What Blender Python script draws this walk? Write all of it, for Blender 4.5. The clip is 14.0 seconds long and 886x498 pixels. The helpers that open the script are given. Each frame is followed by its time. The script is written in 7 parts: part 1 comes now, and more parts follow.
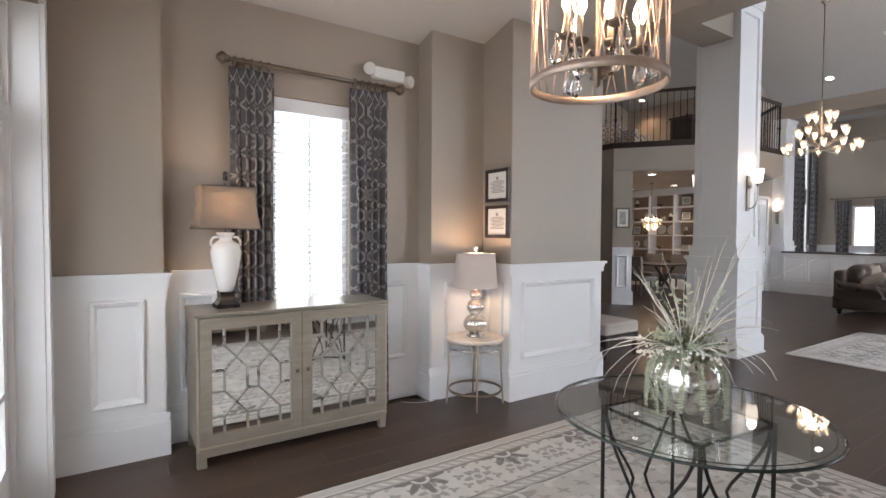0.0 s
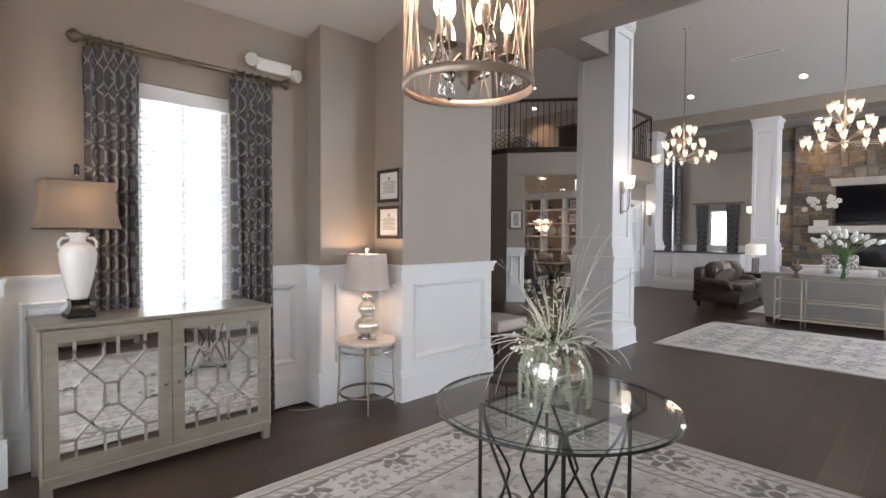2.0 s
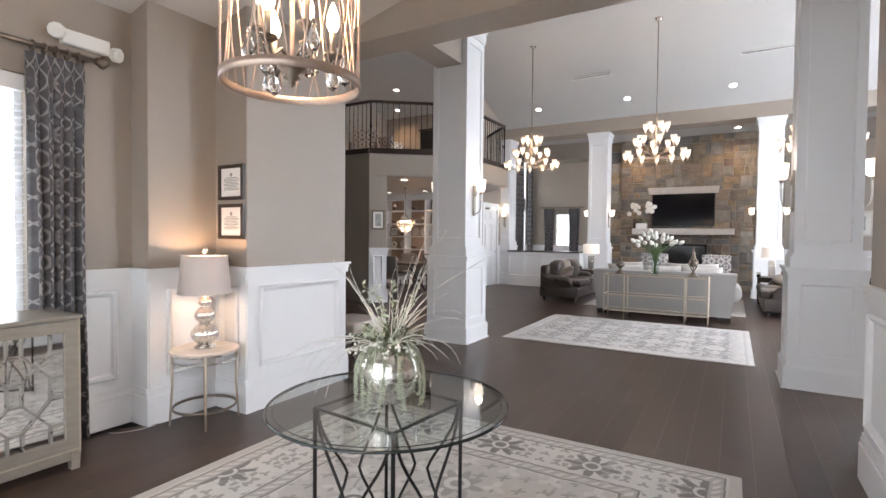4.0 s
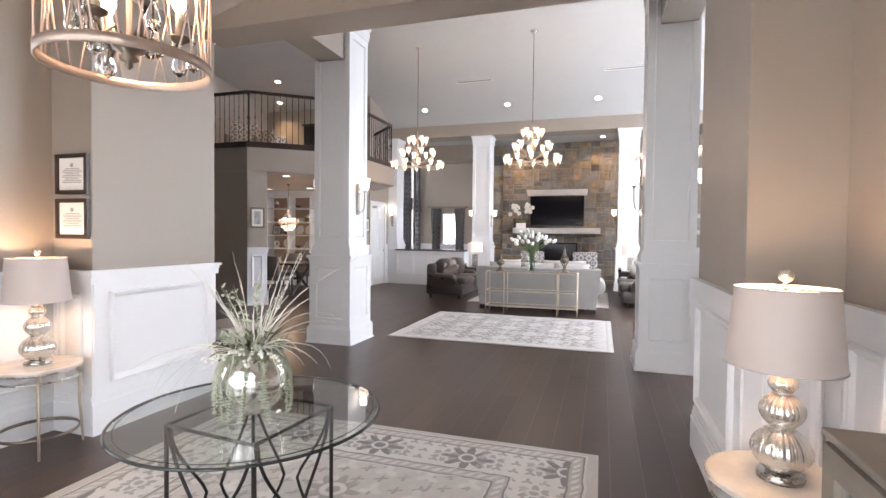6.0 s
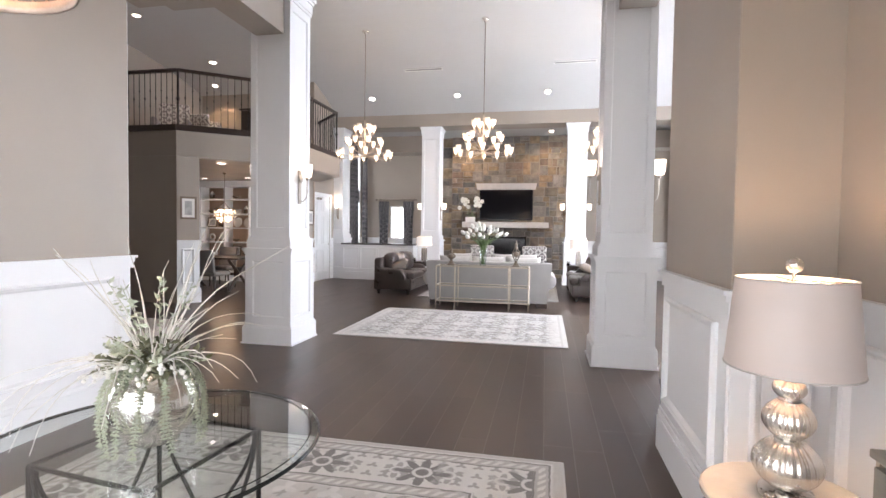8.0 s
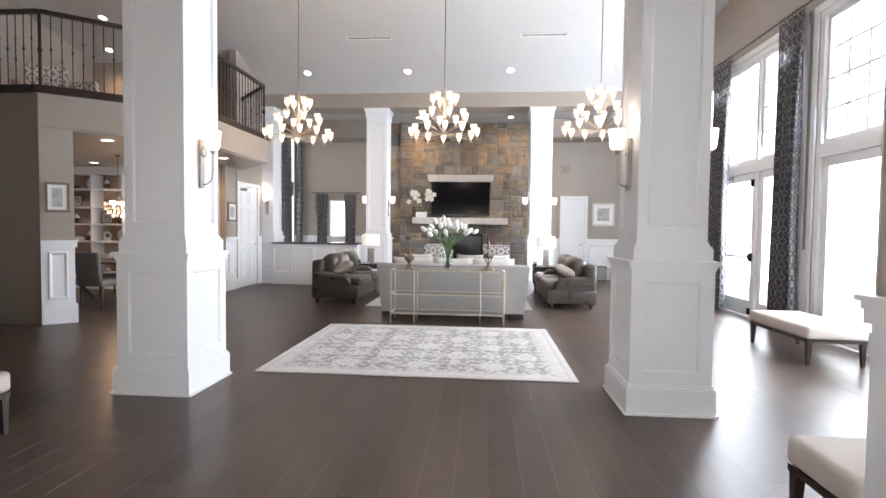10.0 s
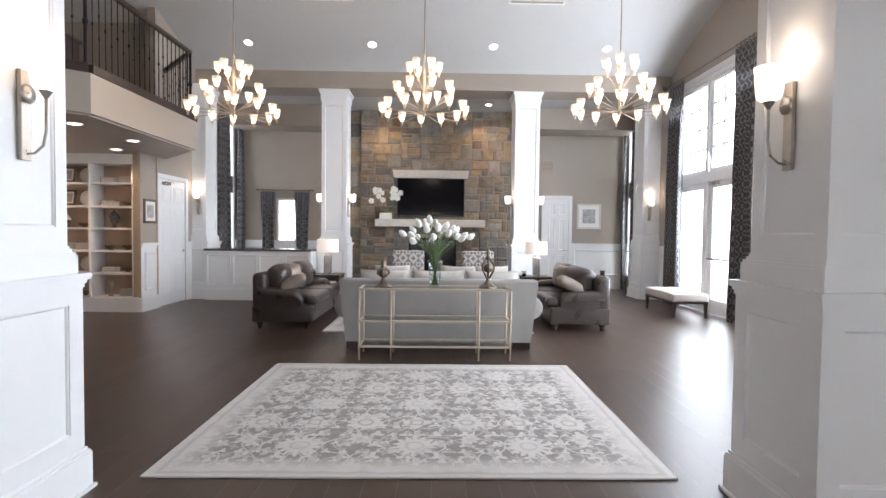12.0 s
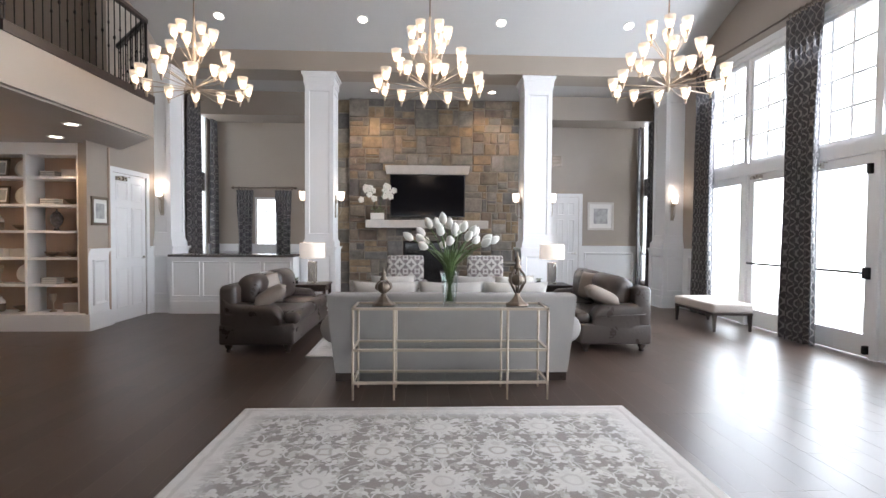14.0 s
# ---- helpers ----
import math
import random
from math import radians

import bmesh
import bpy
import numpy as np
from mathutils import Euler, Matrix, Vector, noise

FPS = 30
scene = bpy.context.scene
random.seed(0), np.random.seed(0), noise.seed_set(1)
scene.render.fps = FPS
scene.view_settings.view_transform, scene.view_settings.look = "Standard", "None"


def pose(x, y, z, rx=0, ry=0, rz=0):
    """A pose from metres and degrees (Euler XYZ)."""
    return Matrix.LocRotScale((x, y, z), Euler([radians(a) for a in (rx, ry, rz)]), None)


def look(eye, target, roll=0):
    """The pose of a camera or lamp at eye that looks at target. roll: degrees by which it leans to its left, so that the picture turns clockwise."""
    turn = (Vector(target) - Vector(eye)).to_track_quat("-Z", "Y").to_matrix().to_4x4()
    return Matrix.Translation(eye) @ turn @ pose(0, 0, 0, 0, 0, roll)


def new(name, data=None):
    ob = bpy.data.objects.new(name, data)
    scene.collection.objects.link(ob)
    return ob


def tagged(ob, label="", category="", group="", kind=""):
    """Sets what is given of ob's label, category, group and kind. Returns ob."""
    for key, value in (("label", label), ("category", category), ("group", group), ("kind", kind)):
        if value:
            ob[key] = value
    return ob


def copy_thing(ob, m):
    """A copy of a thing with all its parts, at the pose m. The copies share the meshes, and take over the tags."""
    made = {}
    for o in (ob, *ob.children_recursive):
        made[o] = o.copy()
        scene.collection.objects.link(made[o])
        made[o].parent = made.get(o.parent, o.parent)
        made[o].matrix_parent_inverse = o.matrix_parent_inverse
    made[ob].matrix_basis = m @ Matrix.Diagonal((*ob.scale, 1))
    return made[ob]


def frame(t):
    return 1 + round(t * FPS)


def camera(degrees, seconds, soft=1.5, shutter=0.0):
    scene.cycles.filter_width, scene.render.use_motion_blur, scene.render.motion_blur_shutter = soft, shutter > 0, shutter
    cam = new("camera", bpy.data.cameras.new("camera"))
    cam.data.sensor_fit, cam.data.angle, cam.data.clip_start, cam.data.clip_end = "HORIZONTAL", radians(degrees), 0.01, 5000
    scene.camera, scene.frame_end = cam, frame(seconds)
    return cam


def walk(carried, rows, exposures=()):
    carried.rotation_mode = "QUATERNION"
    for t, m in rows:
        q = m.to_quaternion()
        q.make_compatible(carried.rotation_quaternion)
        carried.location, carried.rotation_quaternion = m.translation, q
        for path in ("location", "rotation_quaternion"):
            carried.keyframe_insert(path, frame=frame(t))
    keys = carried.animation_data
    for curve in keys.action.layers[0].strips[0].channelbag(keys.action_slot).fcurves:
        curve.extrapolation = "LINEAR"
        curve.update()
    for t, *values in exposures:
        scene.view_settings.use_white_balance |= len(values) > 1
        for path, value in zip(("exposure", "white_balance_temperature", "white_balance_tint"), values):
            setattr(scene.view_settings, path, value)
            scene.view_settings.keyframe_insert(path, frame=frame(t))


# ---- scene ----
cam = camera(83.6, 14.0)
PATH = [
    (0, (-0.478, -0.394, 1.440), (0.627, 1.272, 1.378), 0.30),
    (0.5, (-0.458, -0.399, 1.446), (0.700, 1.231, 1.383), 0.34),
    (1, (-0.427, -0.412, 1.446), (0.805, 1.162, 1.385), 0.39),
    (1.5, (-0.401, -0.428, 1.444), (0.912, 1.080, 1.385), 0.33),
    (2, (-0.378, -0.443, 1.441), (1.025, 0.981, 1.384), 0.37),
    (2.5, (-0.354, -0.474, 1.447), (1.137, 0.858, 1.391), 0.51),
    (3, (-0.332, -0.502, 1.447), (1.245, 0.726, 1.394), 0.46),
    (3.5, (-0.309, -0.530, 1.446), (1.347, 0.590, 1.394), 0.50),
    (6, (-0.239, -0.627, 1.452), (1.665, -0.017, 1.399), 0.60),
    (6.5, (-0.237, -0.635, 1.453), (1.688, -0.096, 1.401), 0.50),
    (7, (-0.218, -0.628, 1.444), (1.717, -0.125, 1.391), 0.55),
    (7.5, (-0.121, -0.593, 1.419), (1.822, -0.126, 1.362), 0.70),
    (8, (0.096, -0.492, 1.409), (2.053, -0.088, 1.339), 0.85),
    (8.5, (0.444, -0.337, 1.391), (2.415, -0.006, 1.314), 0.90),
    (11, (2.634, 0.370, 1.396), (4.631, 0.449, 1.324), 0.70),
    (11.5, (3.089, 0.494, 1.403), (5.087, 0.530, 1.334), 0.78),
    (12, (3.499, 0.619, 1.412), (5.497, 0.590, 1.347), 0.66),
    (12.5, (3.887, 0.728, 1.412), (5.886, 0.678, 1.350), 0.64),
    (13, (4.214, 0.802, 1.424), (6.212, 0.739, 1.365), 0.52),
    (13.5, (4.495, 0.853, 1.419), (6.493, 0.778, 1.362), 0.50),
    (14, (4.732, 0.872, 1.415), (6.729, 0.788, 1.358), 0.40),
]
walk(cam, [(t, look(eye, target, roll)) for t, eye, target, roll in PATH],
     [(0, -0.8, 6300, 17.5), (2, -0.84, 6300, 17.5), (3, -0.66, 6300, 17.5), (6.5, -0.17, 6350, 20), (8.5, -0.1, 6350, 20), (11, -0.12, 6200, 16), (12, -0.42, 6250, 17), (12.5, -0.5, 6250, 17), (14, -0.58, 6250, 17)])

# ---- world, sun and lamps ----
world = bpy.data.worlds.new("world")
scene.world = world
world.use_nodes = True
wn = world.node_tree.nodes
sky = wn.new("ShaderNodeTexSky")
sky.sky_type, sky.sun_disc = "NISHITA", False
sky.sun_elevation, sky.sun_rotation = radians(52), radians(160)
world.node_tree.links.new(sky.outputs[0], wn["Background"].inputs[0])
wn["Background"].inputs[1].default_value = 0.12


def lamp(kind, at, power, colour=(1, 1, 1), towards=None, size=0.1, size_y=None, spot=None, name="lamp"):
    data = bpy.data.lights.new(name, kind)
    data.energy, data.color = power, colour
    if kind == "AREA":
        data.shape, data.size, data.size_y = "RECTANGLE", size, size_y or size
    elif kind == "SUN":
        data.angle = size
    else:
        data.shadow_soft_size = size
    if spot:
        data.spot_size, data.spot_blend = radians(spot), 0.6
    ob = new(name, data)
    ob.matrix_world = look(at, towards) if towards else Matrix.Translation(at)
    return ob


WARM, SOFTWARM, DAY = (1.0, 0.68, 0.4), (1.0, 0.83, 0.65), (0.86, 0.94, 1.0)
lamp("SUN", (0, -20, 30), 2.5, (1, 0.96, 0.9), (1, -6, 0), radians(0.6), name="sun")
# daylight in the openings
lamp("AREA", (11.35, -4.42, 2.3), 900, DAY, (11.35, 0, 1.6), 4.6, 4.2, name="window_light")
lamp("AREA", (6.9, -4.42, 2.3), 420, DAY, (6.9, 0, 1.6), 3.4, 4.2, name="window_light")
lamp("AREA", (-1.12, 0.8, 1.35), 46, DAY, (3, 0.8, 1.2), 2.8, 2.3, name="door_light")
lamp("AREA", (0.8, 3.58, 1.5), 30, DAY, (0.8, 0, 1.2), 0.62, 1.8, name="window_light")
lamp("AREA", (15.69, 5.8, 2.2), 30, DAY, (15.69, 0, 2), 0.55, 3.6, name="window_light")
lamp("AREA", (15.97, -4.42, 2.2), 30, DAY, (15.97, 0, 2), 0.5, 3.6, name="window_light")

# ---- materials ----
def material(name, colour, rough=0.5, metal=0.0, vary=0.08, scale=6.0, bump=0.0, bump_scale=80.0, spec=0.5, coat=0.0, per_object=0.0, per_island=0.0, stretch=(1, 1, 1), rough_vary=0.1):
    """A painted, wooden or metal surface with variation at two scales."""
    m = bpy.data.materials.new(name)
    m.use_nodes = True
    t = m.node_tree
    n, link = t.nodes, t.links.new
    b = n["Principled BSDF"]
    b.inputs["Metallic"].default_value = metal
    b.inputs["Specular IOR Level"].default_value = spec
    b.inputs["Coat Weight"].default_value = coat
    co = n.new("ShaderNodeTexCoord")
    mp = n.new("ShaderNodeMapping")
    mp.inputs["Scale"].default_value = stretch
    link(co.outputs["Object"], mp.inputs[0])
    if per_object:
        here = n.new("ShaderNodeObjectInfo")
        shift = n.new("ShaderNodeVectorMath")
        link(co.outputs["Object"], shift.inputs[0])
        link(here.outputs["Location"], shift.inputs[1])
        link(shift.outputs[0], mp.inputs[0])
    big, fine = n.new("ShaderNodeTexNoise"), n.new("ShaderNodeTexNoise")
    big.inputs["Scale"].default_value, fine.inputs["Scale"].default_value = scale, bump_scale
    big.inputs["Detail"].default_value = fine.inputs["Detail"].default_value = 4
    link(mp.outputs[0], big.inputs["Vector"])
    link(mp.outputs[0], fine.inputs["Vector"])
    add = n.new("ShaderNodeMath")
    add.operation = "MULTIPLY_ADD"
    link(fine.outputs[0], add.inputs[0])
    add.inputs[1].default_value = 0.4
    link(big.outputs[0], add.inputs[2])
    val = n.new("ShaderNodeMapRange")
    val.inputs[1].default_value, val.inputs[2].default_value = 0.4, 1.0
    val.inputs[3].default_value, val.inputs[4].default_value = 1 - vary, 1 + vary
    link(add.outputs[0], val.inputs[0])
    out = val.outputs[0]
    if per_object or per_island:
        info = n.new("ShaderNodeObjectInfo" if per_object else "ShaderNodeNewGeometry")
        per_object = per_object or per_island
        r = n.new("ShaderNodeMapRange")
        r.inputs[3].default_value, r.inputs[4].default_value = 1 - per_object, 1 + per_object
        link(info.outputs["Random" if "Random" in info.outputs else "Random Per Island"], r.inputs[0])
        mul = n.new("ShaderNodeMath")
        mul.operation = "MULTIPLY"
        link(out, mul.inputs[0])
        link(r.outputs[0], mul.inputs[1])
        out = mul.outputs[0]
    mix = n.new("ShaderNodeVectorMath")
    mix.operation = "SCALE"
    mix.inputs[0].default_value = colour
    link(out, mix.inputs["Scale"])
    link(mix.outputs[0], b.inputs["Base Color"])
    rr = n.new("ShaderNodeMapRange")
    rr.inputs[1].default_value, rr.inputs[2].default_value = 0.4, 1.0
    rr.inputs[3].default_value, rr.inputs[4].default_value = max(0.02, rough - rough_vary), min(1, rough + rough_vary)
    link(add.outputs[0], rr.inputs[0])
    link(rr.outputs[0], b.inputs["Roughness"])
    if bump:
        bp = n.new("ShaderNodeBump")
        bp.inputs["Strength"].default_value, bp.inputs["Distance"].default_value = bump, 0.004
        link(fine.outputs[0], bp.inputs["Height"])
        link(bp.outputs[0], b.inputs["Normal"])
    return m


def glowing(name, colour, strength):
    m = bpy.data.materials.new(name)
    m.use_nodes = True
    b = m.node_tree.nodes["Principled BSDF"]
    b.inputs["Base Color"].default_value = (*colour, 1)
    b.inputs["Emission Color"].default_value = (*colour, 1)
    b.inputs["Emission Strength"].default_value = strength
    return m


def clear(name, colour=(1, 1, 1), rough=0.0, ior=1.45):
    m = bpy.data.materials.new(name)
    m.use_nodes = True
    b = m.node_tree.nodes["Principled BSDF"]
    b.inputs["Base Color"].default_value = (*colour, 1)
    b.inputs["Roughness"].default_value = rough
    b.inputs["IOR"].default_value = ior
    b.inputs["Transmission Weight"].default_value = 1
    return m


def pane(name, tint=(0.96, 0.98, 0.97), low=0.05):
    """Thin glass: see-through, with a clear reflection that grows at low angles."""
    m = bpy.data.materials.new(name)
    m.use_nodes = True
    t = m.node_tree
    t.nodes.remove(t.nodes["Principled BSDF"])
    tr, gl, mx, lw, pw, mr = (t.nodes.new(k) for k in ("ShaderNodeBsdfTransparent", "ShaderNodeBsdfGlossy", "ShaderNodeMixShader", "ShaderNodeLayerWeight", "ShaderNodeMath", "ShaderNodeMapRange"))
    tr.inputs[0].default_value = (*tint, 1)
    gl.inputs["Roughness"].default_value = 0.01
    lw.inputs[0].default_value = 0.5
    pw.operation = "POWER"
    pw.inputs[1].default_value = 4
    mr.inputs[3].default_value, mr.inputs[4].default_value = low, 0.9
    t.links.new(lw.outputs["Facing"], pw.inputs[0])
    t.links.new(pw.outputs[0], mr.inputs[0])
    t.links.new(mr.outputs[0], mx.inputs[0])
    t.links.new(tr.outputs[0], mx.inputs[1])
    t.links.new(gl.outputs[0], mx.inputs[2])
    t.links.new(mx.outputs[0], t.nodes["Material Output"].inputs[0])
    return m


class Ex:
    """A value in a shader, for writing patterns as arithmetic."""

    def __init__(self, tree, s):
        self.t, self.s = tree, s

    def op(self, kind, *others):
        n = self.t.nodes.new("ShaderNodeMath")
        n.operation = kind
        for i, v in enumerate((self, *others)):
            if isinstance(v, Ex):
                self.t.links.new(v.s, n.inputs[i])
            else:
                n.inputs[i].default_value = v
        return Ex(self.t, n.outputs[0])

    def __add__(self, o): return self.op("ADD", o)
    def __sub__(self, o): return self.op("SUBTRACT", o)
    def __mul__(self, o): return self.op("MULTIPLY", o)
    def __truediv__(self, o): return self.op("DIVIDE", o)
    def abs(self): return self.op("ABSOLUTE")
    def sin(self): return self.op("SINE")
    def cos(self): return self.op("COSINE")
    def fract(self): return self.op("FRACT")
    def floor(self): return self.op("FLOOR")
    def sqrt(self): return self.op("SQRT")
    def max(self, o): return self.op("MAXIMUM", o)
    def min(self, o): return self.op("MINIMUM", o)
    def atan(self, o): return self.op("ARCTAN2", o)

    def below(self, v, soft):
        """1 where this is under v, 0 above it, with a soft edge."""
        n = self.t.nodes.new("ShaderNodeMapRange")
        n.interpolation_type = "SMOOTHSTEP"
        d = self - v
        self.t.links.new(d.s, n.inputs[0])
        n.inputs[1].default_value, n.inputs[2].default_value = -soft, soft
        n.inputs[3].default_value, n.inputs[4].default_value = 1, 0
        return Ex(self.t, n.outputs[0])


def woven(name, source, pattern, rough=0.9, bump=0.5, weave=350.0, sheen=0.2):
    """Cloth: pattern(u, v, noise) gives a list of (mask, colour), the first one the ground."""
    m = bpy.data.materials.new(name)
    m.use_nodes = True
    t = m.node_tree
    b = t.nodes["Principled BSDF"]
    co = t.nodes.new("ShaderNodeTexCoord")
    sep = t.nodes.new("ShaderNodeSeparateXYZ")
    nz, fine = t.nodes.new("ShaderNodeTexNoise"), t.nodes.new("ShaderNodeTexNoise")
    nz.inputs["Scale"].default_value, fine.inputs["Scale"].default_value = 9, weave
    nz.inputs["Detail"].default_value = 5
    for k in (sep.inputs[0], nz.inputs["Vector"], fine.inputs["Vector"]):
        t.links.new(co.outputs[source], k)
    u, v, noise_v = Ex(t, sep.outputs[0]), Ex(t, sep.outputs[1]), Ex(t, nz.outputs[0])
    colour = None
    for mask, c in pattern(u, v, noise_v):
        if colour is None:
            rgb = t.nodes.new("ShaderNodeRGB")
            rgb.outputs[0].default_value = (*c, 1)
            colour = rgb.outputs[0]
            continue
        mx = t.nodes.new("ShaderNodeMix")
        mx.data_type = "RGBA"
        t.links.new(mask.s, mx.inputs[0])
        t.links.new(colour, mx.inputs[6])
        mx.inputs[7].default_value = (*c, 1)
        colour = mx.outputs[2]
    sc = t.nodes.new("ShaderNodeVectorMath")
    sc.operation = "SCALE"
    t.links.new(colour, sc.inputs[0])
    t.links.new((noise_v * 0.3 + Ex(t, fine.outputs[0]) * 0.35 + 0.67).s, sc.inputs["Scale"])
    t.links.new(sc.outputs[0], b.inputs["Base Color"])
    b.inputs["Roughness"].default_value = rough
    b.inputs["Sheen Weight"].default_value = sheen
    bp = t.nodes.new("ShaderNodeBump")
    bp.inputs["Strength"].default_value, bp.inputs["Distance"].default_value = bump, 0.002
    t.links.new(fine.outputs[0], bp.inputs["Height"])
    t.links.new(bp.outputs[0], b.inputs["Normal"])
    return m


def flower(u, v, period_u, period_v, off_u, off_v, size, petals, depth, soft=0.012):
    """A lattice of many-petalled blossoms: the mask of blossom, and the distance from each heart."""
    a = ((u / period_u + off_u).fract() - 0.5) * period_u
    b = ((v / period_v + off_v).fract() - 0.5) * period_v
    r = (a * a + b * b).sqrt()
    edge = (b.atan(a) * petals).cos() * depth + 1
    return r.below(edge * size, soft), r, a, b


def stripe(d, at, width, soft=0.006):
    return (d - at).abs().below(width / 2, soft)


def hall_rug(u, v, nz):
    u, v = u + (nz - 0.5) * 0.05, v + (nz - 0.5) * 0.05
    pale, mid = (0.5, 0.472, 0.445), (0.41, 0.383, 0.355)
    out = [(None, (0.205, 0.18, 0.16))]
    wave = ((v / 0.3 + (u * 10.5).sin() * 0.3).fract() - 0.5).abs().below(0.022, 0.014)
    wave2 = ((u / 0.3 + (v * 10.5).sin() * 0.3).fract() - 0.5).abs().below(0.022, 0.014)
    out += [(wave, mid), (wave2, mid)]
    l1, *_ = flower(u, v, 0.17, 0.2, 0.1, 0.2, 0.036, 3, 0.5, 0.004)
    l2, *_ = flower(u + v * 0.3, v, 0.21, 0.16, 0.4, 0.6, 0.034, 2, 0.6, 0.004)
    out += [(l1, pale), (l2, mid)]
    vine = (((u + v) / 0.4 + ((u - v) * 15.7).sin() * 0.12).fract() - 0.5).abs().below(0.018, 0.012)
    vine2 = (((u - v) / 0.4 + ((u + v) * 15.7).sin() * 0.12).fract() - 0.5).abs().below(0.018, 0.012)
    l3, *_ = flower(u - v * 0.2, v, 0.115, 0.14, 0.7, 0.1, 0.026, 4, 0.5, 0.004)
    l4, *_ = flower(u, v + u * 0.25, 0.13, 0.11, 0.3, 0.4, 0.022, 3, 0.5, 0.004)
    out += [(l4, pale), (vine, pale), (vine2, pale), (l3, (0.33, 0.3, 0.27))]
    f1, r1, *_ = flower(u, v, 0.8, 0.75, 0.5, 0.5, 0.13, 14, 0.22, 0.008)
    f2, r2, a2, b2 = flower(u, v, 0.8, 0.75, 0.0, 0.0, 0.12, 12, 0.14, 0.012)
    f3, r3, a3, b3 = flower(u, v, 0.8, 0.75, 0.0, 0.5, 0.09, 4, 0.18, 0.012)
    f4, r4, *_ = flower(u, v, 0.4, 0.75, 0.25, 0.0, 0.06, 8, 0.2, 0.012)
    out += [(f1, pale), (f2, pale), (f3, pale), (f4, pale)]
    out += [(stripe(r1, 0.055, 0.018), mid), (stripe(r2, 0.05, 0.02), (0.33, 0.3, 0.27)), (stripe(a3.abs().max(b3.abs()), 0.04, 0.02), (0.33, 0.3, 0.27)), (r4.below(0.03, 0.01), mid)]
    edge = (u.abs() - 1.2).max(v.abs() - 1.5) * -1
    out += [(edge.below(0.16, 0.12), pale), (stripe(edge, 0.03, 0.03), mid)]
    worn = nz.below(0.40, 0.08)
    out += [(worn * 0.25, mid)]
    return out


def foyer_rug(u, v, nz):
    u, v = u + (nz - 0.5) * 0.035, v + (nz - 0.5) * 0.035
    pale, grey, dark = (0.6, 0.57, 0.53), (0.33, 0.305, 0.28), (0.17, 0.155, 0.14)
    out = [(None, (0.5, 0.47, 0.435))]
    f1, r1, *_ = flower(u, v, 0.92, 0.78, 0.5, 0.5, 0.13, 8, 0.3)
    f2, r2, *_ = flower(u, v, 0.92, 0.78, 0.0, 0.0, 0.11, 10, 0.2)
    l1, *_ = flower(u, v, 0.23, 0.26, 0.2, 0.3, 0.05, 3, 0.55)
    l2, *_ = flower(u + v * 0.4, v, 0.15, 0.13, 0.6, 0.1, 0.028, 4, 0.5, 0.008)
    w1 = ((v / 0.78 + (u * 6.8).sin() * 0.16).fract() - 0.5).abs().below(0.012, 0.008)
    out += [(w1, grey), (l2, (0.33, 0.305, 0.275)), (l1, pale), (f1, grey), (stripe(r1, 0.06, 0.035), pale), (f2, pale), (stripe(r2, 0.05, 0.03), dark)]
    edge = (u.abs() - 1.86).max(v.abs() - 1.4) * -1
    side = edge.below(0.58, 0.004)
    out += [(side, pale)]
    # the main border runs between two guard stripes
    b1, q1, *_ = flower(u, v, 0.62, 0.622, 0.0, 0.5, 0.12, 8, 0.42, 0.006)
    b2, q2, *_ = flower(u, v, 0.31, 0.311, 0.5, 0.0, 0.07, 6, 0.4, 0.008)
    b3, q3, *_ = flower(u, v, 0.105, 0.1037, 0.5, 0.5, 0.024, 3, 0.5, 0.006)
    inband = edge.below(0.46, 0.004) * edge.op("GREATER_THAN", 0.15)
    out += [(b3 * inband, grey), (b2 * inband, grey), (stripe(q2, 0.035, 0.018) * inband, pale), (b1 * inband, dark), (stripe(q1, 0.05, 0.022) * inband, pale)]
    for at in (0.1, 0.52):
        run = ((u + v) / 0.07).fract().below(0.5, 0.12) * stripe(edge, at, 0.045)
        out += [(stripe(edge, at, 0.09), (0.4, 0.37, 0.335)), (run, pale), (stripe(edge, at - 0.045, 0.012, 0.003), dark), (stripe(edge, at + 0.045, 0.012, 0.003), dark)]
    out += [(edge.below(0.035, 0.01), (0.46, 0.43, 0.39)), (nz.below(0.38, 0.08) * 0.45, pale)]
    return out


def ogee(u, v, nz):
    """Linked ogee lattice of pale cord on slate cloth."""
    P, Q = 0.19, 0.34
    swing = (v * (2 * math.pi / Q)).cos() * 0.25
    a = ((u / P + swing).fract() - 0.5).abs()
    b = ((u / P - swing).fract() - 0.5).abs()
    line = ((a - 0.25).abs().min((b - 0.25).abs())).below(0.035, 0.02)
    inner = (a * a + b * b).sqrt().below(0.13, 0.03)
    dot = (((u / P).fract() - 0.5).abs() * P + ((v / Q).fract() - 0.5).abs() * Q).below(0.022, 0.008)
    fleck = nz.below(0.44, 0.06)
    return [(None, (0.075, 0.071, 0.075)), (inner * 0.45, (0.17, 0.165, 0.17)), (line, (0.29, 0.275, 0.27)), (dot, (0.28, 0.27, 0.26)), (fleck * 0.25, (0.2, 0.2, 0.21))]


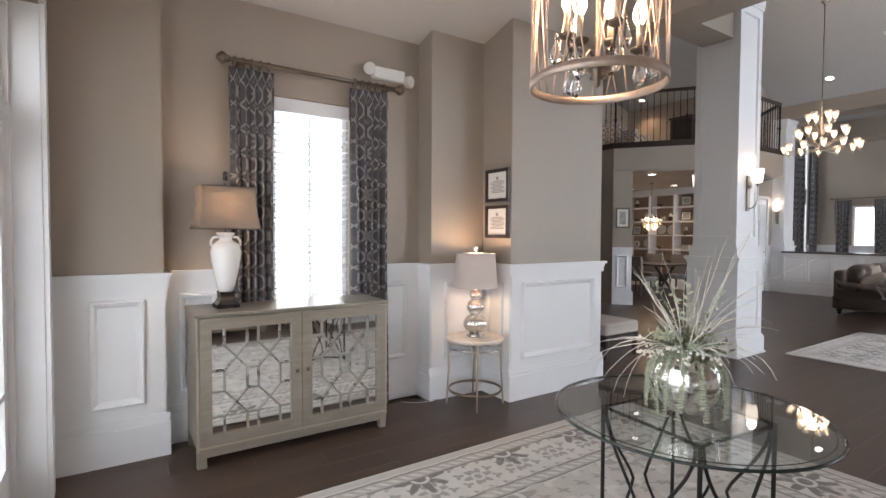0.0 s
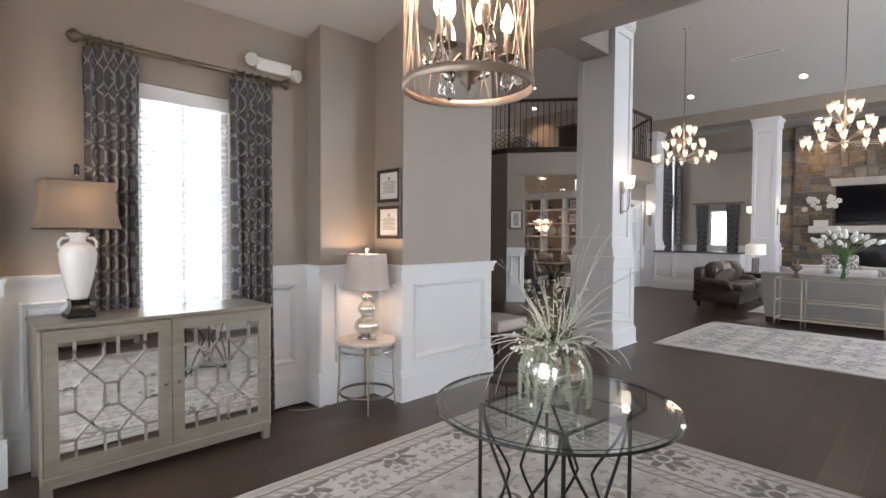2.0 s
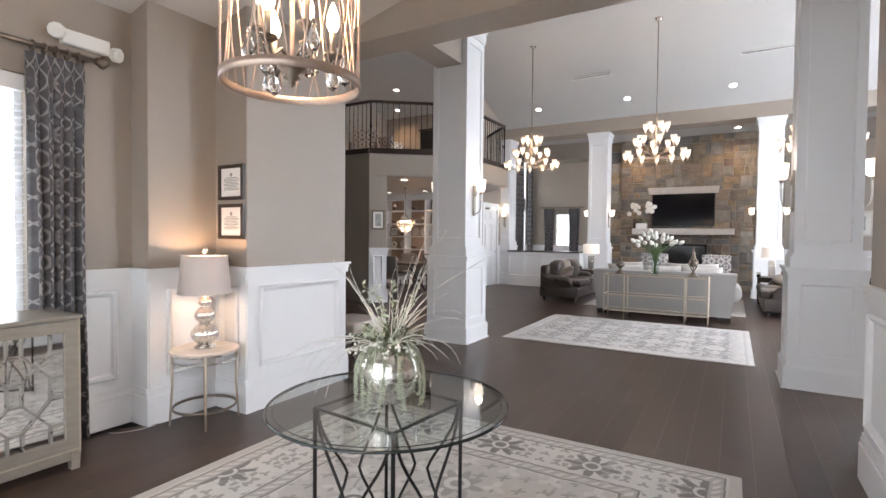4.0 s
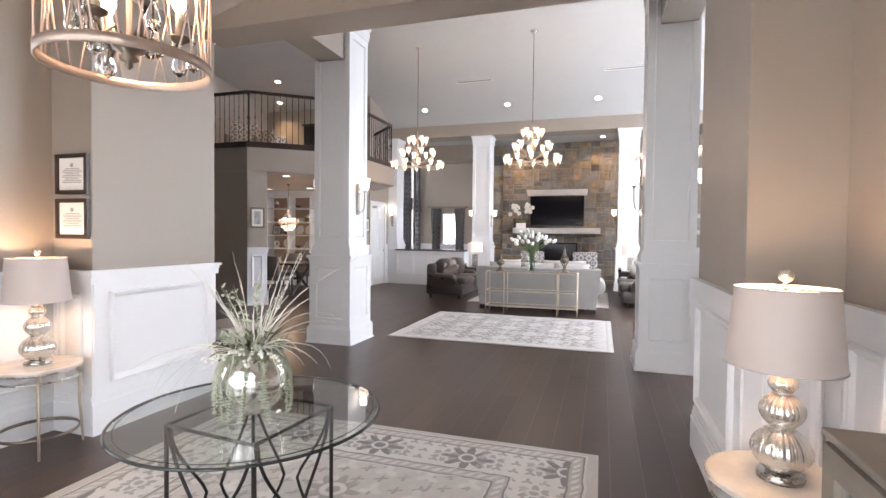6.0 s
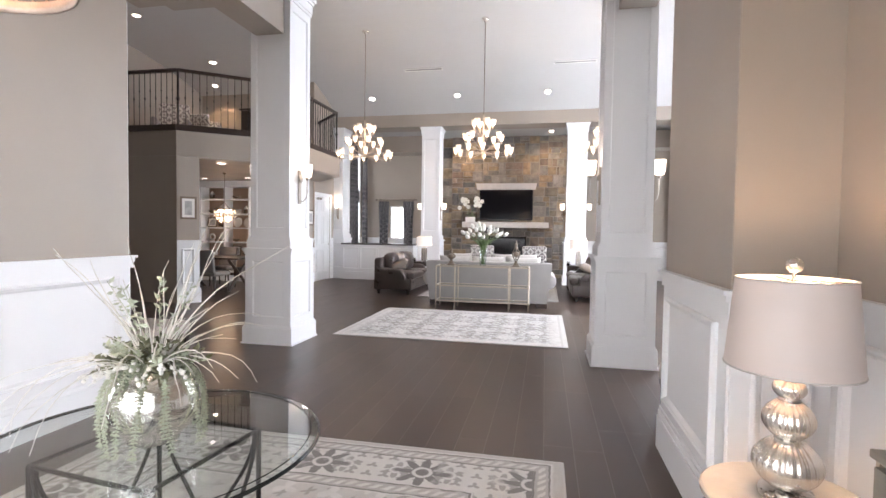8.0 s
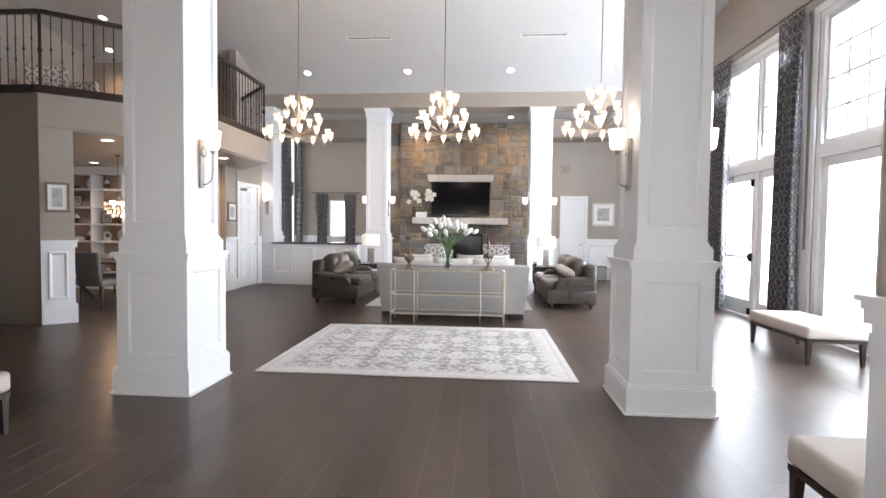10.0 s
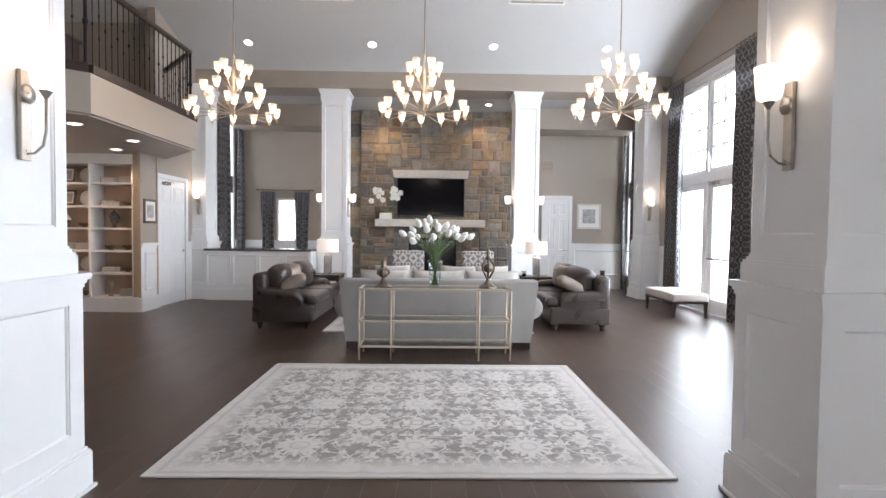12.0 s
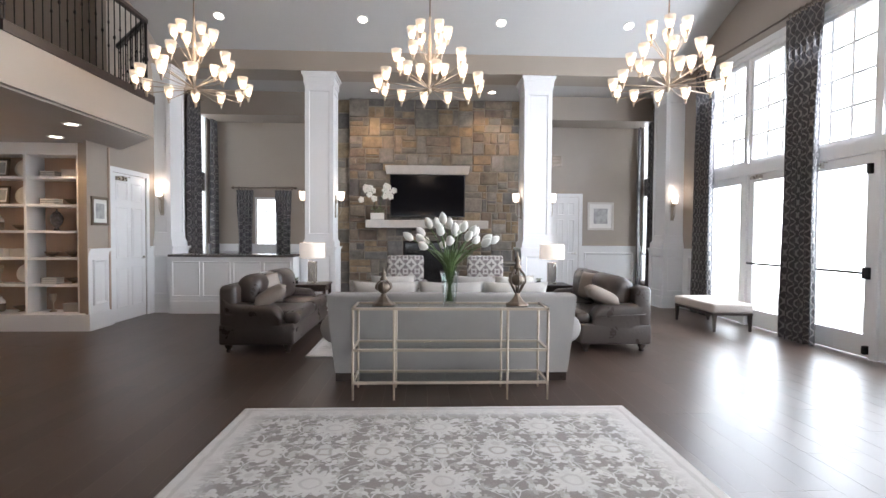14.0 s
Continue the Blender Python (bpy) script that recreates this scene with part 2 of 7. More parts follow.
def damask(u, v, nz):
    f, r, a, b = flower(u, v, 0.2, 0.24, 0.5, 0.5, 0.07, 4, 0.35, 0.008)
    g, s, *_ = flower(u, v, 0.2, 0.24, 0.0, 0.0, 0.035, 4, 0.4, 0.008)
    d = (a.abs() / 0.1 + b.abs() / 0.12)
    return [(None, (0.52, 0.5, 0.47)), (stripe(d, 0.93, 0.16, 0.05), (0.13, 0.115, 0.12)), (f, (0.2, 0.17, 0.17)), (stripe(r, 0.035, 0.02), (0.55, 0.53, 0.5)), (g, (0.16, 0.14, 0.14))]


TAUPE = material("taupe_wall_paint", (0.345, 0.297, 0.249), 0.42, vary=0.05, scale=1.3, bump=0.12, bump_scale=160)
WHITE = material("white_semi_gloss_paint", (0.78, 0.785, 0.79), 0.38, vary=0.012, scale=1.2, bump=0.03, bump_scale=120, rough_vary=0.03)
CEIL = material("ceiling_paint", (0.5, 0.5, 0.49), 0.8, vary=0.03, scale=1, bump=0.1, bump_scale=200)
CEILF = material("foyer_ceiling_paint", (0.62, 0.58, 0.54), 0.75, vary=0.03, scale=1, bump=0.1, bump_scale=200)
PLANK = material("dark_wood_plank", (0.061, 0.039, 0.0285), 0.35, spec=0.45, vary=0.07, scale=3, bump=0.02, bump_scale=30, per_object=0.16, stretch=(0.5, 6, 6), rough_vary=0.012)
PLANKS = material("dark_wood_planks", (0.061, 0.039, 0.0285), 0.35, spec=0.45, vary=0.07, scale=3, bump=0.02, bump_scale=30, per_island=0.16, stretch=(0.5, 6, 6), rough_vary=0.012)
STONES = [material("ashlar_stone", c, 0.8, vary=0.42, scale=5, bump=1.0, bump_scale=22, per_object=0.25, rough_vary=0.05) for c in ((0.215, 0.175, 0.13), (0.185, 0.165, 0.14), (0.27, 0.21, 0.14), (0.16, 0.15, 0.14), (0.225, 0.205, 0.175), (0.19, 0.142, 0.108), (0.25, 0.185, 0.115))]
CONCRETE = material("pale_concrete", (0.34, 0.33, 0.31), 0.9, vary=0.12, scale=0.8, bump=0.3)
GROUT = material("pale_plank_joint", (0.12, 0.092, 0.076), 0.32, spec=0.45, vary=0.1, rough_vary=0.02)
DARKWOOD = material("dark_brown_wood", (0.035, 0.022, 0.017), 0.35, vary=0.25, scale=5, bump=0.1, stretch=(1, 1, 6))
IRON = material("black_iron", (0.018, 0.016, 0.015), 0.42, 0.6, vary=0.2, bump=0.05)
BRONZE = material("pewter_bronze", (0.2, 0.16, 0.125), 0.36, 0.85, vary=0.2, scale=12, bump=0.05)
CHAMP = material("champagne_gold", (0.46, 0.385, 0.3), 0.42, 0.4, vary=0.08, scale=9, bump=0.02, rough_vary=0.04)
PEWTER = material("pale_pewter", (0.4, 0.36, 0.31), 0.34, 0.75, vary=0.15, scale=14, bump=0.05)
NICKEL = material("brushed_nickel", (0.55, 0.52, 0.48), 0.28, 1.0, vary=0.1, scale=20)
ROSE = material("rose_pewter", (0.44, 0.34, 0.275), 0.38, 0.6, vary=0.2, scale=14, bump=0.06)
LATTICE = material("silver_lattice", (0.42, 0.4, 0.36), 0.3, 0.75, vary=0.12, scale=12)
COPPER = material("rose_copper_leaf", (0.62, 0.46, 0.36), 0.45, 0.45, vary=0.2, scale=18, bump=0.05)
SILVERLEAF = material("champagne_silver_leaf_wood", (0.3, 0.268, 0.22), 0.38, 0.4, vary=0.16, scale=7, bump=0.12, bump_scale=60, stretch=(1, 1, 5))
MIRROR = material("mirror", (0.86, 0.87, 0.86), 0.03, 1.0, vary=0.02, rough_vary=0.015)
MERCURY = material("mercury_glass", (0.8, 0.76, 0.7), 0.24, 0.85, vary=0.06, scale=40, bump=0.06, bump_scale=90, rough_vary=0.05)
CERAMIC = material("white_glazed_ceramic", (0.8, 0.78, 0.75), 0.08, vary=0.02, coat=0.5)
BLACK = material("black_lacquer", (0.012, 0.011, 0.012), 0.2, vary=0.1)
LEATHER = material("dark_brown_leather", (0.056, 0.0435, 0.038), 0.3, vary=0.16, scale=5, bump=0.5, bump_scale=26, rough_vary=0.05)
GREYCLOTH = material("pale_grey_linen", (0.33, 0.315, 0.3), 0.85, vary=0.06, scale=5, bump=0.3, bump_scale=260)
DINCLOTH = material("grey_dining_cloth", (0.17, 0.16, 0.155), 0.85, vary=0.08, scale=6, bump=0.3, bump_scale=220)
CUSHION = material("taupe_satin_cushion", (0.27, 0.225, 0.19), 0.6, vary=0.1, scale=8, bump=0.2, bump_scale=150)
LIGHTCUSH = material("pale_sofa_cushion", (0.5, 0.48, 0.45), 0.85, vary=0.06, scale=8, bump=0.2, bump_scale=200)
BENCHCLOTH = material("cream_bench_linen", (0.56, 0.5, 0.45), 0.85, vary=0.05, scale=6, bump=0.3, bump_scale=220)
LIMESTONE = material("pale_limestone", (0.6, 0.57, 0.53), 0.7, vary=0.08, scale=8, bump=0.25, bump_scale=60)
MORTAR = material("grey_mortar", (0.27, 0.235, 0.195), 0.9, vary=0.2, scale=20, bump=0.5)
SCREEN = material("black_screen", (0.005, 0.005, 0.007), 0.1, vary=0.02, spec=0.1, rough_vary=0.0)
PLASTIC = material("white_plastic", (0.75, 0.74, 0.7), 0.4, vary=0.03)
LEAF = material("green_leaf", (0.16, 0.165, 0.095), 0.5, vary=0.3, scale=20)
SAGE = material("sage_succulent", (0.46, 0.5, 0.37), 0.55, vary=0.25, scale=30)
GRASSY = material("dry_grey_grass", (0.7, 0.68, 0.62), 0.7, vary=0.2, scale=20)
PETAL = material("white_petal", (0.8, 0.79, 0.74), 0.5, vary=0.05, scale=20)
STEM = material("tulip_stem", (0.1, 0.16, 0.055), 0.45, vary=0.25, scale=20)
MARBLE = material("cream_marble", (0.66, 0.6, 0.53), 0.18, vary=0.16, scale=5, bump_scale=14)
COUNTER = material("dark_grey_countertop", (0.12, 0.11, 0.105), 0.25, vary=0.25, scale=30)
SHELFBACK = material("beige_shelf_paint", (0.44, 0.33, 0.26), 0.55, vary=0.04, scale=2)
ART = material("grey_print", (0.4, 0.4, 0.4), 0.6, vary=0.5, scale=9)
PAPER = material("white_paper", (0.78, 0.77, 0.74), 0.7, vary=0.02)
INK = material("grey_ink", (0.32, 0.32, 0.31), 0.7, vary=0.05)
CLEAR = clear("clear_crystal", (1.0, 1.0, 1.0), 0.03, 1.4)
MERCBALL = material("crackled_mercury_glass", (0.8, 0.78, 0.74), 0.13, 0.95, vary=0.2, scale=40, bump=0.35, bump_scale=45, rough_vary=0.1)
WINGLASS = pane("window_glass")
TABLEGLASS = pane("table_glass", (0.93, 0.96, 0.95))
GLASSEDGE = material("green_glass_edge", (0.022, 0.027, 0.026), 0.1, vary=0.1)
BULB = glowing("glowing_bulb", (1.0, 0.78, 0.5), 22)
FROST = glowing("lit_frosted_glass", (1.0, 0.86, 0.68), 3.5)
CAN = glowing("lit_downlight", (1.0, 0.9, 0.76), 14)
SKYGLOW = glowing("bright_daylight", (0.97, 0.99, 1.0), 5.0)
SHADE = glowing("lit_linen_shade", (0.5, 0.43, 0.39), 0.14)
def fabric(name, colour, through_colour, share, weave=260.0):
    """Thin lampshade cloth that lets the light of its bulb through, with a fine slub weave."""
    m = material(name, colour, 0.85, vary=0.12, scale=8, bump=0.25, bump_scale=weave, stretch=(1, 1, 0.12))
    t = m.node_tree
    b = t.nodes["Principled BSDF"]
    tl, mx = t.nodes.new("ShaderNodeBsdfTranslucent"), t.nodes.new("ShaderNodeMixShader")
    tl.inputs[0].default_value = (*through_colour, 1)
    mx.inputs[0].default_value = share
    t.links.new(b.outputs[0], mx.inputs[1])
    t.links.new(tl.outputs[0], mx.inputs[2])
    t.links.new(mx.outputs[0], t.nodes["Material Output"].inputs[0])
    return m


DARKSHADE = fabric("lit_taupe_shade", (0.2, 0.17, 0.145), (0.3, 0.235, 0.17), 0.17)
DRUM = glowing("lit_white_shade", (0.8, 0.72, 0.62), 0.75)
# emission for some dining chandelier drops, standing in for crystal sparkle
CRYSTALGLOW = glowing("self_glowing_crystal", (1.0, 0.84, 0.62), 0.75)
def seeded(name, colour, strength, clear_part):
    """Thin hand-blown glass, partly see-through, lit by the bulb inside."""
    m = glowing(name, colour, strength)
    t = m.node_tree
    b = t.nodes["Principled BSDF"]
    b.inputs["Roughness"].default_value = 0.12
    tr, mx, nz, mr = (t.nodes.new(k) for k in ("ShaderNodeBsdfTransparent", "ShaderNodeMixShader", "ShaderNodeTexNoise", "ShaderNodeMath"))
    nz.inputs["Scale"].default_value = 60
    mr.operation = "MULTIPLY_ADD"
    mr.inputs[1].default_value, mr.inputs[2].default_value = 0.35, clear_part - 0.17
    t.links.new(nz.outputs[0], mr.inputs[0])
    t.links.new(mr.outputs[0], mx.inputs[0])
    t.links.new(b.outputs[0], mx.inputs[1])
    t.links.new(tr.outputs[0], mx.inputs[2])
    t.links.new(mx.outputs[0], t.nodes["Material Output"].inputs[0])
    return m


TULIP = seeded("lit_tulip_glass", (0.9, 0.8, 0.66), 0.5, 0.5)
HALLRUG = woven("grey_floral_rug", "Object", hall_rug)
FOYERRUG = woven("bordered_floral_rug", "Object", foyer_rug)
DRAPE = woven("slate_ogee_drapery", "UV", ogee, 0.75, 0.3, 420, 0.1)
DAMASK = woven("medallion_upholstery", "UV", damask, 0.85, 0.3, 420, 0.1)

# ---- building helpers ----
def finish(name, bm, mat, smooth=False):
    me = bpy.data.meshes.new(name)
    bmesh.ops.recalc_face_normals(bm, faces=bm.faces)
    bm.to_mesh(me)
    bm.free()
    for mm in (mat if isinstance(mat, (list, tuple)) else [mat]):
        me.materials.append(mm)
    if smooth:
        me.shade_smooth()
    return me


def part(name, bm, mat, parent=None, label="", smooth=False):
    ob = new(name, finish(name, bm, mat, smooth))
    if parent:
        ob.parent = parent
    return tagged(ob, label)


def thing(name, m, label, category, group=""):
    ob = new(name)
    ob.matrix_world = m if isinstance(m, Matrix) else Matrix.Translation(m)
    ob.empty_display_size = 0.1
    return tagged(ob, label, category, group)


def structure(ob, label="", category=""):
    return tagged(ob, label, category, "", "structure")


def box(bm, x0, x1, y0, y1, z0, z1, bev=0.0, seg=2):
    vs = bmesh.ops.create_cube(bm, size=1, matrix=Matrix.Translation(((x0 + x1) / 2, (y0 + y1) / 2, (z0 + z1) / 2)) @ Matrix.Diagonal((abs(x1 - x0), abs(y1 - y0), abs(z1 - z0), 1)))["verts"]
    if bev:
        es = list({e for v in vs for e in v.link_edges})
        bmesh.ops.bevel(bm, geom=es, offset=bev, segments=seg, profile=0.5, affect="EDGES")
    return bm


def B(*a, **k):
    return box(bmesh.new(), *a, **k)


def lathe(bm, prof, at=(0, 0, 0), n=24, flutes=0, depth=0.0):
    rings = []
    for r, z in prof:
        ring = []
        for i in range(n):
            a = 2 * math.pi * i / n
            rr = r * (1 + depth * math.cos(flutes * a)) if flutes else r
            ring.append(bm.verts.new((at[0] + rr * math.cos(a), at[1] + rr * math.sin(a), at[2] + z)))
        rings.append(ring)
    for p, q in zip(rings, rings[1:]):
        for i in range(n):
            bm.faces.new((p[i], p[(i + 1) % n], q[(i + 1) % n], q[i]))
    for ring, r in () if prof[0] == prof[-1] else ((rings[0], prof[0][0]), (rings[-1], prof[-1][0])):
        if r > 1e-4:
            bm.faces.new(ring)
    return bm


def tube(bm, pts, r, n=8, taper=None):
    pts = [Vector(p) for p in pts]
    rings, up = [], None
    for i, p in enumerate(pts):
        d = (pts[min(i + 1, len(pts) - 1)] - pts[max(i - 1, 0)]).normalized()
        if up is None:
            up = d.orthogonal().normalized()
        up = (up - d * up.dot(d)).normalized()
        side = d.cross(up)
        rr = r if taper is None else r + (taper - r) * i / (len(pts) - 1)
        rings.append([bm.verts.new(p + (up * math.cos(2 * math.pi * k / n) + side * math.sin(2 * math.pi * k / n)) * rr) for k in range(n)])
    for p, q in zip(rings, rings[1:]):
        for k in range(n):
            bm.faces.new((p[k], p[(k + 1) % n], q[(k + 1) % n], q[k]))
    bm.faces.new(rings[0])
    bm.faces.new(rings[-1])
    return bm


def torus(bm, R, r, at=(0, 0, 0), n=40, k=8, rz=None):
    rings = []
    for i in range(n):
        a = 2 * math.pi * i / n
        c, s = math.cos(a), math.sin(a)
        rings.append([bm.verts.new((at[0] + (R + r * math.cos(b)) * c, at[1] + (R + r * math.cos(b)) * s, at[2] + (rz or r) * math.sin(b))) for b in (2 * math.pi * j / k for j in range(k))])
    for i in range(n):
        p, q = rings[i], rings[(i + 1) % n]
        for j in range(k):
            bm.faces.new((p[j], p[(j + 1) % k], q[(j + 1) % k], q[j]))
    return bm


def ball(bm, at, r, seg=12, scale=(1, 1, 1)):
    bmesh.ops.create_uvsphere(bm, u_segments=seg, v_segments=max(6, seg // 2 + 1), radius=r, matrix=Matrix.Translation(at) @ Matrix.Diagonal((*scale, 1)))
    return bm


def pillow(bm, w, h, d, m=None, n=10):
    """A puffed cushion, w wide, h high, d thick, round the origin in the xz plane."""
    grid = {}
    for s in (1, -1):
        for i in range(n + 1):
            for j in range(n + 1):
                u, v = 2 * i / n - 1, 2 * j / n - 1
                edge = i in (0, n) or j in (0, n)
                puff = ((1 - u ** 4) * (1 - v ** 4)) ** 0.5
                pinch = 1 - 0.07 * (1 - abs(u) ** 2) * abs(v) ** 3
                pinch2 = 1 - 0.07 * (1 - abs(v) ** 2) * abs(u) ** 3
                if s == -1 and edge:
                    grid[s, i, j] = grid[1, i, j]
                    continue
                p = Vector((u * w / 2 * pinch2, s * d / 2 * puff, v * h / 2 * pinch))
                grid[s, i, j] = bm.verts.new(m @ p if m else p)
        for i in range(n):
            for j in range(n):
                f = [grid[s, i, j], grid[s, i + 1, j], grid[s, i + 1, j + 1], grid[s, i, j + 1]]
                bm.faces.new(f if s == 1 else f[::-1])
    return bm


def ringframe(bm, x0, x1, z0, z1, f, y0, y1):
    """One closed rectangular frame, f wide, between the planes y0 and y1."""
    loops = []
    for e, y in ((0, y1), (0, y0), (f, y0), (f, y1)):
        loops.append([bm.verts.new(v) for v in ((x0 + e, y, z0 + e), (x1 - e, y, z0 + e), (x1 - e, y, z1 - e), (x0 + e, y, z1 - e))])
    for p, q in zip(loops, loops[1:] + loops[:1]):
        for k in range(4):
            bm.faces.new((p[k], p[(k + 1) % 4], q[(k + 1) % 4], q[k]))
    return bm


def along(a, b):
    """The pose at a whose x runs to b and whose y is the room side."""
    return pose(a[0], a[1], 0, 0, 0, math.degrees(math.atan2(b[1] - a[1], b[0] - a[0])))


def wall(name, a, b, z0, z1, holes=(), thick=0.14, mat=None, label="taupe painted wall"):
    """A wall whose room side is to the left of the way from a to b; holes are (u0, u1, z0, z1)."""
    L = math.dist(a, b)
    bm = bmesh.new()
    us = sorted({0.0, L, *(u for h in holes for u in h[:2])})
    for u0, u1 in zip(us, us[1:]):
        cut = sorted((h[2], h[3]) for h in holes if h[0] < (u0 + u1) / 2 < h[1])
        z = z0
        for c0, c1 in cut:
            if c0 - z > 1e-3:
                box(bm, u0, u1, -thick, 0, z, c0)
            z = c1
        if z1 - z > 1e-3:
            box(bm, u0, u1, -thick, 0, z, z1)
    ob = part(name, bm, mat or TAUPE)
    ob.matrix_world = along(a, b)
    return structure(ob, label, "wall")


CAP, BASE = 1.18, 0.265


def moulding(bm, u0, u1, z0, z1, y, w=0.046, d=0.03):
    """A raised picture-frame moulding of rounded section on the plane y, mitred at the corners."""
    rings = []
    for e, h in ((0, -0.002), (0.0, 0.55 * d), (0.14 * w, 0.95 * d), (0.32 * w, d), (0.45 * w, 0.72 * d), (0.62 * w, 0.62 * d), (0.8 * w, 0.25 * d), (w, -0.002)):
        rings.append([bm.verts.new(v) for v in ((u0 + e, y + h, z0 + e), (u1 - e, y + h, z0 + e), (u1 - e, y + h, z1 - e), (u0 + e, y + h, z1 - e))])
    for p, q in zip(rings, rings[1:]):
        for k in range(4):
            bm.faces.new((p[k], p[(k + 1) % 4], q[(k + 1) % 4], q[k]))


def wainscot(host, a, b, panels=(), e0=0.0, e1=0.0, skip=(), u_shift=0.0):
    """White panelling on a wall: field, baseboard, chair rail and mouldings. e0, e1 lengthen its ends round outer corners; skip holds bare stretches."""
    L = math.dist(a, b)
    first = len(host.children)
    runs, u = [], -e0
    for s0, s1 in skip:
        runs.append((u, s0))
        u = s1
    runs.append((u, L + e1))
    for u0, u1 in runs:
        part("wainscot_field", B(max(0, u0), min(L, u1), 0.0, 0.01, BASE, CAP - 0.04), WHITE, host)
        bm = bmesh.new()
        box(bm, u0, u1, 0.0, 0.028, 0.0, BASE - 0.05)
        box(bm, u0, u1, 0.0, 0.02, BASE - 0.05, BASE - 0.015)
        box(bm, u0, u1, 0.0, 0.014, BASE - 0.015, BASE + 0.012)
        part("baseboard", bm, WHITE, host)
        bm = bmesh.new()
        box(bm, u0, u1, 0.0, 0.018, CAP - 0.1, CAP - 0.05)
        box(bm, u0, u1, 0.0, 0.03, CAP - 0.05, CAP - 0.02)
        box(bm, u0 - (0.015 if e0 else 0), u1 + (0.015 if e1 else 0), 0.0, 0.045, CAP - 0.02, CAP)
        part("chair_rail", bm, WHITE, host)
    for p0, p1 in panels:
        bm = bmesh.new()
        moulding(bm, p0, p1, BASE + 0.09, CAP - 0.16, 0.0105)
        part("panel_moulding", bm, WHITE, host)
    for c in host.children[first:]:
        c.location.x = u_shift

# ---- structure ----
# foyer: x from -0.79 to 3.51 round the axis y = 0.81
AX = 0.81
floor = structure(part("floor", B(-1.15, 16.4, -4.42, 10.0, -0.15, -0.0005), GROUT), "dark brown wood-look plank floor with pale joints", "floor")


structure(part("ground", B(-150, 150, -150, 150, -0.4, -0.152), CONCRETE), "pale concrete ground outside", "ground")


def foyer_side(s, tag):
    """One long side of the foyer; s = 1 is the window side, s = -1 its mirror."""
    Y = lambda y: y if s > 0 else 2 * AX - y - 0.08
    pts = [(3.51, 2.81), (2.345, 2.81), (2.345, 3.20), (1.785, 3.20), (1.785, 3.42), (-0.215, 3.42), (-0.215, 3.25), (-0.81, 3.25)]
    if s < 0:
        pts = [(x + 0.05 if x > 2 else x, y) for x, y in pts]
    OUTER = (pts[0], pts[1], pts[3], pts[6])
    names = ["panel", "return", "niche", "step", "window", "jut_return", "jut"]
    panels = [(0.12, 1.05)], [(0.08, 0.31)], [(0.1, 0.43)], [], [(0.12, 0.36), (1.66, 1.9)], [], [(0.11, 0.4)]
    ends = [(0.028, 0.028), (0.0, 0), (0, 0.028), (0, 0), (0, 0), (0, 0), (0.028, 0)]
    for (p, q), nm, pan, (e0, e1) in zip(zip(pts, pts[1:]), names, panels, ends):
        a, b = (p[0], Y(p[1])), (q[0], Y(q[1]))
        L = math.dist(a, b)
        hole = [(0.655, 1.275, 0.5, 2.465)] if nm == "window" else []
        if s < 0:
            a, b = b, a
            pan = [(L - v, L - u) for u, v in pan]
            hole = [(L - h[1], L - h[0], h[2], h[3]) for h in hole]
            e0, e1 = e1, e0
        d = (Vector(b) - Vector(a)).normalized()
        k0, k1 = (-0.004 if p in OUTER else 0.1), (-0.004 if q in OUTER else 0.1)
        if s < 0:
            k0, k1 = k1, k0
        w = wall(f"wall_{nm}_{tag}", Vector(a) - d * k0, Vector(b) + d * k1, 0, 4.1, [(h[0] + k0, h[1] + k0, h[2], h[3]) for h in hole] if s > 0 else [])
        wainscot(w, a, b, pan, e0, e1, skip=[(h[0] - 0.03, h[1] + 0.03) for h in hole] if s > 0 else (), u_shift=k0)


foyer_side(1, "north")
foyer_side(-1, "south")
# entrance wall with the glazed door unit
w = wall("wall_entrance", (-0.79, 3.25), (-0.79, -1.71), 0, 4.1, [(0.32, 4.56, 0.0, 2.62)], thick=0.3)


# vaulted foyer ceiling
def sheet(name, pts, thick, mat, label, axis="x", lo=0, hi=1):
    """A ceiling swept along one axis: pts are (other, z)."""
    bm = bmesh.new()
    rows = []
    for p, z in pts:
        if axis == "x":
            rows.append([bm.verts.new(v) for v in ((lo, p, z), (hi, p, z), (hi, p, z + thick), (lo, p, z + thick))])
        else:
            rows.append([bm.verts.new(v) for v in ((p, lo, z), (p, hi, z), (p, hi, z + thick), (p, lo, z + thick))])
    for r, q in zip(rows, rows[1:]):
        for i in range(4):
            bm.faces.new((r[i], r[(i + 1) % 4], q[(i + 1) % 4], q[i]))
    bm.faces.new(rows[0])
    bm.faces.new(rows[-1])
    return structure(part(name, bm, mat), label, "ceiling")


sheet("ceiling_foyer", [(3.44, 3.1), (AX, 3.77), (2 * AX - 3.54, 3.08)], 0.1, CEILF, "pale beige vaulted foyer ceiling", "x", -0.81, 3.27)
structure(part("header_beam", B(3.26, 3.62, AX - 2.08 + 0.005, AX + 2.0 - 0.005, 3.2, 4.6), TAUPE), "taupe painted header beam over the opening", "beam")

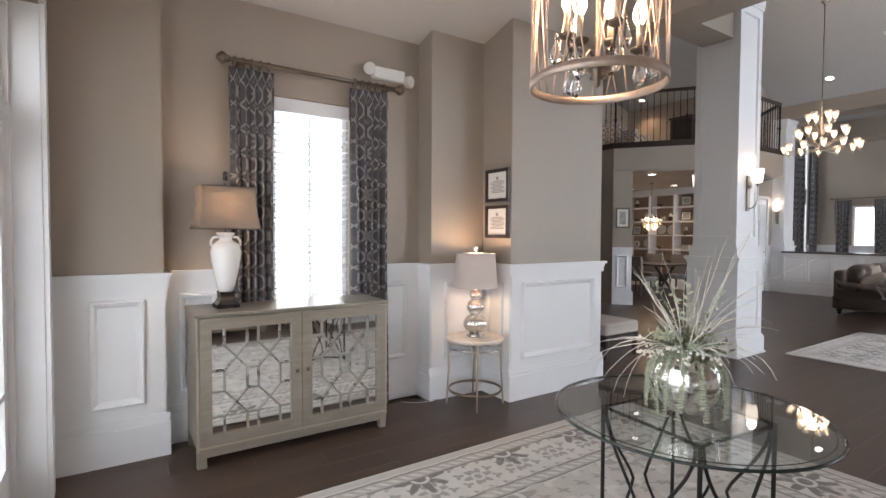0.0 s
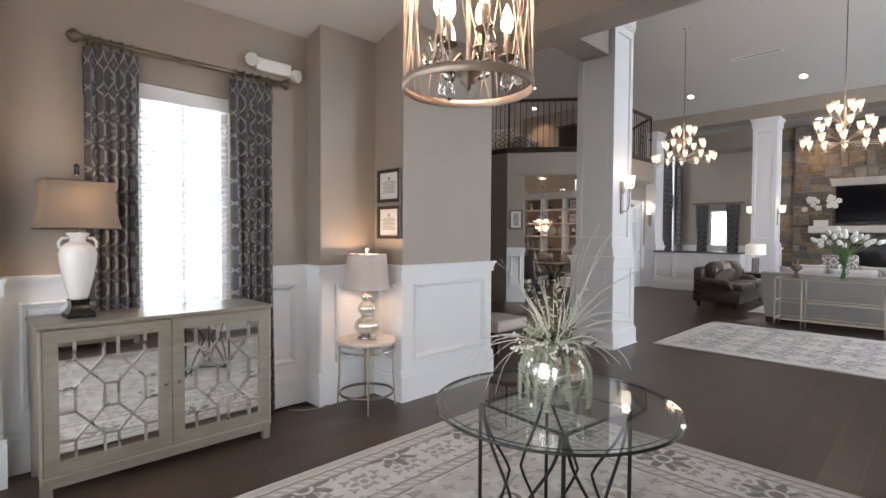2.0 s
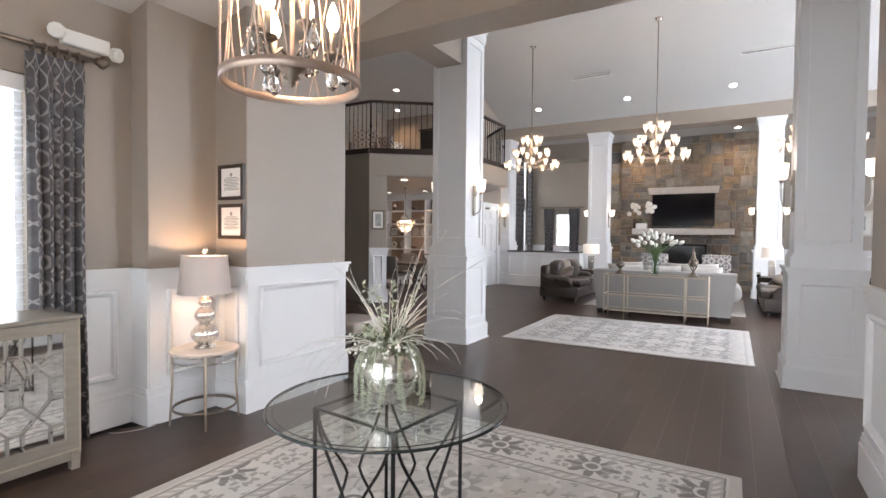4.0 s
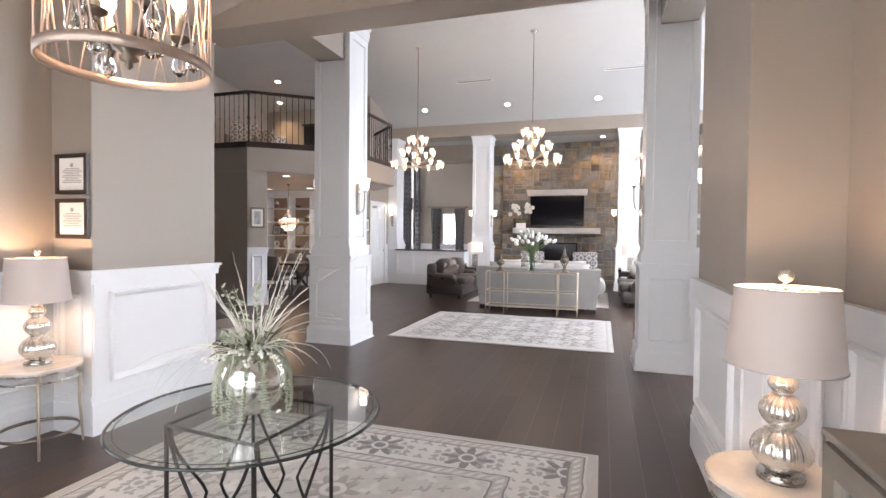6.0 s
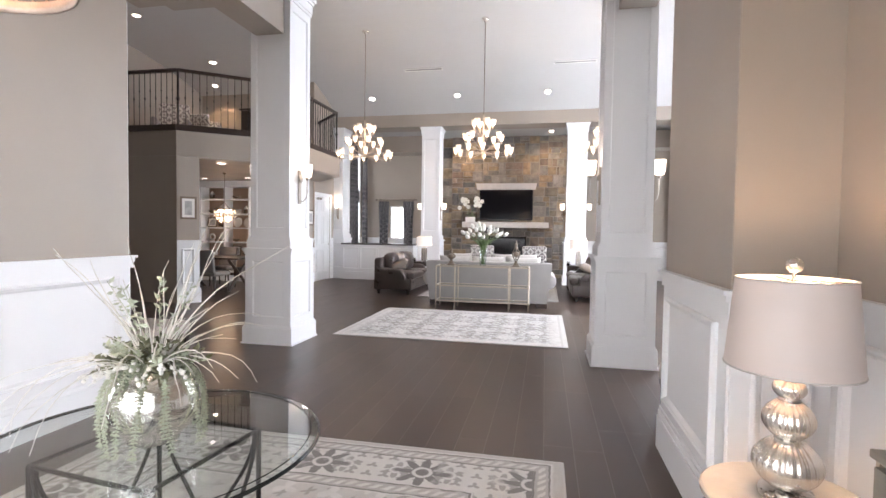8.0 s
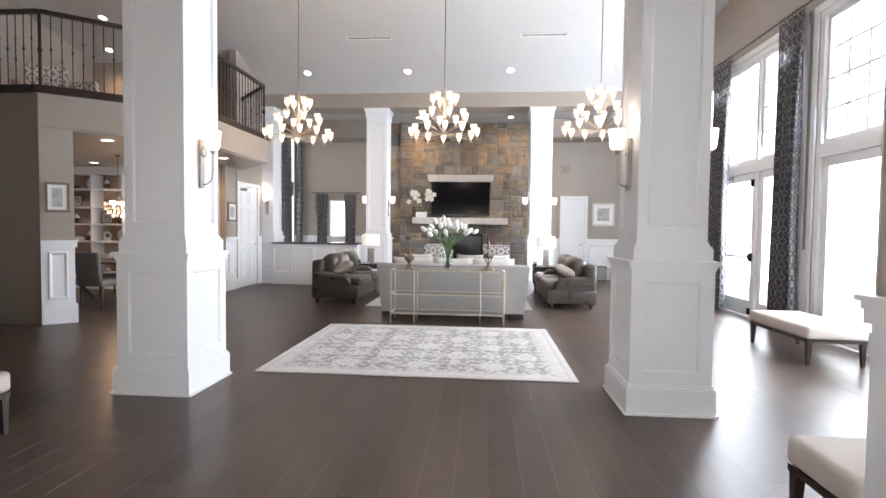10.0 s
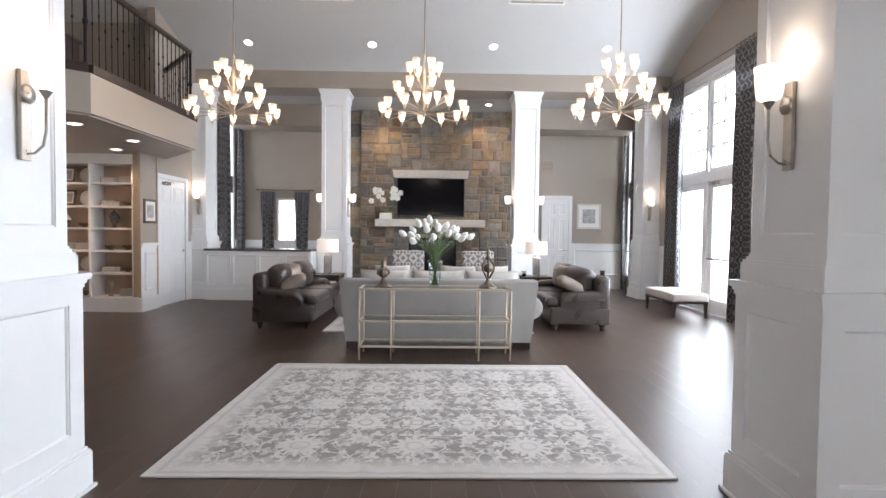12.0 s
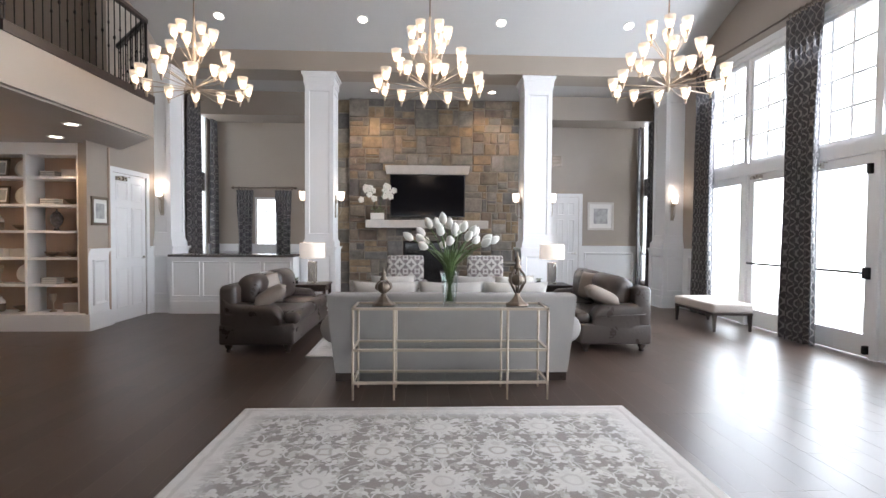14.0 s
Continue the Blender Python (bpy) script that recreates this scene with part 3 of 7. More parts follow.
# great hall: x from 3.50 to 16.30, y from -4.30 to 5.65
wall("wall_hall_west", (3.50, 9.0), (3.50, 2.812), 0, 6.0, thick=0.14)
wall("wall_hall_west", (3.50, -1.272), (3.50, -4.30), 0, 6.0, thick=0.14)
wall("wall_hall_west_upper", (3.615, 2.812), (3.615, -1.272), 4.6, 6.0, thick=0.2)
for y0, y1 in ((2.63, 3.0), (-1.56, -1.19)):
    structure(part("tie_beam", B(3.63, 5.6, y0, y1, 3.75, 4.35), TAUPE), "taupe painted tie beam from the wall to a column", "beam")
structure(part("column_beam", B(5.6, 6.14, -4.28, 4.6, 4.4, 5.62), TAUPE), "taupe painted beam over the columns", "beam")

UNIT1, UNIT2 = (9.03, 13.68), (5.05, 8.75)
south = [(UNIT2[0] - 3.5, UNIT2[1] - 3.5, 0.0, 4.32), (UNIT1[0] - 3.5, UNIT1[1] - 3.5, 0.0, 4.32), (15.7 - 3.5, 16.24 - 3.5, 0.3, 4.15)]
w = wall("wall_hall_south", (3.50, -4.30), (16.30, -4.30), 0, 6.0, south)
wainscot(w, (3.5, -4.3), (16.3, -4.3), [(10.2, 10.6), (12.33, 12.7)], 0, 0, skip=[(h[0], h[1]) for h in south])
w = wall("wall_hall_east", (16.30, -4.30), (16.30, 5.65), 0, 6.0, [(8.50, 9.02, 0.95, 2.25)])
wainscot(w, (16.3, -4.3), (16.3, 5.65), [(0.15, 1.35), (7.75, 8.4), (9.1, 9.85)], skip=[(1.45, 2.15)])
w = wall("wall_hall_north", (16.30, 5.65), (12.50, 5.65), 0, 6.0, [(0.32, 0.9, 0.3, 4.15), (2.78, 3.72, 0.0, 2.36)])
wainscot(w, (16.3, 5.65), (12.5, 5.65), [], skip=[(0.32, 0.9), (2.70, 3.80)])
w = wall("wall_shelf_corner", (12.50, 5.65), (12.0, 5.64), 0, 2.74, thick=0.04)
wainscot(w, (12.50, 5.65), (12.0, 5.64), [(0.09, 0.41)], 0, 0.0)

# barrel vault of the hall
def vault(x):
    """The height of the vault over x."""
    u = (x - 8.8) / 5.19
    return 4.7 + 1.12 * max(0, 1 - u * u) ** 0.75


arc = []
for i in range(49):
    x = 8.8 + 5.19 * math.cos(math.pi * i / 48)
    arc.append((x, vault(x)))
sheet("ceiling_hall", arc, 0.12, CEIL, "pale grey barrel-vaulted ceiling", "y", -4.45, 9.5)
structure(part("fireplace_beam", B(13.95, 14.6, -4.29, 5.64, 4.40, 4.95), TAUPE), "taupe painted beam over the fireplace columns", "beam")
structure(part("ceiling_alcove", B(14.6, 16.35, -4.32, 5.67, 4.46, 4.56), CEIL), "pale flat ceiling of the fireplace bay", "ceiling")
for y0, y1 in ((-4.29, -1.45), (2.95, 5.64)):
    structure(part("bulkhead", B(15.55, 16.29, y0, y1, 3.95, 4.455), TAUPE), "taupe boxed bulkhead under the ceiling", "bulkhead")


def sunk_panel(bm, hw, z0, z1, half, margin, top, bottom, depth=0.016, bead=0.012):
    """One face of a panelled shaft on the plane y = half: stiles and rails round a sunk flat panel with a sloping bead."""
    rings = []
    for e, d in ((0.0, 0.0), (1.0, 0.0), (1.0, 0.35), (1.35, 0.55), (1.6, 1.0)):
        mx, mt, mb = margin * min(e, 1) + bead * max(0, e - 1) / 0.6, top * min(e, 1) + bead * max(0, e - 1) / 0.6, bottom * min(e, 1) + bead * max(0, e - 1) / 0.6
        y = half - depth * d
        rings.append([bm.verts.new(v) for v in ((-hw + mx, y, z0 + mb), (hw - mx, y, z0 + mb), (hw - mx, y, z1 - mt), (-hw + mx, y, z1 - mt))])
    for p, q in zip(rings, rings[1:]):
        for k in range(4):
            bm.faces.new((p[k], p[(k + 1) % 4], q[(k + 1) % 4], q[k]))
    bm.faces.new(rings[-1])


def column(x, y, h, label):
    """A square panelled column on a pedestal, 0.69 m wide at its foot."""
    t = thing("column", (x, y, 0), label, "column", "panelled columns")
    bm = bmesh.new()
    for r, z0, z1 in ((0.345, 0, 0.018), (0.33, 0.018, 0.2), (0.324, 0.2, 0.215), (0.314, 0.215, 0.232)):
        box(bm, -r, r, -r, r, z0, z1)
    part("plinth", bm, WHITE, t)
    g, s = 0.305, 0.26
    part("pedestal_core", B(-g + 0.02, g - 0.02, -g + 0.02, g - 0.02, 0.232, 1.12), WHITE, t)
    bm = bmesh.new()
    for r, z0, z1 in ((g + 0.006, 1.1, 1.122), (g + 0.014, 1.122, 1.14), (g + 0.026, 1.14, 1.152), (g + 0.03, 1.152, 1.176)):
        box(bm, -r, r, -r, r, z0, z1)
    part("pedestal_cap", bm, WHITE, t)
    bm = bmesh.new()
    for r, z0, z1 in ((s + 0.032, 1.176, 1.272), (s + 0.026, 1.272, 1.288), (s + 0.014, 1.288, 1.305), (s + 0.006, 1.305, 1.32)):
        box(bm, -r, r, -r, r, z0, z1)
    part("shaft_base", bm, WHITE, t)
    part("shaft_core", B(-s + 0.02, s - 0.02, -s + 0.02, s - 0.02, 1.32, h - 0.2), WHITE, t)
    bm = bmesh.new()
    for r, z0, z1 in ((s + 0.012, h - 0.24, h - 0.2), (s + 0.02, h - 0.2, h - 0.09), (s + 0.035, h - 0.09, h - 0.05), (s + 0.055, h - 0.05, h)):
        box(bm, -r, r, -r, r, z0, z1)
    part("capital", bm, WHITE, t)
    for k in range(4):
        rot = Matrix.Rotation(k * math.pi / 2, 4, "Z")
        for nm, half, z0, z1, mg, tp, bt in (("pedestal_panel", g, 0.232, 1.1, 0.1, 0.085, 0.1), ("shaft_panel", s, 1.32, h - 0.24, 0.075, 0.1, 0.1)):
            bm = bmesh.new()
            sunk_panel(bm, half, z0, z1, half, mg, tp, bt)
            bm.transform(rot)
            part(nm, bm, WHITE, t)
    return t


COLS = [(5.87, 2.815), (5.87, -1.328)]
for x, y in COLS:
    column(x, y, 4.395, "tall white panelled square column at the foyer opening")
for y in (2.785, -1.295):
    column(14.28, y, 4.395, "tall white panelled square column beside the stone fireplace")
for x, y in ((14.62, -4.18), (14.05, 5.62)):
    column(x, y, 4.395, "white panelled pilaster column against the wall")
for y in (3.14, -1.52):
    structure(part("pilaster", B(3.503, 3.68, y - 0.165 if y > 0 else y - 0.3, y + 0.3 if y > 0 else y + 0.165, 0.0, 4.5), WHITE), "white painted wall pilaster", "pilaster")

# loft and the dining room under it
BALC = [(8.09, 10.2), (8.09, 6.2), (9.30, 4.60), (11.80, 4.60), (12.90, 5.66)]


def slab(name, pts, z0, z1, mat, label, category):
    bm = bmesh.new()
    lo = [bm.verts.new((x, y, z0)) for x, y in pts]
    hi = [bm.verts.new((x, y, z1)) for x, y in pts]
    bm.faces.new(lo)
    bm.faces.new(hi)
    for i in range(len(pts)):
        j = (i + 1) % len(pts)
        bm.faces.new((lo[i], lo[j], hi[j], hi[i]))
    return structure(part(name, bm, mat), label, category)


slab("loft_floor", BALC + [(12.9, 10.2)], 2.74, 3.2, TAUPE, "taupe painted edge of the loft over the dining room", "balcony")
slab("ceiling_dining", [(8.14, 10.1), (8.14, 6.22), (9.32, 4.66), (11.78, 4.66), (12.8, 5.64), (12.8, 10.1)], 2.72, 2.745, TAUPE, "taupe painted ceiling of the dining room", "ceiling")
wall("wall_dining_side", (8.094, 6.203), (8.094, 9.9), 0, 2.738, thick=0.14)
jamb = wall("wall_dining_jamb", (8.35, 5.92), (8.092, 6.2), 0, 2.738, thick=0.2)
wainscot(jamb, (8.35, 5.92), (8.092, 6.2), [(0.08, 0.3)], 0.028, 0.0)
wall("wall_dining_back", (12.9, 9.9), (8.05, 9.9), 0, 6.0)
wall("wall_loft_back", (12.9, 9.35), (3.5, 9.35), 3.2, 6.0)
wall("wall_loft_east", (12.9, 5.8), (12.9, 9.9), 2.74, 6.0)
wall("wall_north_west", (8.05, 9.0), (3.5, 9.0), 0, 6.0)

# ---- foyer things ----
def flat_rug(name, x0, x1, y0, y1, mat, label, z=0.0):
    t = thing(name, ((x0 + x1) / 2, (y0 + y1) / 2, z), label, "rug")
    w, d = (x1 - x0) / 2, (y1 - y0) / 2
    part("carpet", B(-w, w, -d, d, 0.0, 0.012, bev=0.004), mat, t)
    bm = bmesh.new()
    tube(bm, [(-w, -d, 0.007), (w, -d, 0.007)], 0.007, 6)
    tube(bm, [(-w, d, 0.007), (w, d, 0.007)], 0.007, 6)
    tube(bm, [(-w, -d, 0.007), (-w, d, 0.007)], 0.007, 6)
    tube(bm, [(w, -d, 0.007), (w, d, 0.007)], 0.007, 6)
    part("binding", bm, LIGHTCUSH, t)
    return t


flat_rug("area_rug", -0.57, 3.157, -0.625, 2.225, FOYERRUG, "pale grey rug with a dark floral border on the floor")


def fretwork(bm, x0, x1, z0, z1, y, w=0.012, d=0.014):
    """Champagne lattice of stretched hexagons."""
    X = lambda u: x0 + (x1 - x0) * u
    Z = lambda v: z1 - (z1 - z0) * v
    cs = (0.15, 0.43, 0.57, 0.85)
    segs = []
    for c in cs:
        segs += [((c, 0), (c, 0.16)), ((c, 0.4), (c, 0.6)), ((c, 0.84), (c, 1))]
    for v in (0.16, 0.4, 0.6, 0.84):
        segs += [((0, v), (0.15, v)), ((0.43, v), (0.57, v)), ((0.85, v), (1, v))]
    for v0, v1 in ((0.16, 0.4), (0.6, 0.84)):
        for a, b in ((0.15, 0.43), (0.57, 0.85)):
            segs += [((a, v0), (b, v1)), ((b, v0), (a, v1))]
    for (u0, v0), (u1, v1) in segs:
        p, q = Vector((X(u0), 0, Z(v0))), Vector((X(u1), 0, Z(v1)))
        n = (q - p).normalized()
        s = Vector((-n.z, 0, n.x)) * w / 2
        e = n * w / 2
        vs = []
        for yy in (y, y - d):
            vs.append([bm.verts.new((c.x, yy, c.z)) for c in (p - e - s, q + e - s, q + e + s, p - e + s)])
        bm.faces.new(vs[1])
        for i in range(4):
            j = (i + 1) % 4
            bm.faces.new((vs[0][i], vs[0][j], vs[1][j], vs[1][i]))


def mirrored_cabinet(m):
    t = thing("mirrored_cabinet", m, "champagne silver wooden cabinet with two mirrored fretwork doors", "cabinet", "mirrored foyer cabinets")
    W, D, H = 1.275, 0.46, 0.945
    bm = B(0.0, W, 0.01, D, 0.115, H - 0.022)
    part("body", bm, SILVERLEAF, t)
    part("top", B(-0.012, W + 0.012, -0.012, D + 0.005, H - 0.02, H, bev=0.004), SILVERLEAF, t)
    bm = B(0.0, 0.012, -0.004, 0.008, 0.1, H - 0.022)
    box(bm, W - 0.012, W, -0.004, 0.008, 0.1, H - 0.022)
    box(bm, 0.012, W - 0.012, -0.004, 0.008, 0.117, 0.13)
    part("edge_bead", bm, CHAMP, t)
    part("apron", B(0.045, W - 0.045, 0.006, 0.026, 0.06, 0.115), SILVERLEAF, t)
    for x in (0.0, W - 0.05):
        for y in (0.0, D - 0.05):
            bm = B(x, x + 0.05, y, y + 0.05, 0, 0.115)
            for v in bm.verts:
                if v.co.z < 0.01:
                    v.co.x += 0.006 * (1 if x < 0.5 else -1) * (1 if abs(v.co.x - x) > 0.02 else 0)
            part("foot", bm, SILVERLEAF, t)
    for k in range(2):
        x0, x1 = (0.016, W / 2 - 0.002) if k == 0 else (W / 2 + 0.002, W - 0.016)
        z0, z1, f = 0.135, H - 0.03, 0.068
        bm = ringframe(bmesh.new(), x0, x1, z0, z1, f, -0.016, 0.006)
        door = part("door", bm, SILVERLEAF, t)
        part("mirror", B(x0 + f, x1 - f, 0.0, 0.006, z0 + f, z1 - f), MIRROR, door, "clear mirror panel")
        bm = bmesh.new()
        fretwork(bm, x0 + f, x1 - f, z0 + f, z1 - f, -0.001)
        part("fretwork", bm, LATTICE, door, "champagne lattice over the mirror")
        kx = x1 - 0.034 if k == 0 else x0 + 0.034
        bm = lathe(bmesh.new(), [(0.005, 0), (0.005, 0.012), (0.013, 0.018), (0.014, 0.024), (0.009, 0.03), (0.0, 0.032)], n=14)
        bm.transform(Matrix.Translation((kx, -0.016, 0.53)) @ Matrix.Rotation(math.pi / 2, 4, "X"))
        part("knob", bm, BRONZE, door, "round bronze knob", True)
    return t


mirrored_cabinet(pose(-0.078, 2.885, 0))
mirrored_cabinet(pose(1.335, -1.215, 0, 0, 0, 180))


def square_shade(bm, w0, d0, w1, d1, z0, z1, n=7):
    rings = []
    for i in range(n):
        f = i / (n - 1)
        bow = -0.012 * math.sin(math.pi * f)
        w, d, z = w0 + (w1 - w0) * f + bow, d0 + (d1 - d0) * f + bow, z0 + (z1 - z0) * f
        rings.append([bm.verts.new(v) for v in ((-w, -d, z), (w, -d, z), (w, d, z), (-w, d, z))])
    for p, q in zip(rings, rings[1:]):
        for k in range(4):
            bm.faces.new((p[k], p[(k + 1) % 4], q[(k + 1) % 4], q[k]))
    return bm


t = thing("table_lamp", pose(0.135, 3.13, 0.945, 0, 0, 4), "white ceramic urn lamp with a lit taupe shade on the cabinet", "lamp")
part("base", B(-0.07, 0.07, -0.07, 0.07, 0, 0.03, bev=0.004), BLACK, t, "black lacquered base")
bm = bmesh.new()
square_shade(bm, 0.062, 0.062, 0.05, 0.05, 0.03, 0.105)
part("plinth", bm, BLACK, t, "black lacquered plinth")
bm = lathe(bmesh.new(), [(0.045, 0.105), (0.05, 0.12), (0.075, 0.22), (0.092, 0.32), (0.096, 0.37), (0.088, 0.41), (0.06, 0.435), (0.042, 0.445), (0.042, 0.47), (0.06, 0.485), (0.058, 0.495), (0.0, 0.497)], n=28)
part("urn", bm, CERAMIC, t, "white glazed urn", True)
for s in (-1, 1):
    bm = tube(bmesh.new(), [(s * 0.045, 0, 0.465), (s * 0.075, 0, 0.463), (s * 0.092, 0, 0.44), (s * 0.09, 0, 0.405)], 0.009, 8)
    part("handle", bm, CERAMIC, t, "", True)
part("stem", tube(bmesh.new(), [(0, 0, 0.495), (0, 0, 0.83)], 0.006), BRONZE, t)
bm = square_shade(bmesh.new(), 0.19, 0.14, 0.165, 0.115, 0.52, 0.79)
part("shade", bm, DARKSHADE, t, "taupe fabric shade, lit from within")
for w, d, z in ((0.191, 0.141, 0.52), (0.166, 0.116, 0.79)):
    bm = bmesh.new()
    for a, b in (((-w, -d), (w, -d)), ((w, -d), (w, d)), ((w, d), (-w, d)), ((-w, d), (-w, -d))):
        tube(bm, [(*a, z), (*b, z)], 0.004, 6)
    part("shade_trim", bm, BRONZE, t)
part("finial", lathe(bmesh.new(), [(0.006, 0.83), (0.014, 0.84), (0.012, 0.87), (0.016, 0.885), (0.0, 0.9)], n=10), BLACK, t, "", True)
lamp("POINT", (0.135, 3.13, 1.615), 10, WARM, size=0.04, name="table_lamp_light")


def side_table(m):
    t = thing("side_table", m, "round side table with a cream marble top and silver legs", "table", "round foyer side tables")
    bm = lathe(bmesh.new(), [(0.235, 0.56), (0.247, 0.566), (0.247, 0.582), (0.24, 0.588), (0.0, 0.588)], n=48)
    part("tabletop", bm, MARBLE, t, "cream veined marble top")
    bm = lathe(bmesh.new(), [(0.225, 0.545), (0.232, 0.552), (0.232, 0.559)], n=48)
    torus(bm, 0.228, 0.008, (0, 0, 0.5), 44, 8, 0.008)
    part("top_rim", bm, NICKEL, t, "", True)
    for k in range(4):
        a = math.pi / 4 + k * math.pi / 2
        c, s = math.cos(a), math.sin(a)
        part("leg", tube(bmesh.new(), [(0.225 * c, 0.225 * s, 0.555), (0.222 * c, 0.222 * s, 0.3), (0.24 * c, 0.24 * s, 0)], 0.011, 10, 0.008), CHAMP, t, "", True)
    part("lower_ring", torus(bmesh.new(), 0.222, 0.006, (0, 0, 0.13), 44, 8, 0.012), BRONZE, t, "", True)
    return t


def mercury_lamp(m):
    t = thing("table_lamp", m, "silver mercury-glass lamp with a lit cream shade on marble table", "lamp", "mercury glass lamps")
    part("foot", lathe(bmesh.new(), [(0.078, 0), (0.08, 0.01), (0.078, 0.024), (0.05, 0.028)], n=32), NICKEL, t, "polished nickel foot", True)
    z = 0.028
    for r, h in ((0.1, 0.165), (0.075, 0.13), (0.048, 0.075)):
        prof = []
        for i in range(13):
            f = i / 12
            prof.append((max(0.022, r * math.sin(math.pi * (0.1 + 0.8 * f)) ** 0.75), z + h * f))
        part("globe", lathe(bmesh.new(), prof, n=96, flutes=24, depth=0.03), MERCURY, t, "ribbed mercury glass globe", True)
        z += h
        part("collar", lathe(bmesh.new(), [(0.03, z - 0.006), (0.034, z), (0.03, z + 0.008)], n=20), NICKEL, t, "", True)
    part("stem", tube(bmesh.new(), [(0, 0, z), (0, 0, 0.75)], 0.006), NICKEL, t)
    bm = lathe(bmesh.new(), [(0.193, 0.43), (0.167, 0.72)], n=48)
    for f in [f for f in bm.faces if len(f.verts) > 4]:
        bm.faces.remove(f)
    part("shade", bm, SHADE, t, "cream linen drum shade, lit from within", True)
    for r, zz in ((0.193, 0.43), (0.167, 0.72)):
        part("shade_trim", torus(bmesh.new(), r, 0.003, (0, 0, zz), 48, 6), LIGHTCUSH, t)
    bm = bmesh.new()
    for k in range(3):
        a = k * 2 * math.pi / 3
        tube(bm, [(0, 0, 0.715), (0.166 * math.cos(a), 0.166 * math.sin(a), 0.718)], 0.003, 6)
    part("spider", bm, NICKEL, t)
    part("finial", ball(bmesh.new(), (0, 0, 0.765), 0.026, 16), MERCURY, t, "ribbed glass ball finial", True)
    return t


for x, y in ((2.062, 2.935), (1.862, -1.269)):
    side_table(pose(x, y, 0, 0, 0, 12) @ Matrix.Diagonal((1, 1, 0.973, 1)))
    mercury_lamp(pose(x, y, 0.5725) @ Matrix.Scale(0.975, 4))
    lamp("POINT", (x, y, 0.572 + 0.63), 17.0, WARM, size=0.04, name="table_lamp_light")


def framed(name, m, w, h, mat_frame, label, f=0.03, mount=0.05, art=ART, rows=0):
    """A framed sheet hanging with its back on the plane y = 0 and its face towards -y."""
    t = thing(name, m, label, "picture")
    bm = ringframe(bmesh.new(), -w / 2, w / 2, -h / 2, h / 2, f, -0.025, -0.002)
    part("frame", bm, mat_frame, t)
    part("mount", B(-w / 2 + f, w / 2 - f, -0.012, -0.003, -h / 2 + f, h / 2 - f), PAPER if mount else art, t)
    a, b = w / 2 - f - mount, h / 2 - f - mount
    if rows:
        bm = bmesh.new()
        lathe(bm, [(0.016, 0), (0.016, 0.001)], n=14)
        bm.transform(Matrix.Translation((0, -0.0145, b * 0.75)) @ Matrix.Rotation(math.pi / 2, 4, "X"))
        part("seal", bm, INK, t)
        bm = bmesh.new()
        for i in range(rows):
            z = b * 0.45 - i * (1.3 * b / rows)
            s = a * (0.95 if i % 3 else 0.7)
            box(bm, -s, s, -0.0135, -0.012, z - 0.003, z + 0.003)
        part("lines_of_writing", bm, INK, t)
    elif mount:
        part("print", B(-a, a, -0.0145, -0.012, -b, b), art, t)
    return t


for z in (1.865, 1.547):
    framed("certificate", pose(2.341, 2.979, z, 0, 0, -90), 0.31, 0.285, DARKWOOD, "dark wood framed certificate on the taupe wall", 0.028, 0.03, rows=9)


# window curtains
def curtain(name, m, w, h, folds, label, amp=0.045, rings=True, top=0.0):
    """A pleated drape hanging in the xz plane, from z = 0 down to -h."""
    t = thing(name, m, label, "curtain", "slate patterned curtains")
    bm = bmesh.new()
    uv = bm.loops.layers.uv.new()
    n, k = folds * 10, 14
    grid, us = [], []
    for i in range(n + 1):
        f = i / n
        us.append(f * w * 1.7)
        col = []
        for j in range(k + 1):
            g = j / k
            a = amp * (0.35 + 0.65 * min(1, g * 3)) * (1 + 0.15 * math.sin(7 * f + 2 * g))
            ph = 2 * math.pi * folds * f + 0.5 * math.sin(3 * g + f * 9)
            x = (f - 0.5) * w * (0.94 + 0.06 * math.cos(2 * math.pi * g)) + 0.018 * math.sin(2 * ph) * min(1, g * 4)
            col.append(bm.verts.new((x, a * math.sin(ph), -0.02 - (h - 0.02) * g)))
        grid.append(col)
    for i in range(n):
        for j in range(k):
            fc = bm.faces.new((grid[i][j], grid[i + 1][j], grid[i + 1][j + 1], grid[i][j + 1]))
            for lp, (a, b) in zip(fc.loops, ((i, j), (i + 1, j), (i + 1, j + 1), (i, j + 1))):
                lp[uv].uv = (us[a], -h * b / k)
    part("drape", bm, DRAPE, t, "", True)
    if rings:
        for i in range(folds):
            bm = torus(bmesh.new(), 0.034, 0.006, n=18, k=6)
            bm.transform(Matrix.Translation(((i + 0.5) / folds * w * 0.94 - w * 0.47, 0, 0.016)) @ Matrix.Rotation(math.pi / 2, 4, "Y"))
            part("ring", bm, BRONZE, t, "", True)
    return t


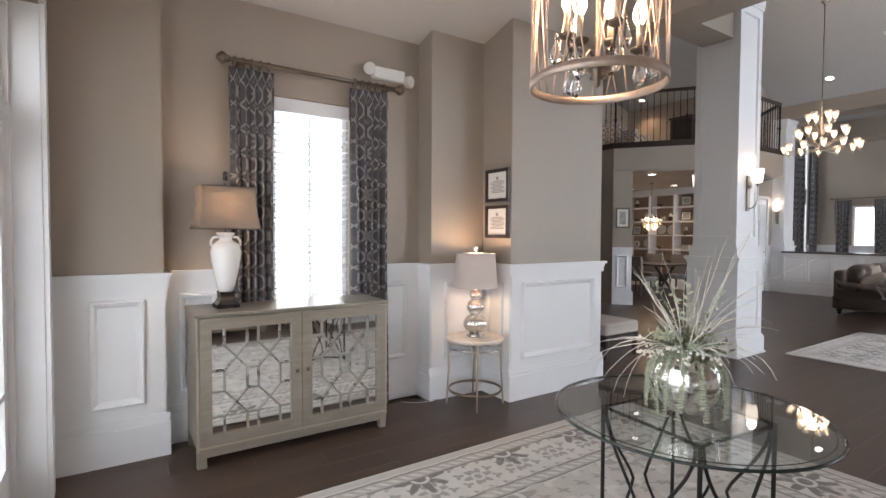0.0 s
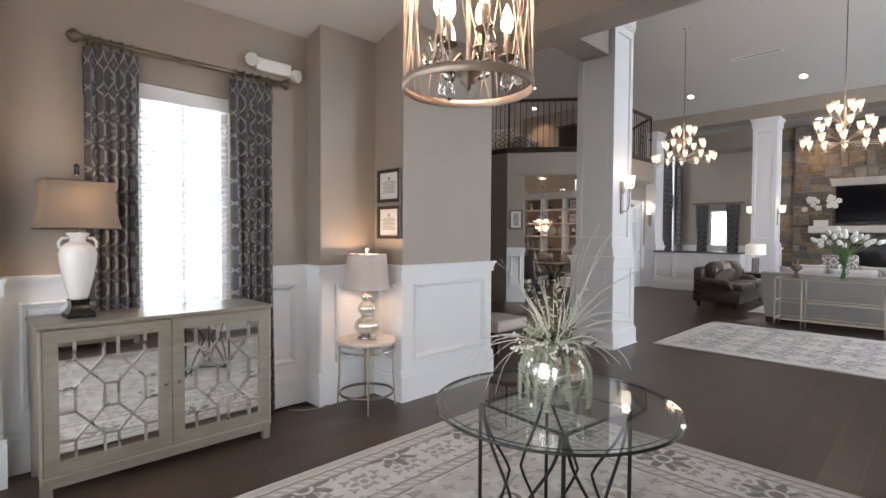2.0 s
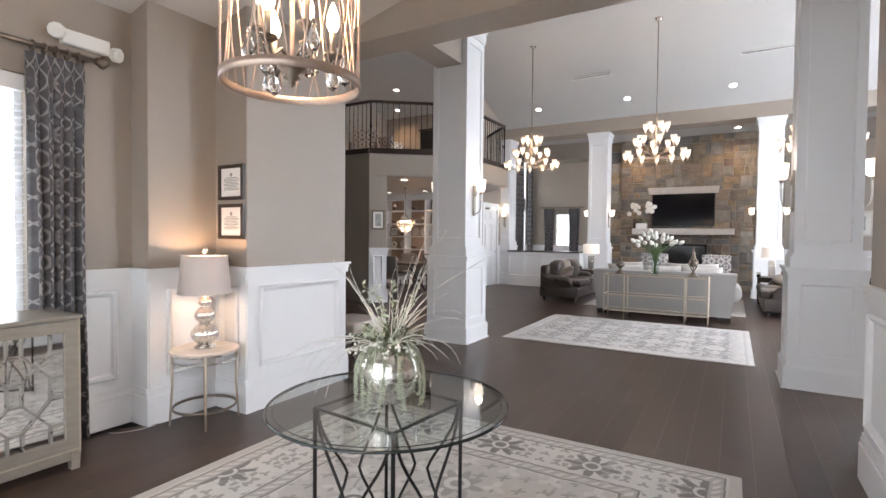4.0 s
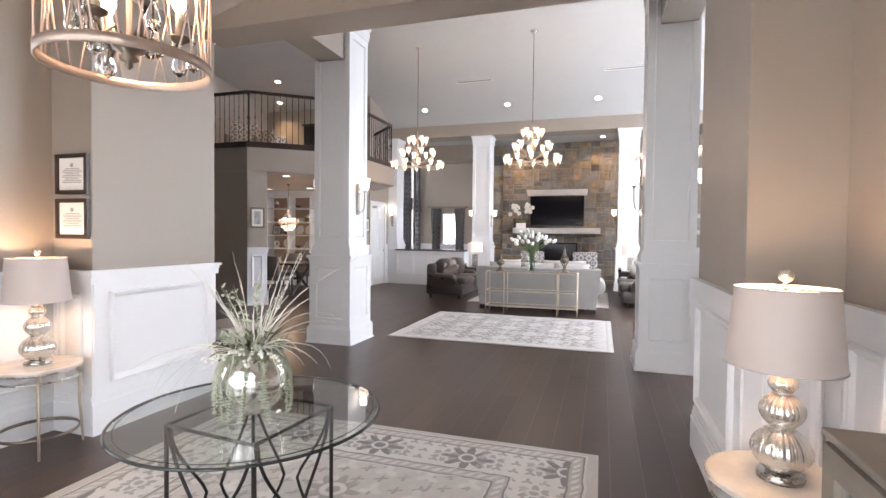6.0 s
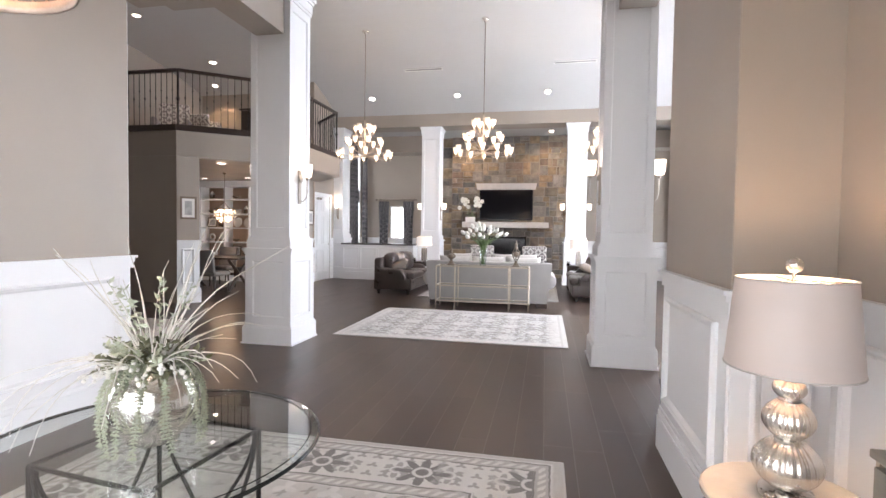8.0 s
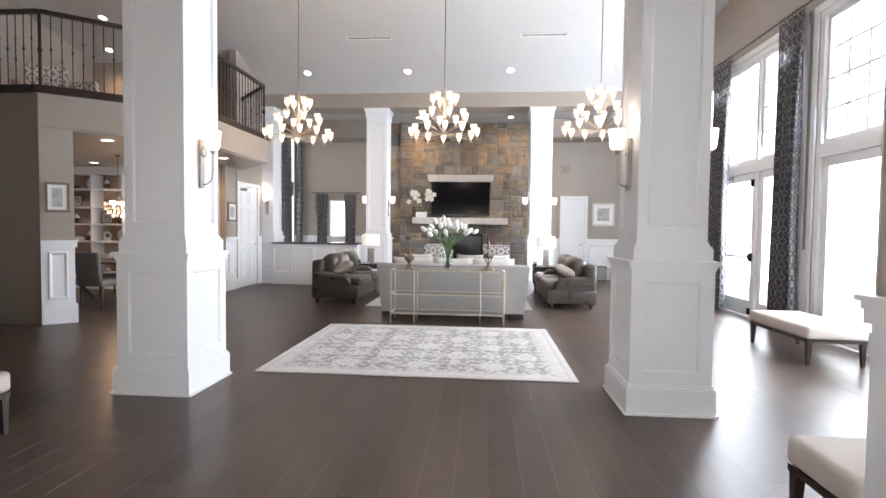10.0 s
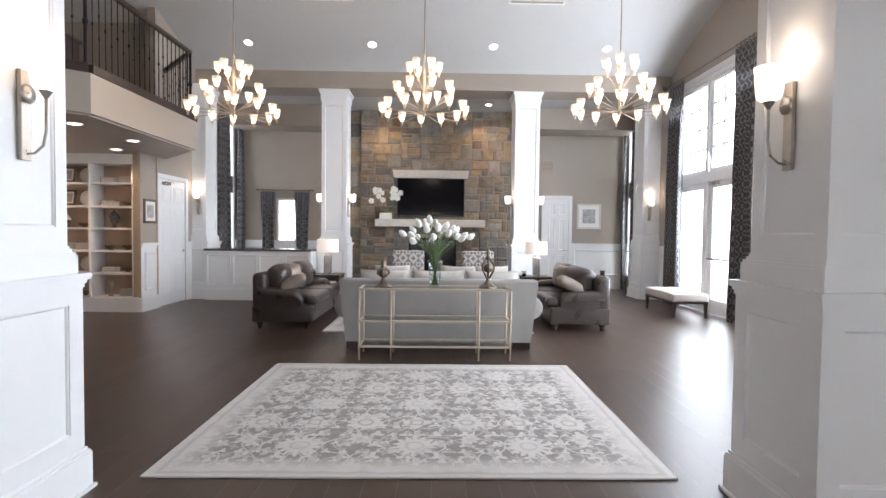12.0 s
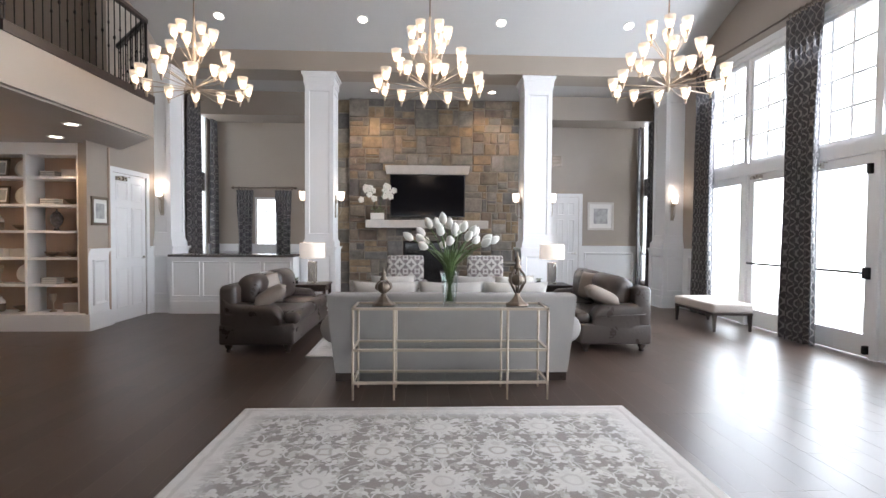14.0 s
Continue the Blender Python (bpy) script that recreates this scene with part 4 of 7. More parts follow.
def curtain_rod(m, L, r=0.014, finial=True):
    t = thing("curtain_rod", m, "pewter bronze curtain rod with urn finials fixed to the wall", "curtain rod")
    part("rod", tube(bmesh.new(), [(0, 0, 0), (L, 0, 0)], r, 14), BRONZE, t, "", True)
    for s, x in ((-1, 0), (1, L)):
        bm = lathe(bmesh.new(), [(r, 0), (r * 1.6, 0.008), (r * 1.2, 0.016), (r * 2.4, 0.035), (r * 2.6, 0.055), (r * 1.5, 0.075), (r * 1.2, 0.082), (0, 0.09)], n=16)
        bm.transform(Matrix.Translation((x, 0, 0)) @ Matrix.Rotation(s * math.pi / 2, 4, "Y"))
        part("finial", bm, BRONZE, t, "", True)
        bm = B(x - s * 0.05 - 0.01, x - s * 0.05 + 0.01, 0, 0.095, -0.012, 0.012)
        box(bm, x - s * 0.05 - 0.02, x - s * 0.05 + 0.02, 0.085, 0.095, -0.04, 0.04)
        part("bracket", bm, BRONZE, t)
    return t


curtain_rod(pose(0.205, 3.325, 2.645), 1.29, 0.017)
for x, w, f in ((0.35, 0.31, 5), (1.262, 0.34, 5)):
    curtain("curtain", pose(x, 3.325, 2.617), w, 2.595, f, "slate grey patterned curtain hung beside the foyer window", 0.035)

# window of the foyer with lowered blinds
win = structure(new("window_1"), "white framed foyer window with a lowered white blind", "window")
win.matrix_world = Matrix.Translation((0.51, 3.42, 0.5))
W, H = 0.62, 1.965
bm = bmesh.new()
for x0, x1, z0, z1 in ((0.002, 0.045, 0.002, H - 0.002), (W - 0.045, W - 0.002, 0.002, H - 0.002), (0.045, W - 0.045, 0.002, 0.05), (0.045, W - 0.045, H - 0.05, H - 0.002)):
    box(bm, x0, x1, 0.06, 0.1, z0, z1)
part("window_frame", bm, WHITE, win)
part("window_sill", B(-0.03, W + 0.03, -0.045, 0.06, -0.03, 0.0, bev=0.005), WHITE, win)
part("blind_valance", B(0.004, W - 0.004, -0.002, 0.055, H - 0.11, H - 0.004, bev=0.006), WHITE, win)
part("glazing_bar", B(W / 2 - 0.014, W / 2 + 0.014, 0.064, 0.076, 0.05, H - 0.05), WHITE, win)
g = part("pane", B(0.045, W - 0.045, 0.078, 0.082, 0.05, H - 0.05), WINGLASS, win)
g.visible_shadow = False
slat = None
for i in range(40):
    bm = B(0.008, W - 0.008, 0.014, 0.05, -0.0015, 0.0015)
    if slat is None:
        bm.transform(Matrix.Rotation(radians(-18), 4, "X"))
        slat = part("slat", bm, WHITE, win)
        o = slat
    else:
        bm.free()
        o = new("slat", slat.data)
        o.parent = win
    o.location = (0, 0, 0.03 + i * 0.045)

t = thing("emergency_light", pose(1.465, 3.42, 2.775), "white plastic emergency light with two lamp heads on the wall", "emergency light")
part("housing", B(-0.15, 0.15, -0.06, -0.001, -0.05, 0.05, bev=0.012), PLASTIC, t)
for s in (-1, 1):
    bm = lathe(bmesh.new(), [(0.03, 0), (0.05, 0.02), (0.052, 0.06), (0.045, 0.066), (0.0, 0.066)], n=10)
    bm.transform(Matrix.Translation((s * 0.165, -0.03, 0.02 if s < 0 else -0.03)) @ Matrix.Rotation(math.pi / 2 + 0.2, 4, "X") @ Matrix.Rotation(s * 0.5, 4, "Y"))
    part("lamp_head", bm, PLASTIC, t)
cord = tube(bmesh.new(), [(1.28, 3.36, 0.006), (1.45, 3.3, 0.006), (1.6, 3.33, 0.006), (1.72, 3.2, 0.006), (1.85, 3.15, 0.006)], 0.004, 6)
tagged(part("power_cord", cord, BRONZE, None, "thin tan power cord lying along the baseboard on the floor"), "", "cord")

# entrance: pair of glazed doors with sidelights and a transom
ent = structure(new("door_entrance"), "white framed glazed entrance with a transom above", "door")
ent.matrix_world = Matrix.Translation((-0.89, AX, 0))
for y in (-2.11, -1.04, 1.0, 2.07):
    part("door_post", B(-0.12, -0.02, y, y + 0.04, 0, 2.612), WHITE, ent)
for nm, z0, z1 in (("transom_bar", 2.0, 2.07), ("door_head", 2.56, 2.61), ("threshold", -0.003, 0.02)):
    part(nm, B(-0.118, -0.018, -2.1, 2.1, z0, z1), WHITE, ent)
for s in (-1, 1):
    part("casing", B(0.102, 0.124, s * 2.17 - 0.048, s * 2.17 + 0.055, 0, 2.62), WHITE, ent)
    part("reveal", B(-0.118, 0.102, s * 2.117 - 0.004, s * 2.117 + 0.002, 0, 2.612), WHITE, ent)
part("head_casing", B(0.102, 0.124, -2.225, 2.225, 2.62, 2.74), WHITE, ent)
for k, (y0, y1) in enumerate(((-2.07, -1.045), (-0.995, 0.0), (0.004, 0.995), (1.045, 2.07))):
    bm = bmesh.new()
    for a0, a1, z0, z1 in ((y0, y0 + 0.1, 0.022, 1.995), (y1 - 0.1, y1, 0.022, 1.995), (y0 + 0.1, y1 - 0.1, 0.022, 0.27), (y0 + 0.1, y1 - 0.1, 1.88, 1.995), (y0 + 0.1, y1 - 0.1, 0.62, 0.65), (y0 + 0.1, y1 - 0.1, 1.55, 1.58)):
        box(bm, -0.09, -0.045, a0, a1, z0, z1)
    leaf = part("door_leaf", bm, WHITE, ent)
    g = part("pane", B(-0.069, -0.065, y0 + 0.1, y1 - 0.1, 0.27, 1.88), WINGLASS, leaf)
    g.visible_shadow = False
    bm = bmesh.new()
    for a0, a1, z0, z1 in ((y0, y0 + 0.05, 2.072, 2.558), (y1 - 0.05, y1, 2.072, 2.558), (y0 + 0.05, y1 - 0.05, 2.072, 2.12), (y0 + 0.05, y1 - 0.05, 2.51, 2.558), ((y0 + y1) / 2 - 0.012, (y0 + y1) / 2 + 0.012, 2.12, 2.51)):
        box(bm, -0.09, -0.045, a0, a1, z0, z1)
    sash = part("transom_sash", bm, WHITE, ent)
    g = part("pane", B(-0.069, -0.065, y0 + 0.05, y1 - 0.05, 2.12, 2.51), WINGLASS, sash)
    g.visible_shadow = False


# glass table on an iron base
t = thing("glass_table", pose(1.43, 0.71, 0.012, 0, 0, -6) @ Matrix.Diagonal((1.055, 1.055, 0.967, 1)), "round clear glass table on a dark iron base on the rug", "table")
top = part("tabletop", lathe(bmesh.new(), [(0.478, 0.736), (0.478, 0.748)], n=96), TABLEGLASS, t, "clear round glass top")
top.visible_shadow = False
bm = lathe(bmesh.new(), [(0.479, 0.736), (0.486, 0.739), (0.486, 0.745), (0.479, 0.748)], n=96)
for f in [f for f in bm.faces if len(f.verts) > 4]:
    bm.faces.remove(f)
part("glass_edge", bm, GLASSEDGE, t, "polished green glass edge", True)
part("bevel_line", torus(bmesh.new(), 0.456, 0.0016, (0, 0, 0.748), 96, 6), GLASSEDGE, t, "polished bevel of the glass", True)
q = 0.21
bm = bmesh.new()
for z in (0.727,):
    for a, b in (((-q, -q), (q, -q)), ((q, -q), (q, q)), ((q, q), (-q, q)), ((-q, q), (-q, -q))):
        tube(bm, [(*a, z), (*b, z)], 0.007, 8)
part("top_frame", bm, IRON, t)
bm = bmesh.new()
for a, b in (((-q, -q), (q, q)), ((q, -q), (-q, q))):
    tube(bm, [(*a, 0.02), (*b, 0.02)], 0.008, 8)
part("stretcher", bm, IRON, t)
for sx in (-1, 1):
    for sy in (-1, 1):
        part("leg", tube(bmesh.new(), [(sx * q, sy * q, 0.727), (sx * q, sy * q, 0)], 0.008, 8), IRON, t)
for k in range(4):
    for s in (-1, 1):
        pts = []
        for i in range(17):
            f = i / 16
            pts.append((s * (0.035 + (q - 0.05) * abs(math.cos(math.pi * f)) ** 1.3 * (1 if f < 0.5 else 0.8)), -q, 0.722 - 0.71 * f))
        bm = tube(bmesh.new(), pts, 0.0065, 8)
        bm.transform(Matrix.Rotation(k * math.pi / 2, 4, "Z"))
        part("scroll_bar", bm, IRON, t, "", True)

# arrangement in a mercury glass vase
rnd = random.Random(5)
t = thing("plant_vase", Matrix.Translation((1.43, 0.71, 0.7355)) @ Matrix.Scale(0.87, 4), "mercury-glass vase of grey grasses and trailing succulents on the table", "vase")
prof = [(0.06, 0.0), (0.085, 0.006)]
for i in range(1, 15):
    a = -1.15 + 2.35 * i / 14
    prof.append((0.158 * math.cos(a), 0.148 + 0.15 * math.sin(a)))
prof += [(0.06, 0.295), (0.068, 0.305)]
part("bowl", lathe(bmesh.new(), prof, n=40), MERCBALL, t, "crackled mercury glass bowl", True)
for i in range(62):
    a, lean, L = rnd.uniform(0, 6.283), rnd.uniform(0.25, 1.75), rnd.choice((0.28, 0.35, 0.42, 0.5)) + rnd.uniform(-0.04, 0.04)
    if i < 5:
        a, lean, L = -0.9 + 0.25 * i, 0.5, 0.66
    droop = rnd.uniform(0.2, 1.0) * lean
    pts, p, el = [], Vector((0.03 * math.cos(a), 0.03 * math.sin(a), 0.27)), math.pi / 2 - lean * 0.7
    for j in range(9):
        pts.append(p.copy())
        p = p + Vector((math.cos(a) * math.cos(el), math.sin(a) * math.cos(el), math.sin(el))) * L / 8
        el -= droop * 0.2
        a += rnd.uniform(-0.16, 0.16)
        el += rnd.uniform(-0.13, 0.13)
    part("grass_blade", tube(bmesh.new(), pts, rnd.uniform(0.0024, 0.0045), 5, 0.001), GRASSY, t, "dry grey-green arching grass", True)
for i in range(22):
    a = i * 6.283 / 22 + rnd.uniform(-0.2, 0.2)
    L = rnd.choice((0.28, 0.35, 0.4, 0.45)) + rnd.uniform(-0.03, 0.03)
    bm = bmesh.new()
    spine = []
    for j in range(int(L / 0.013)):
        f = j * 0.013
        th = math.pi / 2 - 0.45 - f / 0.168
        if th > -0.1:
            r, z = 0.168 * math.cos(th), 0.148 + 0.16 * math.sin(th)
        else:
            r, z = 0.167 + 0.004 * math.sin(f * 30), 0.148 - 0.016 - (f - 0.168 * (math.pi / 2 - 0.35))
        sway = a + 0.06 * math.sin(f * 14 + i)
        spine.append(Vector((r * math.cos(sway), r * math.sin(sway), max(z, 0.01))))
    tube(bm, spine, 0.002, 5, 0.001)
    for j, c in enumerate(spine):
        for k in range(3):
            b = j * 0.9 + k * 2.094
            out = Vector((math.cos(a), math.sin(a), 0.0))
            d = (out * (0.5 + 0.5 * math.cos(b)) + Vector((-math.sin(a), math.cos(a), 0)) * math.sin(b) + Vector((0, 0, -0.35))).normalized() * rnd.uniform(0.014, 0.02)
            w = d.cross(Vector((0, 0, 1))).normalized() * 0.0055
            u = d.cross(w).normalized() * 0.0035
            vs = [bm.verts.new(v) for v in (c, c + d * 0.55 + w, c + d, c + d * 0.55 - w, c + d * 0.55 + u)]
            bm.faces.new((vs[0], vs[1], vs[4]))
            bm.faces.new((vs[1], vs[2], vs[4]))
            bm.faces.new((vs[2], vs[3], vs[4]))
            bm.faces.new((vs[3], vs[0], vs[4]))
    part("trailing_stem", bm, SAGE, t, "trailing sage-green succulent")


def leafy(bm, base, a, el, L, n, size, rnd):
    tip = base + Vector((math.cos(a) * math.cos(el), math.sin(a) * math.cos(el), math.sin(el))) * L
    tube(bm, [base, (base + tip) / 2 + Vector((0, 0, 0.01)), tip], 0.002, 5, 0.001)
    for j in range(n):
        c = base.lerp(tip, 0.3 + 0.7 * j / n)
        d = Vector((rnd.uniform(-1, 1), rnd.uniform(-1, 1), rnd.uniform(-0.3, 1))).normalized() * size * rnd.uniform(0.6, 1.2)
        w = d.cross(Vector((rnd.uniform(-1, 1), rnd.uniform(-1, 1), rnd.uniform(-1, 1)))).normalized() * size * 0.22
        up = d.cross(w).normalized() * size * 0.06
        vs = [bm.verts.new(v) for v in (c, c + d * 0.45 + w + up, c + d, c + d * 0.45 - w + up)]
        bm.faces.new(vs[:3])
        bm.faces.new((vs[0], vs[2], vs[3]))


for i in range(48):
    bm = bmesh.new()
    tall = i % 12 == 0
    leafy(bm, Vector((0.02 * math.cos(i), 0.02 * math.sin(i), 0.28)), 2.2 + i * 0.2 if tall else i * 2.4, 1.1 if tall else rnd.uniform(-0.15, 0.7), 0.34 if tall else rnd.uniform(0.1, 0.2), 22, 0.034, rnd)
    part("leaf_sprig", bm, LEAF if i % 2 else SAGE, t, "olive green leaf sprig")
for i in range(9):
    bm = bmesh.new()
    a = 1.9 + i * 0.3
    p = Vector((0.1 * math.cos(a), 0.1 * math.sin(a), 0.3))
    q2 = p + Vector((0.11 * math.cos(a), 0.11 * math.sin(a), rnd.uniform(-0.06, 0.03)))
    tube(bm, [p, q2], 0.0015, 5)
    for j in range(7):
        ball(bm, p.lerp(q2, 0.35 + 0.1 * j) + Vector((rnd.uniform(-1, 1), rnd.uniform(-1, 1), rnd.uniform(-1, 1))) * 0.014, 0.007, 8)
    part("berry_sprig", bm, PETAL, t, "small white berries", True)

# drum chandelier of the foyer
t = thing("drum_chandelier", pose(0.915, 0.75, 1.945), "lit rose copper drum chandelier with candle bulbs and crystal drops", "chandelier")
R, Htop = 0.226, 0.6
for z in (0.0, Htop):
    bm = lathe(bmesh.new(), [(R, z), (R + 0.004, z + 0.001), (R + 0.004, z + 0.03), (R, z + 0.031), (R - 0.003, z + 0.03), (R - 0.003, z + 0.001), (R, z)], n=64)
    part("ring", bm, ROSE, t, "aged rose pewter ring", True)
for i in range(34):
    a0 = i * 2 * math.pi / 34 + rnd.uniform(-0.05, 0.05)
    a1 = a0 + rnd.choice((-1, 1)) * rnd.uniform(0.25, 0.62)
    pts = [((R - 0.001) * math.cos(a0 + (a1 - a0) * f), (R - 0.001) * math.sin(a0 + (a1 - a0) * f), 0.03 + (Htop - 0.03) * f) for f in (k / 6 for k in range(7))]
    part("twig", tube(bmesh.new(), pts, 0.003, 6), COPPER, t, "", True)
part("stem", tube(bmesh.new(), [(0, 0, 0.08), (0, 0, 1.74)], 0.008, 10), COPPER, t)
part("hub", lathe(bmesh.new(), [(0.0, 0.0), (0.012, 0.01), (0.01, 0.022), (0.028, 0.03), (0.02, 0.045), (0.045, 0.06), (0.05, 0.075), (0.03, 0.09), (0.012, 0.1)], n=20), BRONZE, t, "turned bronze hub", True)
part("canopy", lathe(bmesh.new(), [(0.065, 1.745), (0.06, 1.72), (0.02, 1.70)], n=24), BRONZE, t, "", True)
bulbs = []
for k in range(6):
    a = k * math.pi / 3 + 0.25
    rr, zz = (0.135, 0.115) if k % 2 else (0.1, 0.18)
    c, s = math.cos(a), math.sin(a)
    pts = [(0.02 * c, 0.02 * s, 0.085), (0.06 * c, 0.06 * s, 0.11), (rr * 0.85 * c, rr * 0.85 * s, 0.04 + zz * 0.2), (rr * c, rr * s, zz)]
    arm = part("arm", tube(bmesh.new(), pts, 0.0055, 8), BRONZE, t, "", True)
    part("cup", lathe(bmesh.new(), [(0.01, zz - 0.012), (0.03, zz), (0.032, zz + 0.008), (0.014, zz + 0.01)], (rr * c, rr * s, 0), 16), BRONZE, arm, "", True)
    part("candle", lathe(bmesh.new(), [(0.011, zz + 0.005), (0.011, zz + 0.085)], (rr * c, rr * s, 0), 12), CHAMP, arm, "gold candle sleeve", True)
    part("bulb", lathe(bmesh.new(), [(0.01, zz + 0.085), (0.023, zz + 0.112), (0.021, zz + 0.138), (0.01, zz + 0.17), (0.0, zz + 0.19)], (rr * c, rr * s, 0), 12), BULB, arm, "glowing candle bulb", True)
    for j, (dr, dz) in enumerate(((0.0, -0.008), (0.04, 0.012))):
        bm = lathe(bmesh.new(), [(0.0, -0.11), (0.016, -0.098), (0.023, -0.078), (0.014, -0.045), (0.004, -0.02), (0.008, -0.01), (0.004, 0.0), (0.0, 0.003)], ((rr + dr) * c, (rr + dr) * s, zz + dz), 8)
        part("crystal_drop", bm, CLEAR, arm, "clear faceted crystal drop")
lamp("POINT", (0.925, 0.76, 2.35), 38, WARM, size=0.09, name="chandelier_light")

# lamp cord on the floor by the side table
t = thing("lamp_cord", (0, 0, 0.003), "white electric cord lying on the floor along the wainscot", "cord")
part("cord", tube(bmesh.new(), [(1.9, 3.17, 0.0), (1.798, 3.166, 0.0), (1.7, 3.18, 0.0), (1.635, 3.208, 0.0), (1.58, 3.25, 0.0), (1.55, 3.3, 0.0)], 0.0028, 6), PLASTIC, t, "", True)

# ---- great hall things ----
flat_rug("area_rug", 6.296, 8.73, -0.79, 2.28, HALLRUG, "pale grey floral rug on the dark plank floor")
flat_rug("area_rug", 10.44, 13.3, -0.78, 2.2, HALLRUG, "pale grey floral rug under the sofas")

# stone fireplace
fire = thing("fireplace", (15.95, 0.555, 0), "tall brown and grey ashlar stone fireplace with limestone mantel", "fireplace")
YL, YR, ZT = 1.965, -1.965, 4.455
FB = (-0.45, 0.75, 0.0, 1.28)
bm = bmesh.new()
box(bm, 0.05, 0.34, FB[1], YL, 0, ZT)
box(bm, 0.05, 0.34, YR, FB[0], 0, ZT)
box(bm, 0.05, 0.34, FB[0], FB[1], FB[3], ZT)
box(bm, 0.16, 0.34, YL, YL + 0.33, 0, ZT)
box(bm, 0.16, 0.34, YR - 0.33, YR, 0, ZT)
part("mortar_bed", bm, MORTAR, fire)
part("firebox", B(0.28, 0.33, FB[0], FB[1], 0, FB[3]), BLACK, fire, "black firebox")
bm = bmesh.new()
for y0, y1, z0, z1 in ((FB[0], FB[1], FB[3] - 0.06, FB[3]), (FB[0], FB[0] + 0.05, 0, FB[3] - 0.06), (FB[1] - 0.05, FB[1], 0, FB[3] - 0.06)):
    box(bm, 0.06, 0.09, y0, y1, z0, z1)
part("fire_screen_frame", bm, IRON, fire)
part("fire_screen", B(0.07, 0.08, FB[0] + 0.05, FB[1] - 0.05, 0.0, FB[3] - 0.06), BLACK, fire, "dark mesh fire screen")
part("mantel", B(-0.35, 0.05, -1.135, 1.555, 1.56, 1.735, bev=0.012), LIMESTONE, fire, "pale limestone mantel shelf")
bm = B(-0.15, 0.05, -0.745, 1.155, 2.77, 2.955)
for v in bm.verts:
    if v.co.z < 2.85:
        v.co.y = 0.19 + (v.co.y - 0.19) * 0.965
        v.co.x = max(v.co.x, -0.1)
part("lintel_shelf", bm, LIMESTONE, fire, "pale limestone lintel over the screen")
# random ashlar: rows of courses, cut into blocks of mixed height
rs = random.Random(11)


def ashlar(x, y0, y1, z0, z1, cells):
    """Split a face into blocks."""
    w, h = y1 - y0, z1 - z0
    big = w > 0.62 or h > 0.44 or (w * h > 0.13 and rs.random() < 0.8) or (w * h > 0.05 and rs.random() < 0.42)
    if not big or (w < 0.2 and h < 0.2):
        cells.append((x, y0, y1, z0, z1))
    elif w / h > rs.uniform(0.8, 2.1):
        c = y0 + w * rs.choice((rs.uniform(0.22, 0.4), rs.uniform(0.6, 0.78), rs.uniform(0.4, 0.6)))
        ashlar(x, y0, c, z0, z1, cells)
        ashlar(x, c, y1, z0, z1, cells)
    else:
        c = z0 + h * rs.choice((rs.uniform(0.24, 0.4), rs.uniform(0.6, 0.76), rs.uniform(0.4, 0.6)))
        ashlar(x, y0, y1, z0, c, cells)
        ashlar(x, y0, y1, c, z1, cells)


cells = []
ashlar(0.05, YR, YL, FB[3], ZT, cells)
ashlar(0.05, FB[1], YL, 0.0, FB[3], cells)
ashlar(0.05, YR, FB[0], 0.0, FB[3], cells)
ashlar(0.16, YL, YL + 0.33, 0, ZT, cells)
ashlar(0.16, YR - 0.33, YR, 0, ZT, cells)
for n, (x, y0, y1, z0, z1) in enumerate(cells):
    bm = bmesh.new()
    g, d = 0.008, rs.uniform(0.012, 0.032)
    cy, cz = (y0 + y1) / 2, (z0 + z1) / 2
    hy, hz = (y1 - y0) / 2 - g, (z1 - z0) / 2 - g
    ring0 = [bm.verts.new((0, sy * (hy - rs.uniform(-0.002, 0.008)), sz * (hz - rs.uniform(-0.002, 0.008)))) for sy, sz in ((-1, -1), (1, -1), (1, 1), (-1, 1))]
    ring1 = [bm.verts.new((-d + rs.uniform(-0.004, 0.004), sy * (hy - rs.uniform(0.004, 0.018)), sz * (hz - rs.uniform(0.004, 0.018)))) for sy, sz in ((-1, -1), (1, -1), (1, 1), (-1, 1))]
    mid = bm.verts.new((-d - rs.uniform(-0.004, 0.014), rs.uniform(-0.3, 0.3) * hy, rs.uniform(-0.3, 0.3) * hz))
    for i in range(4):
        j = (i + 1) % 4
        bm.faces.new((ring0[i], ring0[j], ring1[j], ring1[i]))
        bm.faces.new((ring1[i], ring1[j], mid))
    o = part("stone", bm, rs.choice(STONES), fire)
    o.location = (x, cy, cz)

t = thing("television", (15.95, 0.755, 2.283), "large black flat television hung on the stone chimney", "television")
part("housing", B(-0.09, -0.02, -0.835, 0.835, -0.475, 0.475, bev=0.006), BLACK, t)
part("screen", B(-0.093, -0.0895, -0.815, 0.815, -0.45, 0.455), SCREEN, t)
part("wall_bracket", B(-0.02, 0.05, -0.2, 0.2, -0.15, 0.15), IRON, t)

